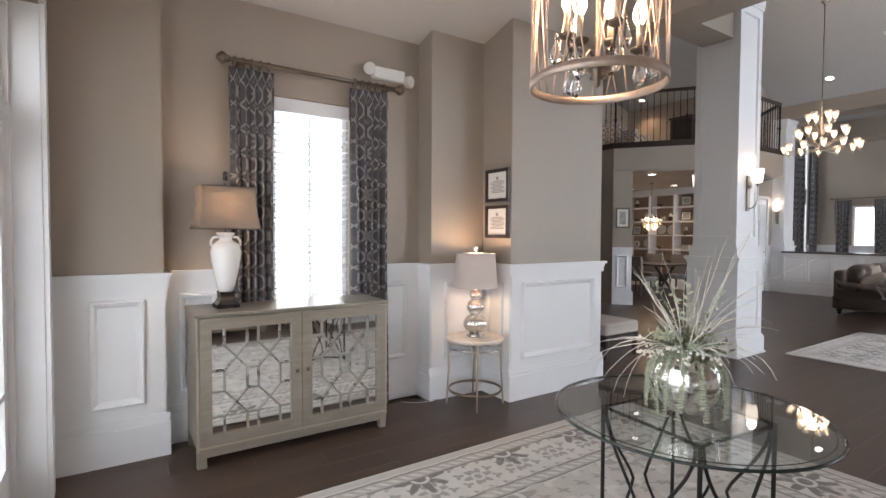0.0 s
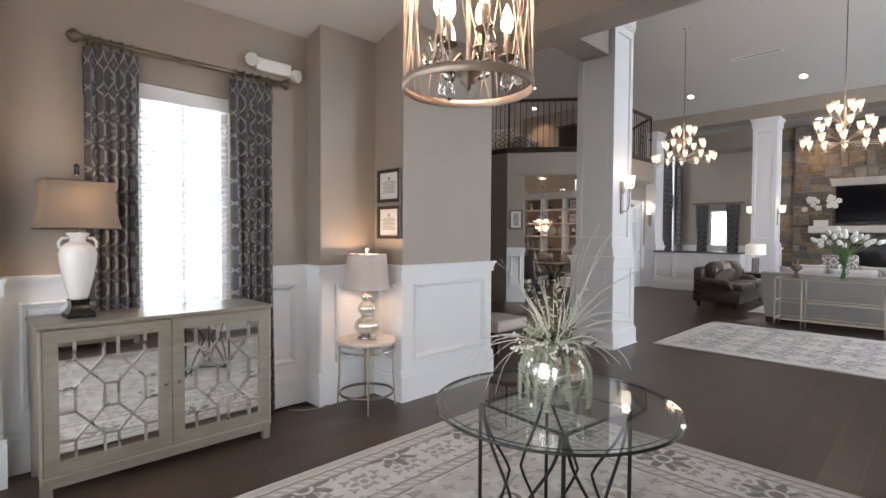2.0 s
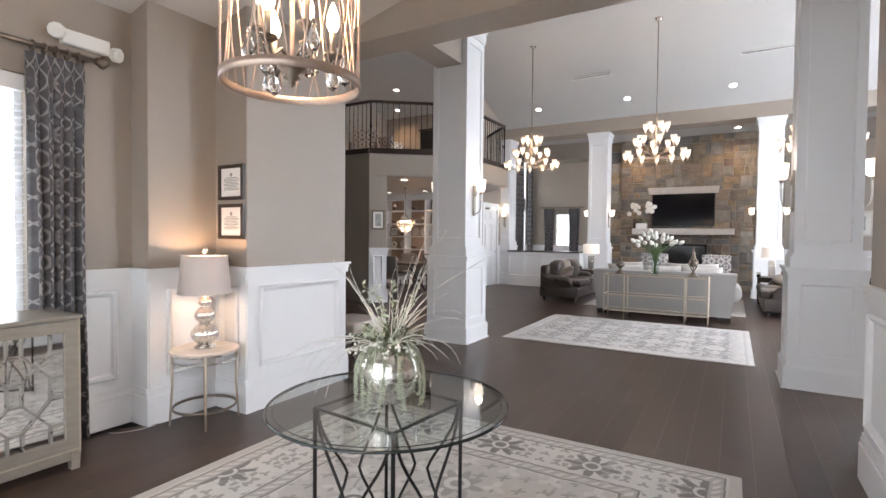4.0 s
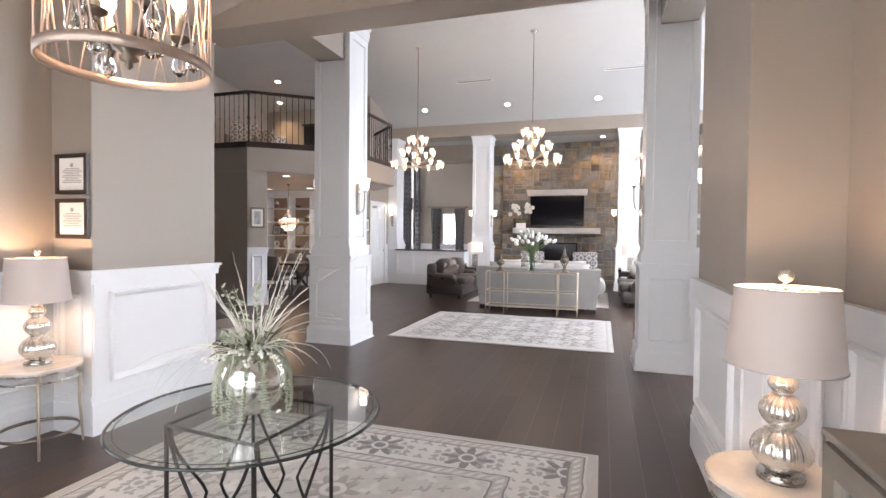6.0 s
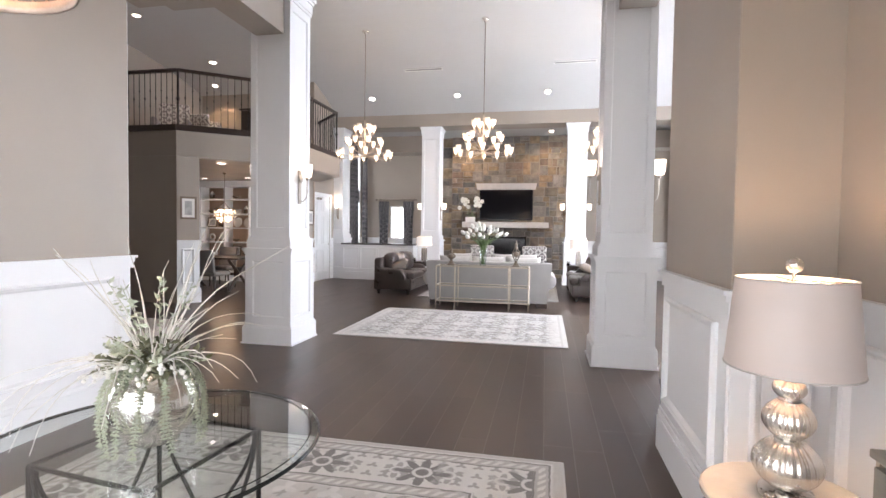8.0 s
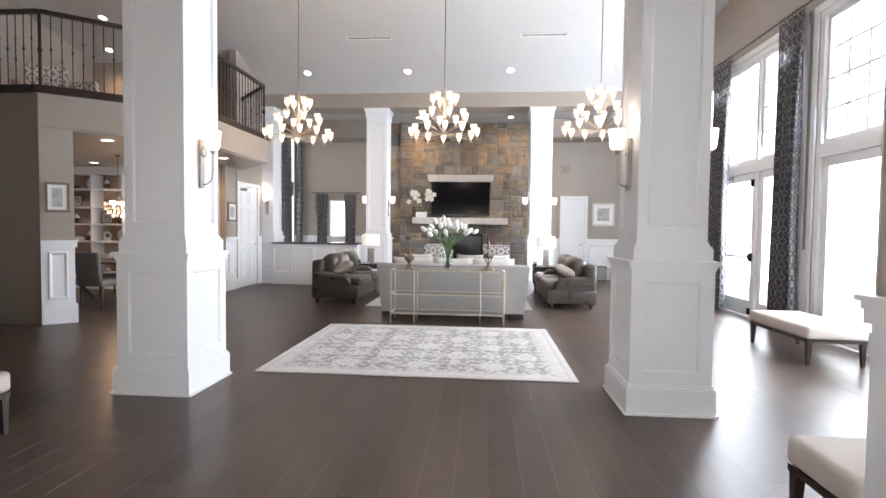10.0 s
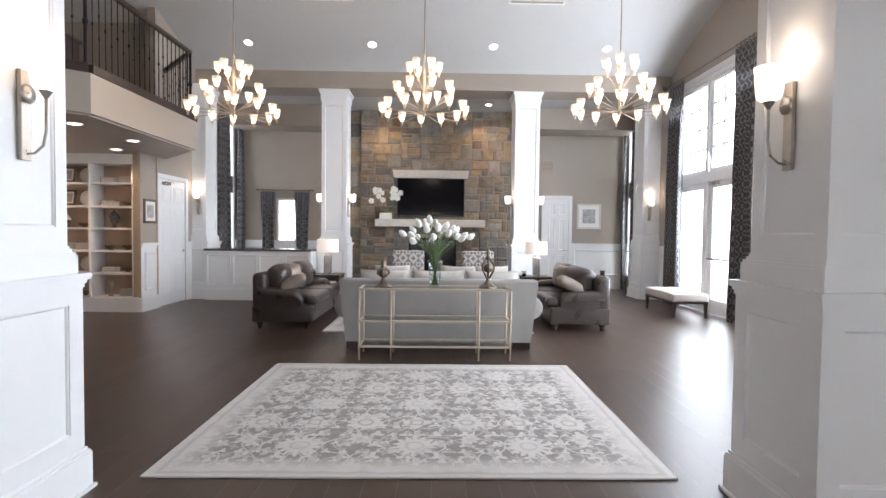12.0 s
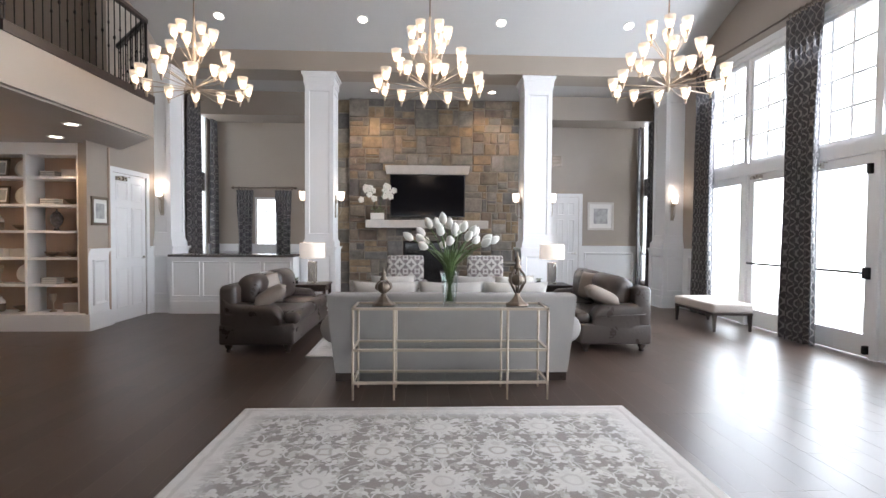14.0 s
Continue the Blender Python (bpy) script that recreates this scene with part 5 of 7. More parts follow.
t = thing("orchid", Matrix.Translation((15.78, 1.86, 1.735)) @ Matrix.Scale(1.18, 4), "white orchid in a white square pot on the mantel", "plant")
part("pot", B(-0.09, 0.09, -0.13, 0.13, 0, 0.13, bev=0.01), CERAMIC, t)
ro = random.Random(3)
for k in range(5):
    bm = bmesh.new()
    a = k * 1.3
    leafy(bm, Vector((0, 0.03 * (k - 2), 0.12)), a, 0.5, 0.16, 4, 0.12, ro)
    part("leaf", bm, LEAF, t)
for s in (-1, 1):
    pts = [(0, 0.03 * s, 0.12), (0, 0.06 * s, 0.35), (0, 0.1 * s, 0.52), (0, 0.2 * s, 0.62), (0, 0.27 * s, 0.56)]
    part("stem", tube(bmesh.new(), pts, 0.005, 6), STEM, t, "", True)
    for j in range(8):
        f = j / 7
        c = Vector((ro.uniform(-0.05, 0.02), s * (0.09 + 0.19 * f) + ro.uniform(-0.04, 0.04), 0.56 + 0.1 * math.sin(f * 3) - 0.2 * ro.random()))
        bm = bmesh.new()
        for q in range(5):
            b = q * 1.2566
            ball(bm, c + Vector((0, math.cos(b), math.sin(b))) * 0.032, 0.03, 8, (0.25, 1, 1))
        part("blossom", bm, PETAL, t, "", True)


# sofas
def soft_box(bm, x0, x1, y0, y1, z0, z1, r, crown=0.0):
    """A well-rounded upholstered block, crowned on top."""
    vs0 = set(bm.verts)
    box(bm, x0, x1, y0, y1, z0, z1, bev=r, seg=4)
    if crown:
        new_v = [v for v in bm.verts if v not in vs0]
        for v in new_v:
            if v.co.z > (z0 + z1) / 2:
                u, w = (2 * v.co.x - x0 - x1) / (x1 - x0), (2 * v.co.y - y0 - y1) / (y1 - y0)
                v.co.z += crown * (1 - u * u) * (1 - w * w)
    return bm


# pale sofa, seen from behind; its back is the plane x = 0 and it faces +x
t = thing("sofa", (9.46, 0.575, 0.0), "pale grey linen sofa with rolled arms and loose cushions", "sofa")
bm = bmesh.new()
n = 12
rows = []
for i in range(n + 1):
    f = i / n
    z = 0.09 + 0.76 * f
    hw = 1.12 + 0.085 * f
    bulge = 0.012 * math.sin(math.pi * f)
    rows.append([bm.verts.new(v) for v in ((-bulge, -hw, z), (-bulge, hw, z), (0.22 - 0.04 * f, hw, z), (0.22 - 0.04 * f, -hw, z))])
for p, q in zip(rows, rows[1:]):
    for k in range(4):
        bm.faces.new((p[k], p[(k + 1) % 4], q[(k + 1) % 4], q[k]))
bm.faces.new(rows[0])
bm.faces.new(rows[-1])
bmesh.ops.bevel(bm, geom=[e for e in bm.edges if all(v in rows[-1] for v in e.verts)], offset=0.035, segments=4, profile=0.5, affect="EDGES")
part("backrest", bm, GREYCLOTH, t)
part("seat_base", soft_box(bmesh.new(), 0.2, 0.95, -1.06, 1.06, 0.09, 0.33, 0.02), GREYCLOTH, t)
for s in (-1, 1):
    bm = soft_box(bmesh.new(), 0.12, 0.95, s * 1.0 - 0.1, s * 1.0 + 0.1, 0.09, 0.55, 0.03)
    bm2 = lathe(bmesh.new(), [(0.13, 0), (0.145, 0.02), (0.145, 0.86), (0.13, 0.88)], n=24)
    bm2.transform(Matrix.Translation((0.08, s * 1.135, 0.5)) @ Matrix.Rotation(math.pi / 2, 4, "Y"))
    arm = part("arm", bm, GREYCLOTH, t)
    part("arm_roll", bm2, GREYCLOTH, arm, "", True)
    for x in (0.03, 0.85):
        part("foot", B(x, x + 0.09, s * 1.02 - 0.1, s * 1.02 + 0.1, 0, 0.09, bev=0.006), DARKWOOD, t, "dark wooden block foot")
for k in range(3):
    y = -0.66 + 0.66 * k
    part("seat_cushion", soft_box(bmesh.new(), 0.22, 0.98, y - 0.325, y + 0.325, 0.33, 0.5, 0.05, 0.03), GREYCLOTH, t, "", True)
    bm = bmesh.new()
    pillow(bm, 0.66, 0.52, 0.24, Matrix.Translation((0.32, y, 0.69)) @ Matrix.Rotation(radians(90), 4, "Z") @ Matrix.Rotation(radians(-10), 4, "X"))
    part("back_cushion", bm, LIGHTCUSH, t, "plump pale back cushion", True)
for y, tw in ((0.6, 8), (-0.25, -12), (-0.7, 15)):
    o = thing("throw_pillow", pose(9.93, 0.575 + y, 0.79, 10, 0, 90 + tw), "pale beige throw pillow on the grey sofa", "pillow")
    part("cover", pillow(bmesh.new(), 0.46, 0.4, 0.16), LIGHTCUSH, o, "", True)


def leather_sofa(m):
    """Two-seat leather sofa; it faces -y, its near end is x = 0 and its back y = 0."""
    t = thing("leather_sofa", m, "dark brown leather sofa with rolled arms and turned feet", "sofa", "leather sofas")
    L, D = 2.05, 0.9
    part("seat_frame", soft_box(bmesh.new(), 0.0, L, -D + 0.03, 0.0, 0.1, 0.35, 0.03), LEATHER, t, "", True)
    bm = soft_box(bmesh.new(), 0.0, L, -0.2, 0.0, 0.3, 0.8, 0.06, 0.05)
    part("back_frame", bm, LEATHER, t, "", True)
    for x0 in (0.0, L - 0.22):
        bm = bmesh.new()
        rows = []
        for i in range(25):
            f = i / 24
            y = -0.06 - 0.66 * f
            top = 0.6 - 0.04 * f + (0.09 * (1 - f / 0.25) ** 2 if f < 0.25 else 0)
            top -= 0.13 * max(0, (f - 0.82) / 0.18) ** 2
            swell = 1 + 0.07 * math.sin(f * math.pi)
            rows.append([bm.verts.new((x0 + 0.11 + 0.11 * cx * swell, y, 0.3 + (top - 0.3) * cz)) for cx, cz in ((-0.97, 0), (-0.95, 0.45), (-1.12, 0.62), (-1.15, 0.8), (-0.9, 0.95), (-0.4, 1.0), (0.35, 1.0), (0.85, 0.93), (1.0, 0.78), (0.95, 0.55), (0.95, 0))])
        for p, q in zip(rows, rows[1:]):
            for k in range(10):
                bm.faces.new((p[k], p[k + 1], q[k + 1], q[k]))
        bm.faces.new(rows[0])
        bm.faces.new(rows[-1])
        arm = part("arm", bm, LEATHER, t, "", True)
        piping = [(x0 + (-0.006 if x0 == 0 else 0.226), -0.08 - 0.62 * f, 0.47 - 0.03 * f) for f in (0, 0.25, 0.5, 0.75, 1)]
        part("piping", tube(bmesh.new(), piping, 0.006, 6), LEATHER, arm, "", True)
    w = (L - 0.44) / 2
    for k in range(2):
        x = 0.22 + k * w
        lo, hi = (x - 0.17 if k == 0 else x + 0.004), (x + w + 0.17 if k else x + w - 0.004)
        bm = soft_box(bmesh.new(), x + 0.004, x + w - 0.004, -D + 0.1, -0.2, 0.34, 0.47, 0.05, 0.04)
        soft_box(bm, lo, hi, -D - 0.02, -0.73, 0.335, 0.475, 0.06, 0.02)
        part("seat_cushion", bm, LEATHER, t, "plump seat cushion wrapped round the arm", True)
        bm = soft_box(bmesh.new(), x - 0.05 * (k == 0), x + w + 0.05 * (k == 1), -0.4, -0.1, 0.46, 0.88, 0.12, 0.06)
        for v in bm.verts:
            f = (v.co.x - x) / w
            v.co.y += 0.012 * math.sin(f * 19 + v.co.z * 9) - 0.03 * math.sin(math.pi * min(1, max(0, f)))
            v.co.z += 0.01 * math.sin(f * 11 + k)
        bm.transform(Matrix.Translation((0, -0.03, 0)))
        part("back_cushion", bm, LEATHER, t, "plump creased back cushion", True)
    for x in (0.09, L - 0.09):
        for y in (-0.09, -D + 0.12):
            bm = lathe(bmesh.new(), [(0.02, 0), (0.032, 0.01), (0.034, 0.025), (0.022, 0.038), (0.04, 0.055), (0.05, 0.085), (0.05, 0.103)], (x, y, 0), 16)
            part("foot", bm, DARKWOOD, t, "turned dark wood foot", True)
    return t


leather_sofa(pose(10.6, 3.25, 0))
ls = leather_sofa(pose(12.65, -1.92, 0, 0, 0, 180))
for x, y, z, rx, rz, w in ((10.85, 2.72, 0.66, 62, 15, 0.46), (11.15, 2.86, 0.72, -18, -35, 0.44), (10.9, -1.4, 0.665, 66, 170, 0.46), (11.6, -1.5, 0.72, -15, 200, 0.42)):
    o = thing("throw_pillow", pose(x, y, z, rx, 0, rz), "taupe satin throw pillow on the leather sofa", "pillow")
    part("cover", pillow(bmesh.new(), w, w * 0.9, 0.17), CUSHION, o, "", True)


def wing_chair(m):
    """Upholstered chair that faces -x; its patterned back is seen over the sofa."""
    t = thing("armchair", m, "medallion patterned upholstered armchair with a straight back", "chair", "patterned armchairs")
    bm = bmesh.new()
    uv = bm.loops.layers.uv.new()
    soft_box(bm, 0.42, 0.56, -0.31, 0.31, 0.3, 1.05, 0.045)
    soft_box(bm, -0.1, 0.45, -0.31, 0.31, 0.2, 0.47, 0.05, 0.02)
    for f in bm.faces:
        for lp in f.loops:
            c = lp.vert.co
            lp[uv].uv = (c.y, c.z + c.x)
    part("upholstery", bm, DAMASK, t, "", True)
    for s in (-1, 1):
        part("arm", soft_box(bmesh.new(), -0.05, 0.46, s * 0.33 - 0.045, s * 0.33 + 0.045, 0.22, 0.64, 0.04), DAMASK, t, "", True)
        for x in (-0.05, 0.48):
            part("leg", B(x, x + 0.05, s * 0.27 - 0.025, s * 0.27 + 0.025, 0, 0.21), DARKWOOD, t)
    return t


wing_chair(pose(12.75, 1.155, 0.012))
wing_chair(pose(12.75, -0.215, 0.012))


def end_table(x, y):
    t = thing("end_table", (x, y, 0), "dark wooden end table beside the leather sofa", "table", "dark end tables")
    part("tabletop", B(-0.28, 0.28, -0.28, 0.28, 0.57, 0.605, bev=0.006), DARKWOOD, t)
    part("apron", B(-0.24, 0.24, -0.24, 0.24, 0.49, 0.57), DARKWOOD, t)
    part("shelf", B(-0.24, 0.24, -0.24, 0.24, 0.16, 0.18), DARKWOOD, t)
    for sx in (-1, 1):
        for sy in (-1, 1):
            part("leg", B(sx * 0.24 - 0.022, sx * 0.24 + 0.022, sy * 0.24 - 0.022, sy * 0.24 + 0.022, 0, 0.57), DARKWOOD, t)
    o = thing("table_lamp", (x, y, 0.605), "glass column lamp with a lit white shade on an end table", "lamp", "end table lamps")
    part("base", B(-0.07, 0.07, -0.07, 0.07, 0, 0.02), NICKEL, o)
    part("body", B(-0.065, 0.065, -0.065, 0.065, 0.02, 0.36, bev=0.008), MERCURY, o, "mirrored glass column")
    part("stem", tube(bmesh.new(), [(0, 0, 0.36), (0, 0, 0.62)], 0.006), NICKEL, o)
    bm = lathe(bmesh.new(), [(0.205, 0.42), (0.2, 0.66)], n=36)
    for f in [f for f in bm.faces if len(f.verts) > 4]:
        bm.faces.remove(f)
    part("shade", bm, DRUM, o, "white drum shade, lit from within", True)
    lamp("POINT", (x, y, 1.15), 5, SOFTWARM, size=0.05, name="table_lamp_light")


end_table(12.98, 2.68)
end_table(12.98, -1.31)
for y in (2.92, -1.06):
    t = thing("potted_plant", (12.85, y, 0.605), "small green plant in a dark pot on the end table", "plant")
    part("pot", lathe(bmesh.new(), [(0.035, 0), (0.045, 0.05), (0.045, 0.055)], n=14), BLACK, t, "", True)
    bm = bmesh.new()
    for k in range(8):
        leafy(bm, Vector((0, 0, 0.05)), k * 0.8, 0.7, 0.07, 6, 0.03, ro)
    part("foliage", bm, LEAF, t)

# console behind the sofa
t = thing("console_table", (8.94, 0.62, 0), "slim champagne metal console table with glass shelves behind the sofa", "table")
W, D, H = 0.836, 0.36, 0.795
for z, nm in ((H - 0.012, "top_rail"), (0.43, "middle_rail"), (0.15, "bottom_rail")):
    bm = bmesh.new()
    for a, b in (((0, -W), (0, W)), ((D, -W), (D, W)), ((0, -W), (D, -W)), ((0, W), (D, W))):
        box(bm, min(a[0], b[0]) - 0.01, max(a[0], b[0]) + 0.01, min(a[1], b[1]) - 0.01, max(a[1], b[1]) + 0.01, z - 0.011, z + 0.011)
    part(nm, bm, CHAMP, t)
    g = part("glass_shelf", B(0.012, D - 0.012, -W + 0.012, W - 0.012, z - 0.004, z + 0.004), TABLEGLASS, t, "clear glass shelf")
    g.visible_shadow = False
for y in (-W, -0.487, 0.487, W):
    for x in (0, D):
        part("leg", tube(bmesh.new(), [(x, y, H - 0.02), (x, y, 0.16), (x, y, 0)], 0.0125, 8, 0.009), CHAMP, t, "", True)
for y, s in ((1.21, 0.85), (0.02, 1.25)):
    t = thing("candlestick", Matrix.Translation((9.12, y, H)) @ Matrix.Diagonal((1.4, 1.4, 1.08, 1)), "ornate aged bronze candle holder with a pointed finial on the console", "ornament", "console ornaments")
    part("tripod_base", lathe(bmesh.new(), [(0.075, 0), (0.07, 0.012), (0.045, 0.03), (0.02, 0.07), (0.014, 0.1)], n=8), BRONZE, t)
    bm = bmesh.new()
    for k in range(6):
        a = k * math.pi / 3
        c, d = math.cos(a), math.sin(a)
        tube(bm, [(0.014 * c, 0.014 * d, 0.1), (0.055 * c, 0.055 * d, 0.14 * s + 0.02), (0.05 * c, 0.05 * d, 0.2 * s), (0.02 * c, 0.02 * d, 0.235 * s)], 0.006, 6)
    ball(bm, (0, 0, 0.165 * s), 0.042, 12, (1, 1, 1.2))
    part("cage", bm, BRONZE, t, "", True)
    part("finial", lathe(bmesh.new(), [(0.02, 0.235 * s), (0.026, 0.25 * s), (0.012, 0.275 * s), (0.02, 0.295 * s), (0.008, 0.32 * s), (0.0, 0.365 * s)], n=12), BRONZE, t, "", True)

t = thing("flower_vase", (9.13, 0.625, H), "clear glass vase of white tulips on the console table", "vase")
part("glass", lathe(bmesh.new(), [(0.05, 0.0), (0.055, 0.004), (0.08, 0.27), (0.09, 0.3), (0.086, 0.3), (0.076, 0.26), (0.05, 0.02), (0.0, 0.018)], n=28), TABLEGLASS, t, "clear tapered glass", True)
rt = random.Random(8)
for i in range(24):
    a, lean = i * 2.399, 0.12 + 0.75 * (i / 24) ** 0.7
    r0 = 0.03
    tip = Vector((0.44 * lean * math.cos(a), 0.44 * lean * math.sin(a), 0.71 - 0.24 * lean ** 1.5 + rt.uniform(-0.04, 0.03)))
    mid = Vector((0.08 * math.cos(a) * lean, 0.08 * math.sin(a) * lean, 0.36))
    stem = part("stem", tube(bmesh.new(), [(-r0 * math.cos(a), -r0 * math.sin(a), 0.03), mid, mid.lerp(tip, 0.6) + Vector((0, 0, 0.03)), tip], 0.0045, 6), STEM, t, "", True)
    d = (tip - mid).normalized()
    bm = lathe(bmesh.new(), [(0.006, -0.005), (0.026, 0.012), (0.034, 0.038), (0.032, 0.065), (0.02, 0.09), (0.004, 0.105)], n=12, flutes=3, depth=0.12)
    bm.transform(Matrix.Translation(tip) @ d.to_track_quat("Z", "Y").to_matrix().to_4x4())
    part("blossom", bm, PETAL, stem, "closed white tulip blossom", True)
for i in range(18):
    a = i * 1.9
    el = rt.uniform(0.9, 1.4)
    bm = bmesh.new()
    prev = None
    for j in range(8):
        f = j / 7
        c = Vector((math.cos(a) * (0.03 + 0.16 * f * f), math.sin(a) * (0.03 + 0.16 * f * f), 0.25 + 0.36 * f - 0.12 * f * f))
        w = Vector((-math.sin(a), math.cos(a), 0)) * 0.024 * math.sin(math.pi * (0.12 + 0.87 * f))
        row = [bm.verts.new(c - w), bm.verts.new(c + Vector((0, 0, -0.006))), bm.verts.new(c + w)]
        if prev:
            bm.faces.new((prev[0], prev[1], row[1], row[0]))
            bm.faces.new((prev[1], prev[2], row[2], row[1]))
        prev = row
    part("leaf", bm, STEM, t, "", True)

# reception counter
t = thing("reception_counter", (13.6, 4.225, 0), "white panelled reception counter with a dark stone top", "counter")
part("body", B(0.0, 0.5, -1.07, 1.07, 0, 1.0), WHITE, t)
part("countertop", B(-0.04, 0.55, -1.085, 1.085, 1.0, 1.04, bev=0.006), COUNTER, t, "dark grey stone top")
part("base_moulding", B(-0.025, 0.0, -1.07, 1.07, 0, 0.22), WHITE, t)
for k in range(4):
    bm = bmesh.new()
    moulding(bm, -0.24, 0.24, 0.3, 0.92, 0, 0.028, 0.014)
    bm.transform(Matrix.Translation((0, -0.79 + k * 0.527, 0)) @ Matrix.Rotation(math.pi / 2, 4, "Z"))
    part("panel_moulding", bm, WHITE, t)


# chandeliers
def hall_chandelier(m):
    t = thing("chandelier", m, "lit three-tier champagne metal chandelier with frosted tulip glass shades", "chandelier", "hall chandeliers")
    part("canopy", lathe(bmesh.new(), [(0.075, 2.76), (0.07, 2.72), (0.03, 2.7), (0.01, 2.68)], n=24), NICKEL, t, "", True)
    part("rod", tube(bmesh.new(), [(0, 0, 0.8), (0, 0, 2.69)], 0.008, 8), BRONZE, t, "", True)
    part("stem", lathe(bmesh.new(), [(0.0, -0.03), (0.014, -0.02), (0.022, 0.0), (0.03, 0.03), (0.024, 0.05), (0.02, 0.1), (0.02, 0.5), (0.026, 0.52), (0.018, 0.56), (0.02, 0.62), (0.01, 0.66), (0.01, 0.8), (0.018, 0.81), (0.0, 0.83)], n=16), CHAMP, t, "", True)
    for cnt, R, z0, z1, ph in ((12, 0.565, 0.03, 0.0, 0.1), (8, 0.38, 0.05, 0.27, 0.3), (6, 0.2, 0.3, 0.56, 0.5)):
        for k in range(cnt):
            a = ph + k * 2 * math.pi / cnt
            c, s = math.cos(a), math.sin(a)
            arm = part("arm", tube(bmesh.new(), [(0.02 * c, 0.02 * s, z0), (R * c, R * s, z1)], 0.005, 6), CHAMP, t, "", True)
            part("socket", lathe(bmesh.new(), [(0.006, z1 - 0.045), (0.014, z1 - 0.03), (0.01, z1 - 0.015), (0.02, z1), (0.024, z1 + 0.02)], (R * c, R * s, 0), 10), CHAMP, arm, "", True)
            bm = lathe(bmesh.new(), [(0.018, z1 + 0.012), (0.036, z1 + 0.05), (0.05, z1 + 0.1), (0.058, z1 + 0.15), (0.055, z1 + 0.15), (0.047, z1 + 0.1), (0.033, z1 + 0.052), (0.016, z1 + 0.016)], (R * c, R * s, 0), 16)
            part("shade", bm, TULIP, arm, "frosted tulip glass shade, lit from within", True)
            part("bulb", lathe(bmesh.new(), [(0.016, z1 + 0.02), (0.02, z1 + 0.06), (0.026, z1 + 0.08), (0.022, z1 + 0.1), (0.0, z1 + 0.112)], (R * c, R * s, 0), 10), BULB, arm, "glowing bulb", True)
    return t


CH = [(10.29, 0.8), (10.46, 3.44), (10.03, -1.77)]
c0 = hall_chandelier(pose(*CH[0], 3.0))
for (x, y), rz in zip(CH[1:], (17, 8)):
    copy_thing(c0, pose(x, y, 3.0, 0, 0, rz))
for x, y in CH:
    lamp("POINT", (x, y, 3.42), 38, SOFTWARM, size=0.25, name="chandelier_light")


# wall sconces
def sconce(m):
    """Flame-cup sconce on the plane y = 0, facing -y."""
    t = thing("wall_sconce", m, "pewter wall sconce with a frosted white glass cup, lit", "wall lamp", "column sconces")
    part("backplate", B(-0.028, 0.028, -0.024, -0.001, -0.22, 0.2, bev=0.004), PEWTER, t)
    bm = lathe(bmesh.new(), [(0.0, -0.002), (0.04, 0.0), (0.045, 0.012), (0.03, 0.022), (0.0, 0.026)], n=18)
    bm.transform(Matrix.Translation((0, -0.022, 0.09)) @ Matrix.Rotation(math.pi / 2, 4, "X"))
    part("rosette", bm, PEWTER, t, "", True)
    part("arm", tube(bmesh.new(), [(0, -0.02, -0.19), (0, -0.06, -0.185), (0, -0.1, -0.15), (0, -0.115, -0.08), (0, -0.115, 0.09)], 0.006, 8), PEWTER, t, "", True)
    part("cup_holder", lathe(bmesh.new(), [(0.006, 0.07), (0.025, 0.1), (0.03, 0.112)], (0, -0.115, 0), 14), PEWTER, t, "", True)
    bm = lathe(bmesh.new(), [(0.025, 0.105), (0.048, 0.12), (0.056, 0.15), (0.064, 0.25), (0.067, 0.27), (0.062, 0.27), (0.052, 0.15)], (0, -0.115, 0), 24)
    part("glass_cup", bm, FROST, t, "glowing frosted glass cup", True)
    return t


SC = []
for x, y in COLS:
    SC += [(x, y - 0.246, 0), (x, y + 0.246, 180)]
for y in (2.785, -1.295):
    SC += [(14.28, y - 0.246, 0), (14.28, y + 0.246, 180)]
SC += [(14.374, -4.18 + 0.11, -90), (13.804, 5.62 - 0.11, -90), (3.682, 3.2, 90)]
s0 = sconce(pose(SC[0][0], SC[0][1], 1.95))
for x, y, rz in SC[1:]:
    copy_thing(s0, pose(x, y, 1.95, 0, 0, rz))
for x, y, rz in SC:
    a = radians(rz - 90)
    lamp("POINT", (x + 0.115 * math.cos(a), y + 0.115 * math.sin(a), 2.29), 1.9, SOFTWARM, size=0.05, name="sconce_light")


# ceiling fittings
def downlight(x, y, z, power=0, tilt=(0, 0)):
    t = thing("downlight", (x, y, z), "small round recessed ceiling light, lit", "ceiling light", "recessed downlights")
    bm = lathe(bmesh.new(), [(0.07, 0.002), (0.075, -0.006), (0.095, -0.008), (0.1, -0.001), (0.1, 0.01), (0.07, 0.01), (0.07, 0.002)], n=24)
    part("trim_ring", bm, PLASTIC, t, "", True)
    part("lens", lathe(bmesh.new(), [(0.07, -0.002), (0.07, 0.004)], n=20), CAN, t, "glowing lens")
    t.rotation_euler = (0, tilt[0], 0)
    if power:
        lamp("SPOT", (x, y, z - 0.03), power, WARM, (x + 0.001, y, 0), 0.06, spot=110, name="downlight_light")
    return t


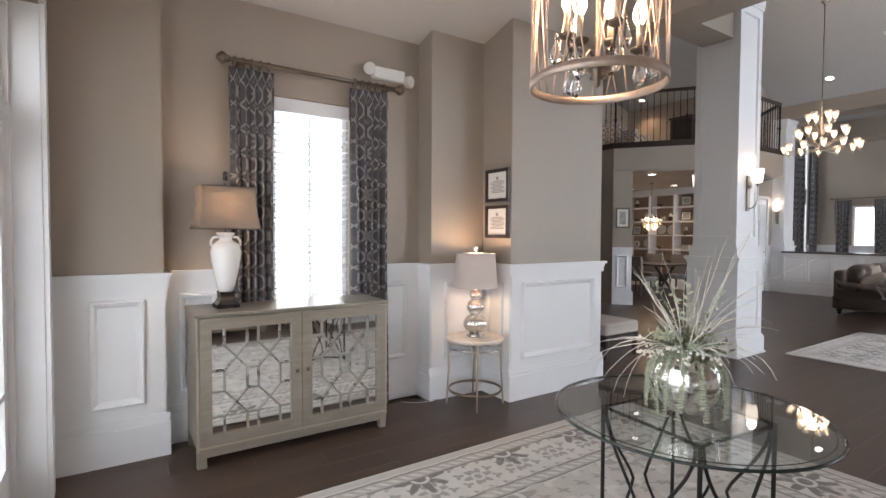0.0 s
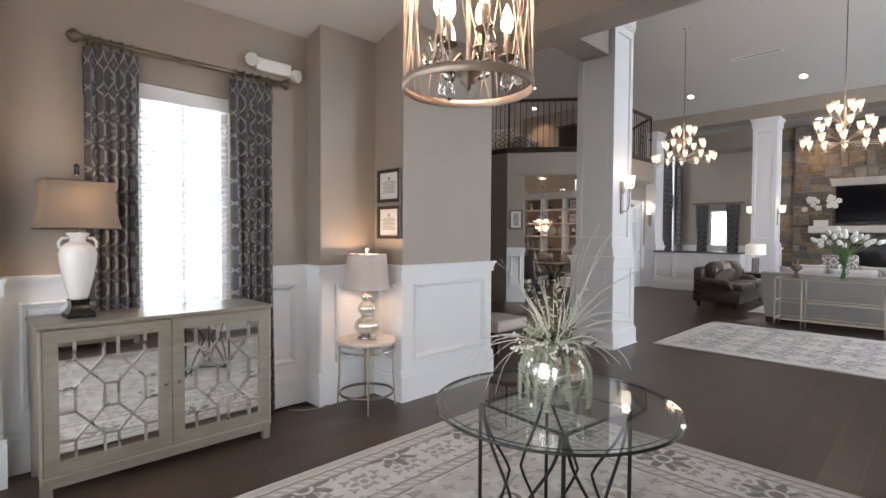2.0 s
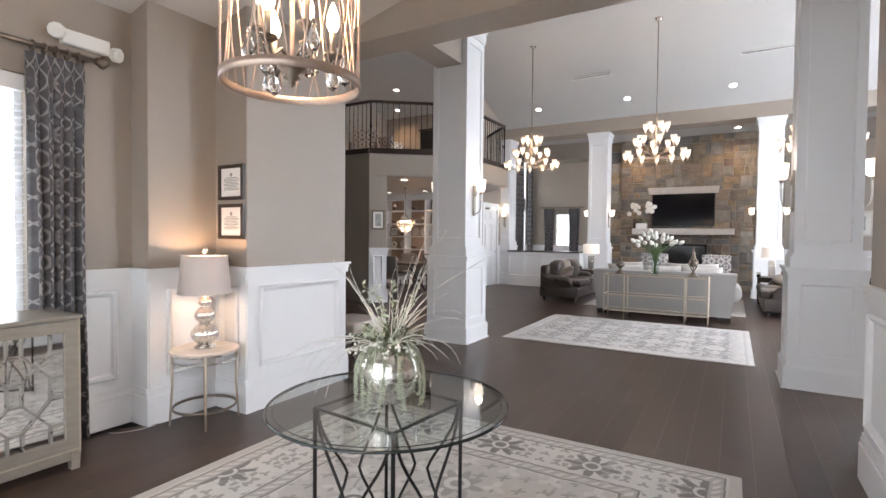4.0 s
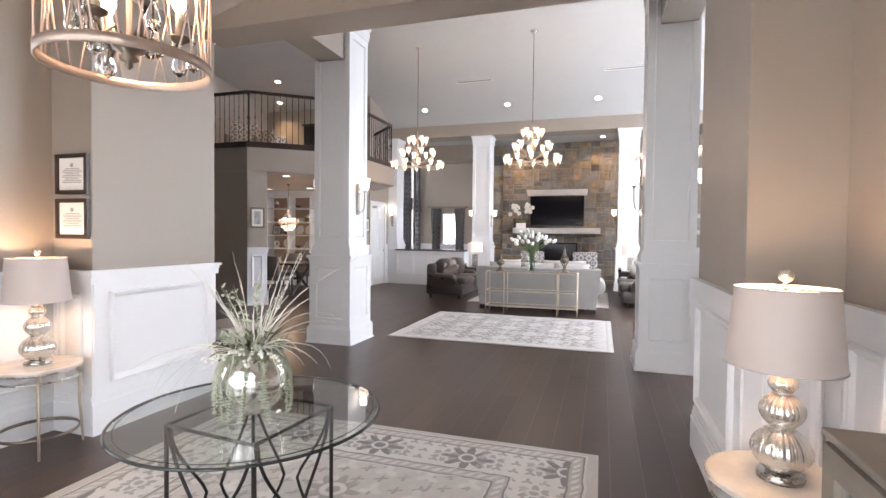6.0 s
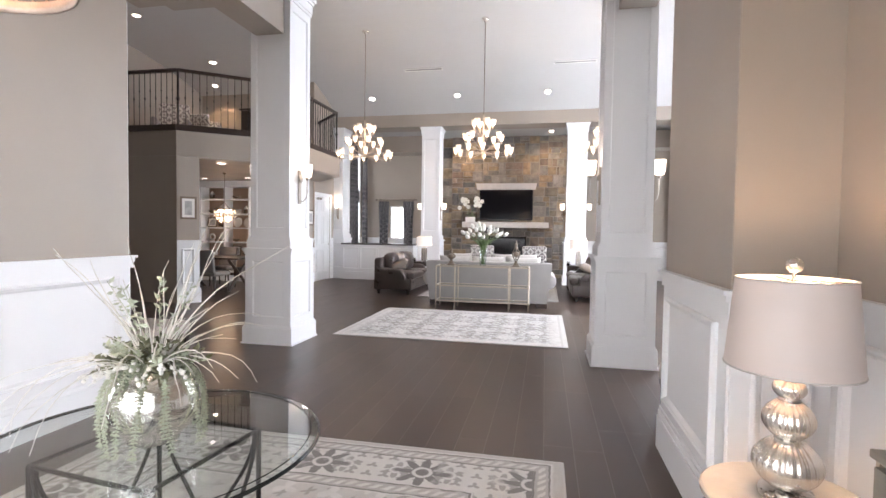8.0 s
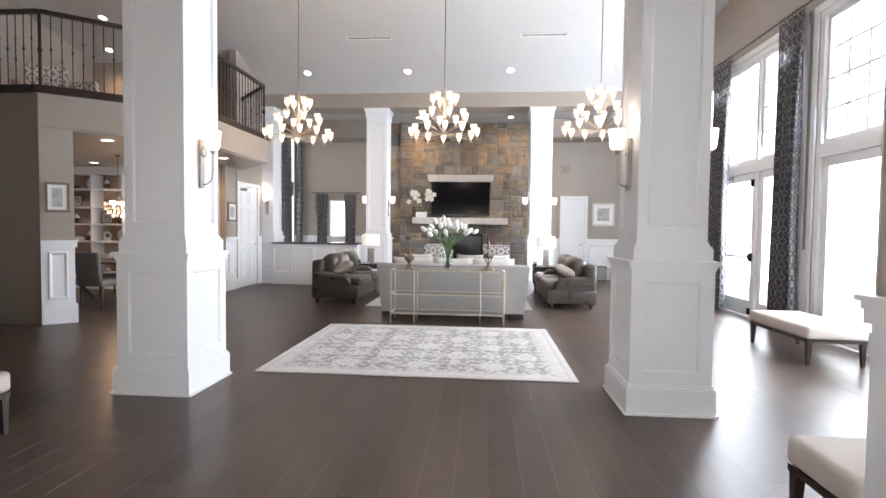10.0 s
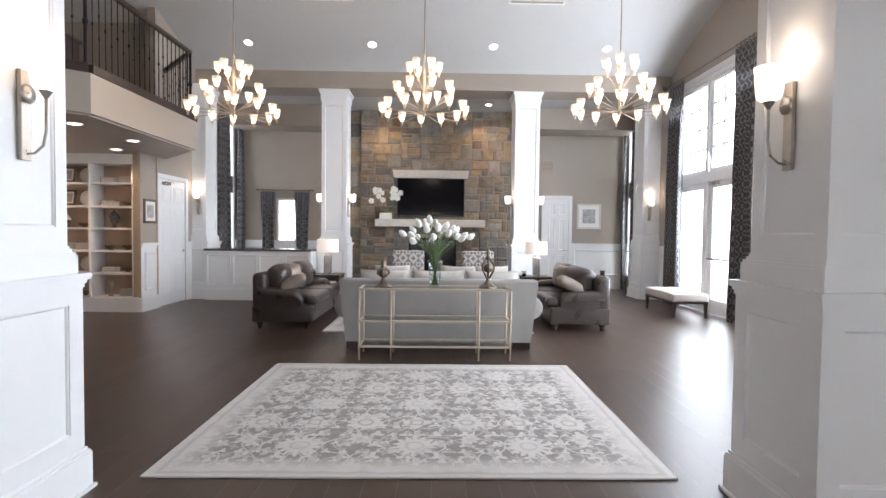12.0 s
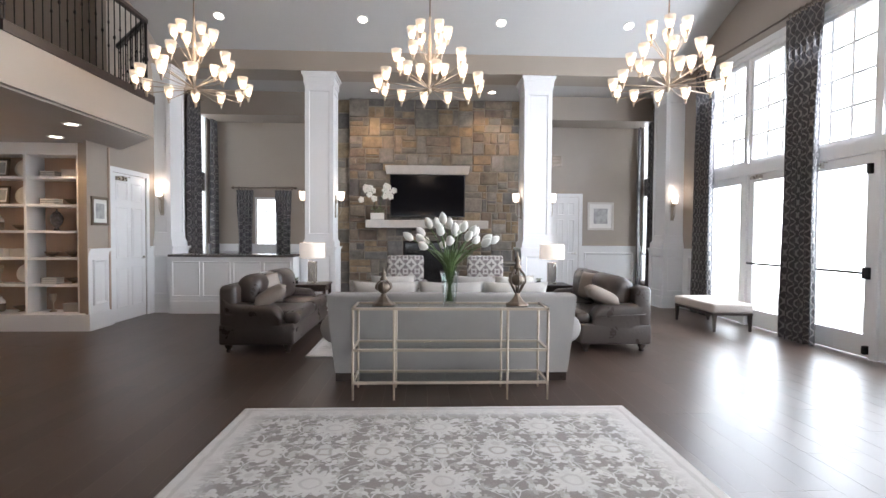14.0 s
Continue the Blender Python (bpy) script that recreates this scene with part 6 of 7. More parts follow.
for y in (4.32, 1.91, -0.47, -2.71):
    z = vault(13.34)
    sl = math.atan((vault(13.44) - vault(13.24)) / 0.2)
    downlight(13.34, y, z - 0.004, 0, (-sl, 0))
for x, y in ((11.35, 7.86), (9.05, 7.95), (12.45, 8.6)):
    downlight(x, y, vault(x) - 0.006, 80, (-math.atan((vault(x + 0.1) - vault(x - 0.1)) / 0.2), 0))
for x, y in ((10.92, 5.1), (11.75, 5.88), (11.6, 7.02), (9.77, 5.13), (9.02, 5.94), (11.6, 8.3)):
    downlight(x, y, 2.716, 45 if x > 11.5 else 12)
for y, w in ((2.57, 0.48), (-1.09, 0.48)):
    z = vault(12.2)
    sl = math.degrees(math.atan((vault(12.25) - vault(12.15)) / 0.1))
    t = thing("ceiling_vent", pose(12.2, y, z - 0.004, 0, -sl, 0), "long white slot air vent in the vaulted ceiling", "vent", "slot vents")
    bm = bmesh.new()
    for x0, x1, y0, y1 in ((-0.05, -0.03, -w, w), (0.03, 0.05, -w, w), (-0.03, 0.03, -w, -w + 0.02), (-0.03, 0.03, w - 0.02, w)):
        box(bm, x0, x1, y0, y1, -0.012, 0.0)
    part("frame", bm, PLASTIC, t)
    for x in (-0.012, 0.012):
        part("slat", B(x - 0.006, x + 0.006, -w + 0.02, w - 0.02, -0.01, -0.002), INK, t)
for y in (1.9, -0.6):
    lamp("SPOT", (15.2, y, 4.43), 120, WARM, (15.85, y, 2.7), 0.1, spot=105, name="alcove_downlight")
    t = thing("downlight", (15.35, y, 4.455), "small round recessed ceiling light, lit", "ceiling light", "recessed downlights")
    part("lens", lathe(bmesh.new(), [(0.07, -0.002), (0.07, 0.004)], n=20), CAN, t, "glowing lens")

# ---- windows, doors and curtains of the hall ----
def glazed_unit(name, x0, x1, bays, label, doors=()):
    """Tall south window: doors or lights below a transom, gridded lights above; room side +y."""
    w = structure(new(name), label, "window")
    w.matrix_world = Matrix.Translation((x0, -4.30, 0))
    L, TOP, T0, T1 = x1 - x0, 4.315, 2.40, 2.58
    step = L / bays
    for k in range(bays + 1):
        c = min(max(k * step, 0.045), L - 0.045)
        part("mullion", B(c - 0.043, c + 0.043, -0.12, -0.01, 0, TOP), WHITE, w)
    part("transom_bar", B(0.005, L - 0.005, -0.125, -0.003, T0, T1), WHITE, w)
    bm = B(0.003, L - 0.003, -0.125, -0.004, TOP - 0.07, TOP + 0.003)
    part("head", bm, WHITE, w)
    bm = bmesh.new()
    box(bm, -0.09, 0.0, 0.002, 0.024, 0, TOP)
    box(bm, L, L + 0.09, 0.002, 0.024, 0, TOP)
    box(bm, -0.09, L + 0.09, 0.002, 0.024, TOP, TOP + 0.1)
    part("casing", bm, WHITE, w)
    for k in range(bays):
        a, b = k * step + 0.045, (k + 1) * step - 0.045
        if k in (0,):
            a += 0.04
        if k == bays - 1:
            b -= 0.04
        bm = bmesh.new()
        f = 0.055
        z0, z1 = T1 + 0.003, TOP - 0.073
        for p, q, r, s in ((a, a + f, z0, z1), (b - f, b, z0, z1), (a + f, b - f, z0, z0 + f), (a + f, b - f, z1 - f, z1)):
            box(bm, p, q, -0.1, -0.05, r, s)
        sash = part("upper_sash", bm, WHITE, w)
        for i in range(1, 3):
            c = a + f + (b - a - 2 * f) * i / 3
            part("glazing_bar", B(c - 0.013, c + 0.013, -0.09, -0.06, z0 + f, z1 - f), WHITE, sash)
        for i in range(1, 4):
            c = z0 + f + (z1 - z0 - 2 * f) * i / 4
            part("glazing_bar", B(a + f, b - f, -0.088, -0.062, c - 0.013, c + 0.013), WHITE, sash)
        g = part("pane", B(a + f, b - f, -0.077, -0.073, z0 + f, z1 - f), WINGLASS, sash)
        g.visible_shadow = False
        bm = bmesh.new()
        f = 0.12
        z0, z1 = 0.012, T0 - 0.003
        for p, q, r, s in ((a, a + f, z0, z1), (b - f, b, z0, z1), (a + f, b - f, z0, z0 + 0.26), (a + f, b - f, z1 - f, z1)):
            box(bm, p, q, -0.095, -0.05, r, s)
        leaf = part("door_leaf", bm, WHITE, w)
        g = part("pane", B(a + f, b - f, -0.075, -0.071, z0 + 0.26, z1 - f), WINGLASS, leaf)
        g.visible_shadow = False
        if k in doors:
            bm = tube(bmesh.new(), [(a + 0.04, -0.0, 1.0), (b - 0.06, -0.0, 1.0)], 0.016, 10)
            part("panic_bar", bm, IRON, leaf, "black panic bar", True)
            bm = B(a + 0.01, a + 0.085, -0.05, 0.03, 0.93, 1.07, bev=0.01)
            box(bm, a + 0.02, a + 0.07, -0.05, 0.02, 2.16, 2.28, bev=0.008)
            box(bm, a + 0.02, a + 0.07, -0.05, 0.02, 0.05, 0.15, bev=0.008)
            part("latch", bm, IRON, leaf)
            bm = B(b - 0.32, b - 0.1, -0.05, 0.01, T0 - 0.085, T0 - 0.03, bev=0.008)
            box(bm, b - 0.42, b - 0.2, -0.01, 0.005, T0 - 0.028, T0 - 0.016)
            part("door_closer", bm, NICKEL, leaf)
    return w


glazed_unit("window_2", UNIT1[0], UNIT1[1], 4, "tall white framed glazed doors with gridded lights above", (1, 2))
glazed_unit("window_3", UNIT2[0], UNIT2[1], 3, "tall white framed glazed doors with gridded lights above")


def tall_window(name, m, w, z0, z1, label):
    t = structure(new(name), label, "window")
    t.matrix_world = m
    bm = bmesh.new()
    for a, b, c, d in ((0.002, 0.05, z0, z1), (w - 0.05, w - 0.002, z0, z1), (0.05, w - 0.05, z0, z0 + 0.05), (0.05, w - 0.05, z1 - 0.05, z1)):
        box(bm, a, b, -0.1, -0.02, c, d)
    part("window_frame", bm, WHITE, t)
    if z1 - z0 > 2:
        part("spandrel", B(0.05, w - 0.05, -0.09, -0.03, 2.35, 2.75), COUNTER, t, "dark spandrel panel")
    else:
        for i in (1, 2, 3):
            part("glazing_bar", B(0.05, w - 0.05, -0.07, -0.05, z0 + (z1 - z0) * i / 4 - 0.009, z0 + (z1 - z0) * i / 4 + 0.009), WHITE, t)
        part("glazing_bar", B(w / 2 - 0.009, w / 2 + 0.009, -0.07, -0.05, z0 + 0.05, z1 - 0.05), WHITE, t)
    g = part("pane", B(0.05, w - 0.05, -0.062, -0.058, z0 + 0.05, z1 - 0.05), WINGLASS, t)
    g.visible_shadow = False


tall_window("window_4", pose(15.7, -4.3, 0), 0.54, 0.3, 4.15, "tall narrow window in the fireplace bay")
tall_window("window_5", pose(15.98, 5.65, 0, 0, 0, 180), 0.58, 0.3, 4.15, "tall narrow window in the fireplace bay")
tall_window("window_6", pose(16.3, 4.20, 0, 0, 0, 90), 0.52, 0.95, 2.25, "small white gridded window behind the counter")

tall = "slate grey floor-length patterned curtain beside the tall windows"
for x, w, f in ((13.46, 0.62, 6), (11.17, 0.66, 6), (9.15, 0.58, 6), (4.95, 0.5, 5)):
    curtain("curtain", pose(x, -4.17, 4.44), w, 4.425, f, tall, 0.06)
curtain_rod(pose(3.8, -4.17, 4.475), 10.1, 0.016)
for x, y, w, f in ((15.46, -4.2, 0.58, 6), (16.2, -4.2, 0.16, 2), (15.14, 5.55, 0.58, 6), (16.12, 5.55, 0.3, 4)):
    curtain("curtain", pose(x, y, 4.2), w, 4.19, f, "slate grey floor-length patterned curtain beside a narrow window", 0.045)
curtain_rod(pose(15.1, -4.2, 4.235), 1.12, 0.014)
curtain_rod(pose(16.2, 5.555, 4.235, 0, 0, 180), 1.4, 0.014)
for y in (4.9, 4.04):
    curtain("curtain", pose(16.2, y, 2.42, 0, 0, 90), 0.38, 2.41, 5, "slate grey patterned curtain beside the small window", 0.04)
curtain_rod(pose(16.205, 5.12, 2.455, 0, 0, -90), 1.3, 0.013)


def panel_door(name, m, w, h, label, closer=False):
    """A six-panel door in its casing on the plane y = 0, facing +y."""
    t = structure(new(name), label, "door")
    t.matrix_world = m
    bm = B(-0.08, 0.0, 0.002, 0.022, 0, h + 0.08)
    box(bm, w, w + 0.08, 0.002, 0.022, 0, h + 0.08)
    box(bm, 0.0, w, 0.002, 0.022, h, h + 0.08)
    part("casing", bm, WHITE, t)
    leaf = part("door_leaf", B(0.004, w - 0.004, -0.045, -0.006, 0.006, h - 0.004), WHITE, t)
    s = 0.11
    for x0, x1 in ((s, w / 2 - 0.05), (w / 2 + 0.05, w - s)):
        for z0, z1 in ((0.22, 0.86), (1.0, 1.78 * h / 2.3), (1.88 * h / 2.3, h - 0.13)):
            bm = bmesh.new()
            moulding(bm, x0, x1, z0, z1, -0.006, 0.025, 0.01)
            box(bm, x0 + 0.05, x1 - 0.05, -0.006, 0.0, z0 + 0.05, z1 - 0.05)
            part("panel", bm, WHITE, leaf)
    bm = lathe(bmesh.new(), [(0.026, 0), (0.026, 0.01), (0.01, 0.014), (0.01, 0.04)], n=14)
    bm.transform(Matrix.Translation((0.07, -0.006, 1.0)) @ Matrix.Rotation(-math.pi / 2, 4, "X"))
    tube(bm, [(0.07, 0.034, 1.0), (0.18, 0.036, 0.995)], 0.009, 8)
    part("handle", bm, NICKEL, leaf, "brushed nickel lever handle", True)
    if closer:
        bm = B(w - 0.33, w - 0.1, -0.006, 0.05, h - 0.12, h - 0.06, bev=0.006)
        box(bm, w - 0.45, w - 0.2, 0.02, 0.035, h - 0.055, h - 0.045)
        part("door_closer", bm, NICKEL, leaf)
    return t


panel_door("door_1", pose(13.52, 5.65, 0, 0, 0, 180), 0.94, 2.355, "white six-panel door with a lever handle and closer", True)
structure(part("door_recess", B(12.55, 13.55, 5.70, 5.72, 0, 2.36), WHITE), "white door lining", "trim")
panel_door("door_2", pose(16.296, -2.80, 0, 0, 0, 90), 0.62, 2.32, "white panelled door in the fireplace bay")
for c in bpy.data.objects["door_2"].children:
    c.location.y = 0.05

framed("picture", pose(12.27, 5.641, 1.73, 0, 0, 1.1), 0.4, 0.42, BRONZE, "small print in a wide silver frame on the wall", 0.04, 0.06)
framed("picture", pose(8.218, 6.056, 1.78, 0, 0, -47.3), 0.28, 0.42, BRONZE, "small print in a silver frame on the wall", 0.035, 0.045)
framed("picture", pose(16.29, -3.33, 1.88, 0, 0, -90), 0.62, 0.65, LIMESTONE, "grey landscape print with a white mount in a pale frame", 0.045, 0.1)
t = thing("air_grille", pose(16.298, -2.25, 3.17, 0, 0, -90), "small beige air return grille on the taupe wall", "vent")
part("frame", B(-0.15, 0.15, -0.012, 0, -0.14, 0.14, bev=0.004), TAUPE, t)
for i in range(7):
    part("slat", B(-0.125, 0.125, -0.018, -0.012, -0.11 + i * 0.033, -0.094 + i * 0.033), BRONZE, t)
t = thing("floor_vase", (16.0, -3.62, 0), "tall grey ceramic floor vase against the wainscot", "vase")
part("body", lathe(bmesh.new(), [(0.07, 0), (0.11, 0.08), (0.12, 0.2), (0.08, 0.34), (0.05, 0.42), (0.07, 0.5), (0.06, 0.5), (0.04, 0.42)], n=24), COUNTER, t, "", True)
t = thing("floor_speaker", (16.05, -3.25, 0), "grey box loudspeaker standing on the floor", "speaker")
part("cabinet", B(-0.12, 0.12, -0.13, 0.13, 0, 0.42, bev=0.012), COUNTER, t)
part("grille", B(-0.128, -0.118, -0.11, 0.11, 0.03, 0.39), INK, t)


# benches
def window_bench(m, w=1.15, d=0.62):
    t = thing("bench", m, "low upholstered cream bench with dark tapered legs", "bench", "cream window benches")
    part("cushion", soft_box(bmesh.new(), -w / 2, w / 2, -d / 2, d / 2, 0.28, 0.42, 0.035, 0.015), BENCHCLOTH, t, "cream linen cushion", True)
    part("seat_rail", B(-w / 2 + 0.01, w / 2 - 0.01, -d / 2 + 0.01, d / 2 - 0.01, 0.245, 0.28), DARKWOOD, t)
    for sx in (-1, 1):
        for sy in (-1, 1):
            bm = B(sx * (w / 2 - 0.04) - 0.025, sx * (w / 2 - 0.04) + 0.025, sy * (d / 2 - 0.04) - 0.025, sy * (d / 2 - 0.04) + 0.025, 0, 0.245)
            for v in bm.verts:
                if v.co.z < 0.1:
                    v.co.x += (sx * (w / 2 - 0.03) - v.co.x) * 0.4
                    v.co.y += (sy * (d / 2 - 0.03) - v.co.y) * 0.4
            part("leg", bm, DARKWOOD, t)
    return t


window_bench(pose(12.42, -3.74, 0))
window_bench(pose(7.75, -3.62, 0), 1.15, 0.62)


def side_chair(m, label="grey upholstered side chair with dark wooden legs", group="grey side chairs"):
    """A dining chair that faces -x."""
    t = thing("side_chair", m, label, "chair", group)
    part("seat", soft_box(bmesh.new(), -0.24, 0.24, -0.24, 0.24, 0.38, 0.48, 0.035, 0.012), DINCLOTH, t, "", True)
    bm = soft_box(bmesh.new(), 0.2, 0.27, -0.23, 0.23, 0.46, 0.95, 0.03)
    for v in bm.verts:
        v.co.x += (v.co.z - 0.46) * 0.12
    part("backrest", bm, DINCLOTH, t, "", True)
    for sx in (-1, 1):
        for sy in (-1, 1):
            part("leg", tube(bmesh.new(), [(sx * 0.2, sy * 0.2, 0.4), (sx * 0.215, sy * 0.205, 0)], 0.022, 8, 0.014), DARKWOOD, t)
    return t


window_bench(pose(4.45, 3.5, 0), 0.6, 0.55)
window_bench(pose(4.0, -1.73, 0), 0.45, 0.7)

# ---- loft ----
def railing(pts, z):
    t = thing("balcony_railing", (pts[1][0], pts[1][1], z), "dark wood and black iron balcony railing along the loft edge", "railing")
    o = Vector((pts[1][0], pts[1][1], 0))
    loc = lambda p, zz: (p[0] - o.x, p[1] - o.y, zz)
    for i, (a, b) in enumerate(zip(pts, pts[1:])):
        a, b = Vector(a), Vector(b)
        d = (b - a).normalized()
        L = (b - a).length
        for nm, z0, z1, r in (("top_rail", 1.09, 1.15, 0.035), ("shoe_rail", 0.1, 0.13, 0.025)):
            bm = B(0, L, -r, r, z0, z1, bev=0.01)
            bm.transform(Matrix.Translation(loc(a, 0)) @ Matrix.Rotation(math.atan2(d.y, d.x), 4, "Z"))
            part(nm, bm, DARKWOOD, t)
        bm = B(-0.02, L + 0.02, -0.1, 0.1, 0.001, 0.1)
        bm.transform(Matrix.Translation(loc(a, 0)) @ Matrix.Rotation(math.atan2(d.y, d.x), 4, "Z"))
        part("nosing", bm, DARKWOOD, t)
        n = max(2, int(L / 0.115))
        for k in range(1, n):
            p = a + d * L * k / n
            bm = tube(bmesh.new(), [loc(p, 0.12), loc(p, 1.1)], 0.007, 6)
            if k % 2:
                ball(bm, loc(p, 0.62), 0.016, 8, (1, 1, 1.6))
            else:
                ball(bm, loc(p, 0.48), 0.014, 8, (1, 1, 1.5))
                ball(bm, loc(p, 0.76), 0.014, 8, (1, 1, 1.5))
            part("baluster", bm, IRON, t)
    for p in pts[1:-1]:
        bm = tube(bmesh.new(), [loc(p, 0.1), loc(p, 1.14)], 0.02, 8)
        ball(bm, loc(p, 0.6), 0.032, 10, (1, 1, 1.4))
        part("post", bm, IRON, t)


railing([(8.16, 9.2), (8.16, 6.22), (9.34, 4.68), (11.78, 4.68), (12.83, 5.7)], 3.2)
t = thing("loft_cabinet", (10.45, 6.0, 3.2), "dark wooden cabinet standing on the loft", "cabinet")
part("body", B(-0.3, 0.3, -0.25, 0.25, 0.06, 0.85), DARKWOOD, t)
part("top", B(-0.33, 0.33, -0.28, 0.28, 0.85, 0.89), DARKWOOD, t)
part("plinth", B(-0.28, 0.28, -0.22, 0.22, 0, 0.06), DARKWOOD, t)
for x, y, rz in ((9.7, 7.7, 30), (10.6, 8.1, 0), (11.6, 7.9, 60)):
    wing_chair(pose(x, y, 3.2, 0, 0, rz))

# ---- dining room ----
t = thing("built_in_bookcase", (12.12, 5.625, 0), "white built-in bookcase with beige back, half filled with ornaments", "bookcase")
ZS = [0.24, 0.64, 1.03, 1.42, 1.80, 2.20, 2.52]
YS = [0.22, 0.96, 1.72, 2.46, 3.2, 3.94]
part("back_panel", B(0.36, 0.39, 0.0, 4.0, 0, 2.7), SHELFBACK, t, "beige back panel")
part("end_stile", B(-0.02, 0.36, 0.03, 0.2, 0.24, 2.7), TAUPE, t, "taupe end stile")
part("plinth", B(-0.14, 0.36, -0.02, 4.0, 0, 0.24), WHITE, t)
part("head", B(-0.01, 0.36, 0.2, 4.0, 2.53, 2.7), WHITE, t)
for y in YS:
    part("upright", B(0.0, 0.36, y - 0.018, y + 0.018, 0.24, 2.53), WHITE, t)
for y0, y1 in zip(YS, YS[1:]):
    for z in ZS[1:-1]:
        part("shelf", B(0.01, 0.36, y0 + 0.018, y1 - 0.018, z - 0.018, z + 0.018), WHITE, t)
rd = random.Random(4)


def urn(m, s, mat, label):
    t = thing("urn", m, label, "ornament")
    part("body", lathe(bmesh.new(), [(0.06 * s, 0), (0.05 * s, 0.03 * s), (0.03 * s, 0.06 * s), (0.1 * s, 0.15 * s), (0.12 * s, 0.25 * s), (0.1 * s, 0.32 * s), (0.06 * s, 0.34 * s)], n=20), mat, t, "", True)
    part("lid", lathe(bmesh.new(), [(0.09 * s, 0.335 * s), (0.05 * s, 0.38 * s), (0.015 * s, 0.4 * s), (0.02 * s, 0.43 * s), (0.0, 0.45 * s)], n=16), mat, t, "", True)


def ornament(kind, x, y, z):
    if kind == "books":
        for k in range(3):
            b = thing("book", pose(x, y, z + k * 0.03, 0, 0, rd.uniform(-8, 8)), "cloth bound book lying in a stack on a shelf", "book", "stacked books")
            part("pages", B(-0.08, 0.078, -0.11, 0.108, 0.003, 0.027), PAPER, b)
            part("cover", B(-0.084, 0.084, 0.108, 0.114, 0, 0.03), LEATHER, b)
            part("board", B(-0.084, 0.084, -0.114, 0.114, 0, 0.003), LEATHER, b)
    elif kind == "plate":
        o = thing("plate", pose(x + 0.1, y, z + 0.14, 0, -78, 0), "round pale decorative plate leaning on a shelf", "plate")
        part("dish", lathe(bmesh.new(), [(0.05, 0), (0.08, 0.005), (0.135, 0.02), (0.135, 0.024), (0.08, 0.01), (0.0, 0.006)], n=28), CERAMIC, o, "", True)
    elif kind == "bowl":
        o = thing("bowl", (x, y, z), "pewter footed bowl on a shelf", "bowl")
        part("dish", lathe(bmesh.new(), [(0.05, 0), (0.02, 0.015), (0.06, 0.03), (0.11, 0.08), (0.105, 0.08), (0.05, 0.035), (0, 0.03)], n=20), BRONZE, o, "", True)
    elif kind == "box":
        o = thing("keepsake_box", (x, y, z), "small cream keepsake box on a shelf", "box")
        part("body", B(-0.07, 0.07, -0.11, 0.11, 0, 0.09), LIGHTCUSH, o)
        part("lid", B(-0.075, 0.075, -0.115, 0.115, 0.091, 0.12), LIGHTCUSH, o)
    elif kind == "trophy":
        o = thing("goblet", (x, y, z), "slender brass goblet on a shelf", "ornament")
        part("cup", lathe(bmesh.new(), [(0.05, 0), (0.012, 0.03), (0.01, 0.13), (0.03, 0.16), (0.045, 0.26), (0.04, 0.26), (0.0, 0.17)], n=18), CHAMP, o, "", True)
    elif kind == "picture":
        framed("photo_frame", pose(x + 0.02, y, z + 0.135, -8, 0, -90), 0.3, 0.27, BRONZE, "bronze framed photograph standing on a shelf", 0.03, 0.03)
    elif kind == "ring":
        o = thing("ring_sculpture", (x, y, z), "round cream ring sculpture on a shelf", "ornament")
        bm = torus(bmesh.new(), 0.075, 0.025, n=28, k=10)
        bm.transform(Matrix.Translation((0, 0, 0.12)) @ Matrix.Rotation(math.pi / 2, 4, "Y"))
        part("ring", bm, CERAMIC, o, "", True)
        part("base", B(-0.04, 0.04, -0.06, 0.06, 0, 0.022), CERAMIC, o)
    elif kind == "jar":
        o = thing("jar", (x, y, z), "two-tone stoneware jar on a shelf", "jar")
        part("body", lathe(bmesh.new(), [(0.05, 0), (0.06, 0.03), (0.06, 0.12)], n=18), BRONZE, o, "", True)
        part("neck", lathe(bmesh.new(), [(0.06, 0.121), (0.055, 0.16), (0.02, 0.2), (0.02, 0.22)], n=18), CERAMIC, o, "", True)


plan = [["trophy", "urn_s", "bowl", "ring", "plate_u", "bowl2"], ["jar", "trophy", "box", "jar", "picture", "picture"], ["books", "picture", "bowl", "plate", "box", "bowl"], ["jar", "books", "ring", "picture", "bowl", "jar"], ["plate", "box", "books", "jar", "picture", "bowl"]]
tops = [ZS[0]] + [z + 0.018 for z in ZS[1:-1]]
for bi, (y0, y1) in enumerate(zip(YS, YS[1:])):
    for si, z in enumerate(tops):
        cy = 5.625 + (y0 + y1) / 2
        k = plan[bi][si % 6]
        if bi == 0 and si == 3:
            urn(pose(12.29, cy + 0.05, z), 0.72, COUNTER, "grey carved stone urn with a lid on a shelf")
            continue
        k = k if k in ("books", "plate", "bowl", "box", "trophy", "picture", "ring", "jar") else "books"
        ornament(k, 12.29, cy + 0.12, z)
        k2 = rd.choice(["bowl", "box", "plate", "jar", ""])
        if k2:
            ornament(k2, 12.31, cy - 0.17, z)

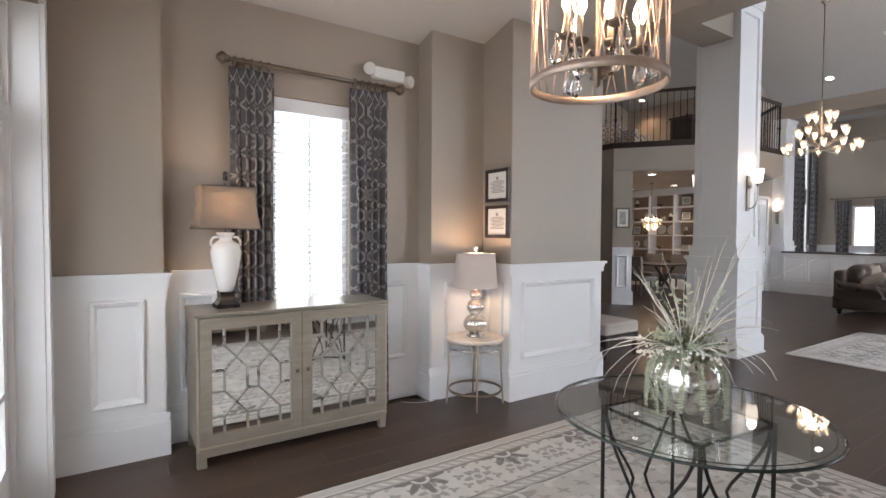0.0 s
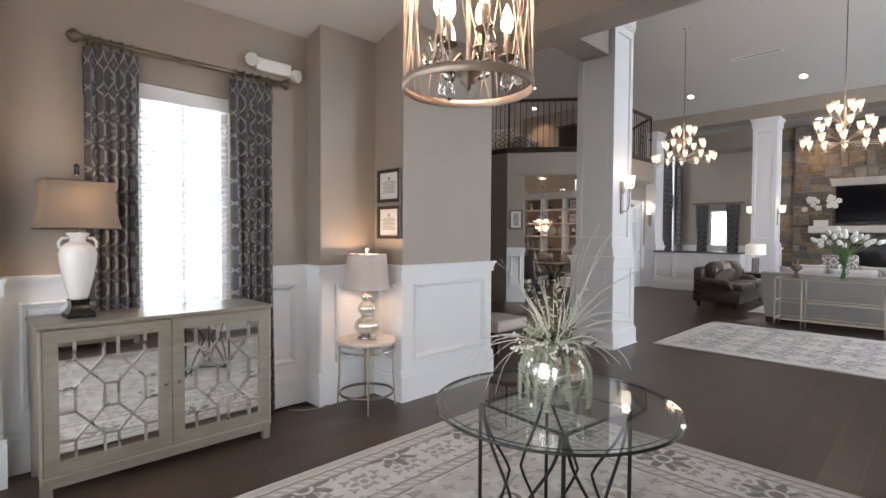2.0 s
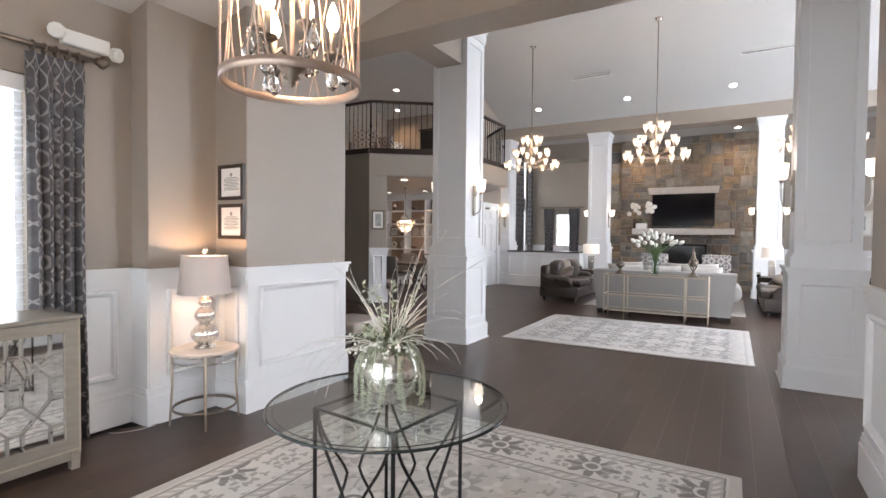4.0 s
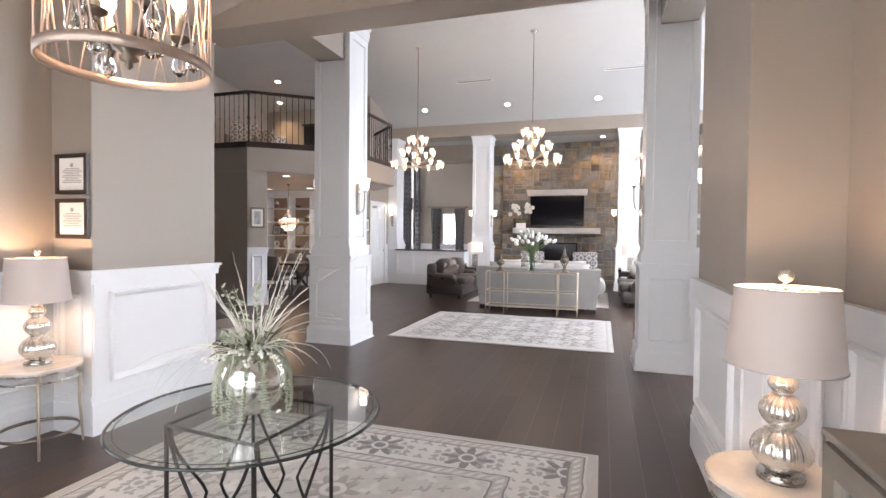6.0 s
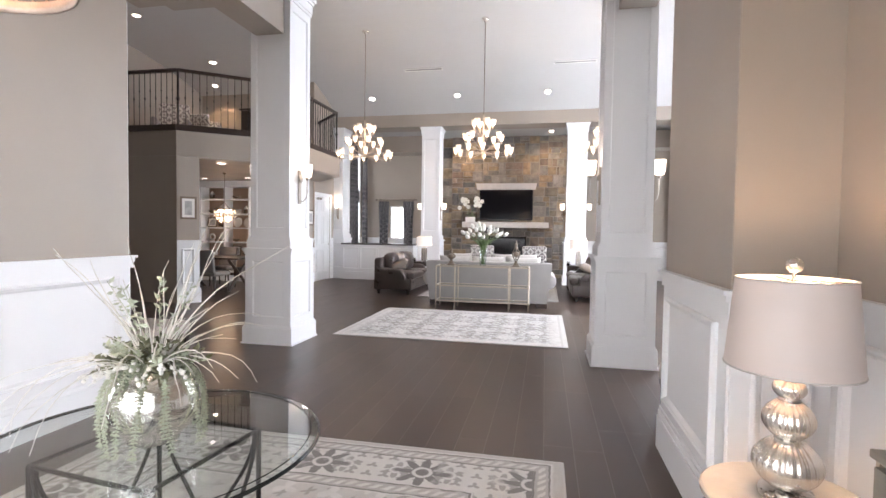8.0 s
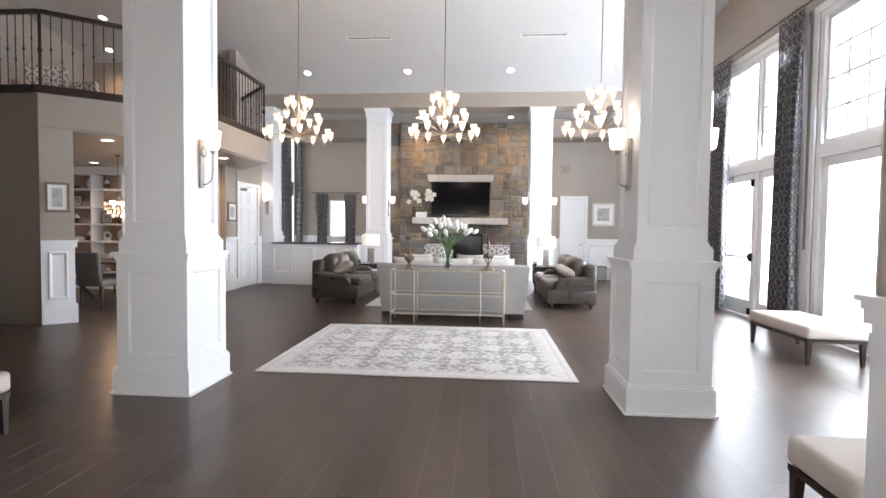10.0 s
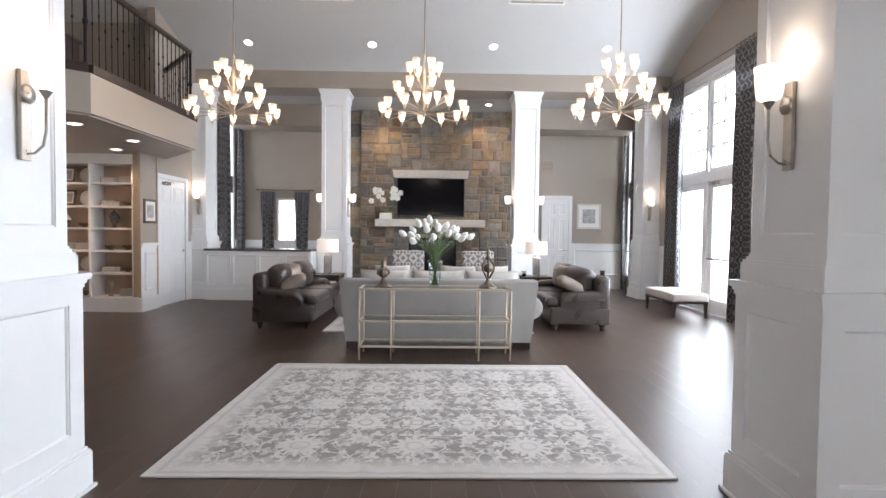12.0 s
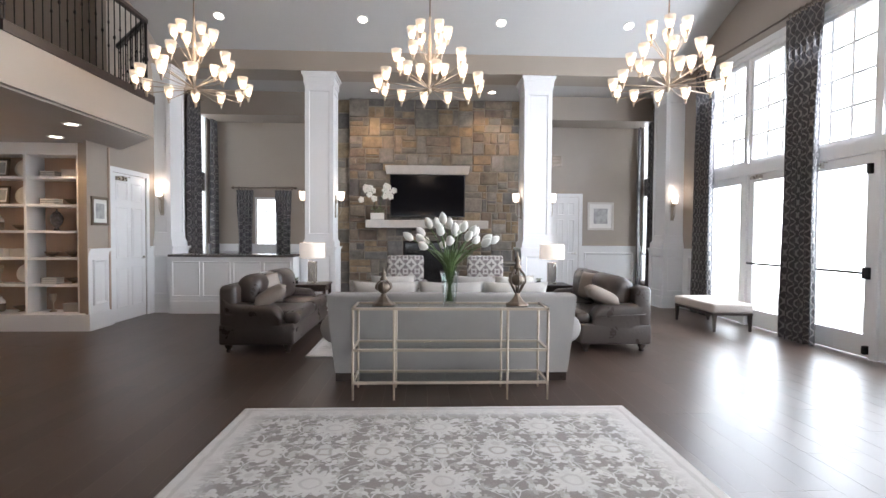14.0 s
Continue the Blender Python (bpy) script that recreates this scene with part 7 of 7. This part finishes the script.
t = thing("dining_table", (10.3, 7.0, 0), "dark wooden dining table with crossed legs", "table")
part("tabletop", B(-0.5, 0.5, -0.9, 0.9, 0.72, 0.76, bev=0.008), DARKWOOD, t)
for y in (-0.6, 0.6):
    for s in (-1, 1):
        part("leg", tube(bmesh.new(), [(s * 0.4, y, 0), (-s * 0.4, y, 0.72)], 0.035, 6), DARKWOOD, t)
part("stretcher", tube(bmesh.new(), [(0, -0.6, 0.36), (0, 0.6, 0.36)], 0.03, 6), DARKWOOD, t)
for x, y, rz in ((9.62, 6.55, 175), (9.62, 7.3, 180), (10.95, 6.6, 0), (10.95, 7.3, 5)):
    side_chair(pose(x, y, 0, 0, 0, rz), "grey upholstered dining chair with dark wooden legs at the table", "dining chairs")
t = thing("crystal_chandelier", Matrix.Translation((10.5, 6.92, 1.72)) @ Matrix.Diagonal((0.76, 0.76, 1, 1)), "lit round crystal chandelier over the dining table", "chandelier")
part("rod", tube(bmesh.new(), [(0, 0, 0.2), (0, 0, 1.0)], 0.008, 8), BRONZE, t)
part("canopy", lathe(bmesh.new(), [(0.06, 0.995), (0.055, 0.97), (0.01, 0.95)], n=18), BRONZE, t, "", True)
for z in (0.0, 0.14):
    part("band", torus(bmesh.new(), 0.3, 0.008, (0, 0, z), 36, 6), BRONZE, t, "", True)
# every third drop emits light itself, in place of glints from the bulbs
for cnt, R, z in ((22, 0.3, 0.07), (20, 0.29, -0.01), (16, 0.22, -0.08), (10, 0.13, -0.14)):
    for k in range(cnt):
        a = k * 2 * math.pi / cnt + z
        part("crystal", lathe(bmesh.new(), [(0.0, -0.035), (0.016, -0.01), (0.018, 0.015), (0.0, 0.04)], (R * math.cos(a), R * math.sin(a), z), 6), CLEAR if k % 3 else CRYSTALGLOW, t, "crystal drop, every third one glowing to imitate sparkle")
for k in range(6):
    a = k * math.pi / 3
    part("bulb", lathe(bmesh.new(), [(0.008, 0.06), (0.018, 0.085), (0.012, 0.125), (0.0, 0.14)], (0.17 * math.cos(a), 0.17 * math.sin(a), 0), 8), BULB, t, "glowing candle bulb", True)
bm = bmesh.new()
for k in range(3):
    a = k * 2.094
    tube(bm, [(0, 0, 0.3), (0.3 * math.cos(a), 0.3 * math.sin(a), 0.14)], 0.005, 6)
part("spider", bm, BRONZE, t)
lamp("POINT", (10.5, 6.92, 1.62), 34, WARM, size=0.15, name="chandelier_light")

# distance outside the openings
for nm, a in (("backdrop_south", (-6, 30, -9.1, -9, -2, 12)), ("backdrop_north", (-6, 30, 13, 13.1, -2, 12)), ("backdrop_west", (-6.1, -6, -9, 13, -2, 12)), ("backdrop_east", (20, 20.1, -9, 13, -2, 12))):
    structure(part(nm, B(*a), SKYGLOW), "bright overexposed daylight outside the windows", "backdrop")

# ---- floor planks ----
PW, PL, GAP = 0.19, 1.2, 0.0026


def plank_verts(x0, x1, y0, y1, z0=-0.0015, z1=0.0, b=0.0007):
    return [(x0, y0, z0), (x1, y0, z0), (x1, y1, z0), (x0, y1, z0), (x0 + b, y0 + b, z1), (x1 - b, y0 + b, z1), (x1 - b, y1 - b, z1), (x0 + b, y1 - b, z1)]


PF = [(4, 5, 6, 7), (0, 1, 5, 4), (1, 2, 6, 5), (2, 3, 7, 6), (3, 0, 4, 7)]
one = bpy.data.meshes.new("plank")
one.from_pydata(plank_verts(-PL / 2 + GAP / 2, PL / 2 - GAP / 2, -PW / 2 + GAP / 2, PW / 2 - GAP / 2), [], PF)
one.materials.append(PLANK)
near, rest_v, rest_f = [], [], []
shift = random.Random(2)
for r in range(int(15.0 / PW)):
    y = -4.5 + (r + 0.5) * PW
    x = -1.6 + shift.choice((0.0, 0.4, 0.8)) + shift.uniform(-0.05, 0.05)
    while x < 16.9:
        if x + PL / 2 < -0.9 or (x + PL / 2 < 3.55 and (y > 3.55 or y < -1.95)):
            x += PL
            continue
        if 0.2 < x < 9.6 and -1.2 < y < 2.9 and len(near) < 300 and not (x < 3.0 and -0.4 < y < 2.1):
            near.append((x, y))
        else:
            k = len(rest_v)
            lo = 3.4 if y > 3.3 or y < -1.8 else -1.02
            rest_v += plank_verts(max(x - PL / 2, lo) + GAP / 2, x + PL / 2 - GAP / 2, y - PW / 2 + GAP / 2, y + PW / 2 - GAP / 2)
            rest_f += [tuple(i + k for i in f) for f in PF]
        x += PL
for x, y in near:
    o = new("plank", one)
    o.parent = floor
    o.location = (x, y, 0)
me = bpy.data.meshes.new("planks")
me.from_pydata(rest_v, [], rest_f)
me.materials.append(PLANKS)
o = new("planks", me)
o.parent = floor
tagged(o, "", "", "", "stuff")
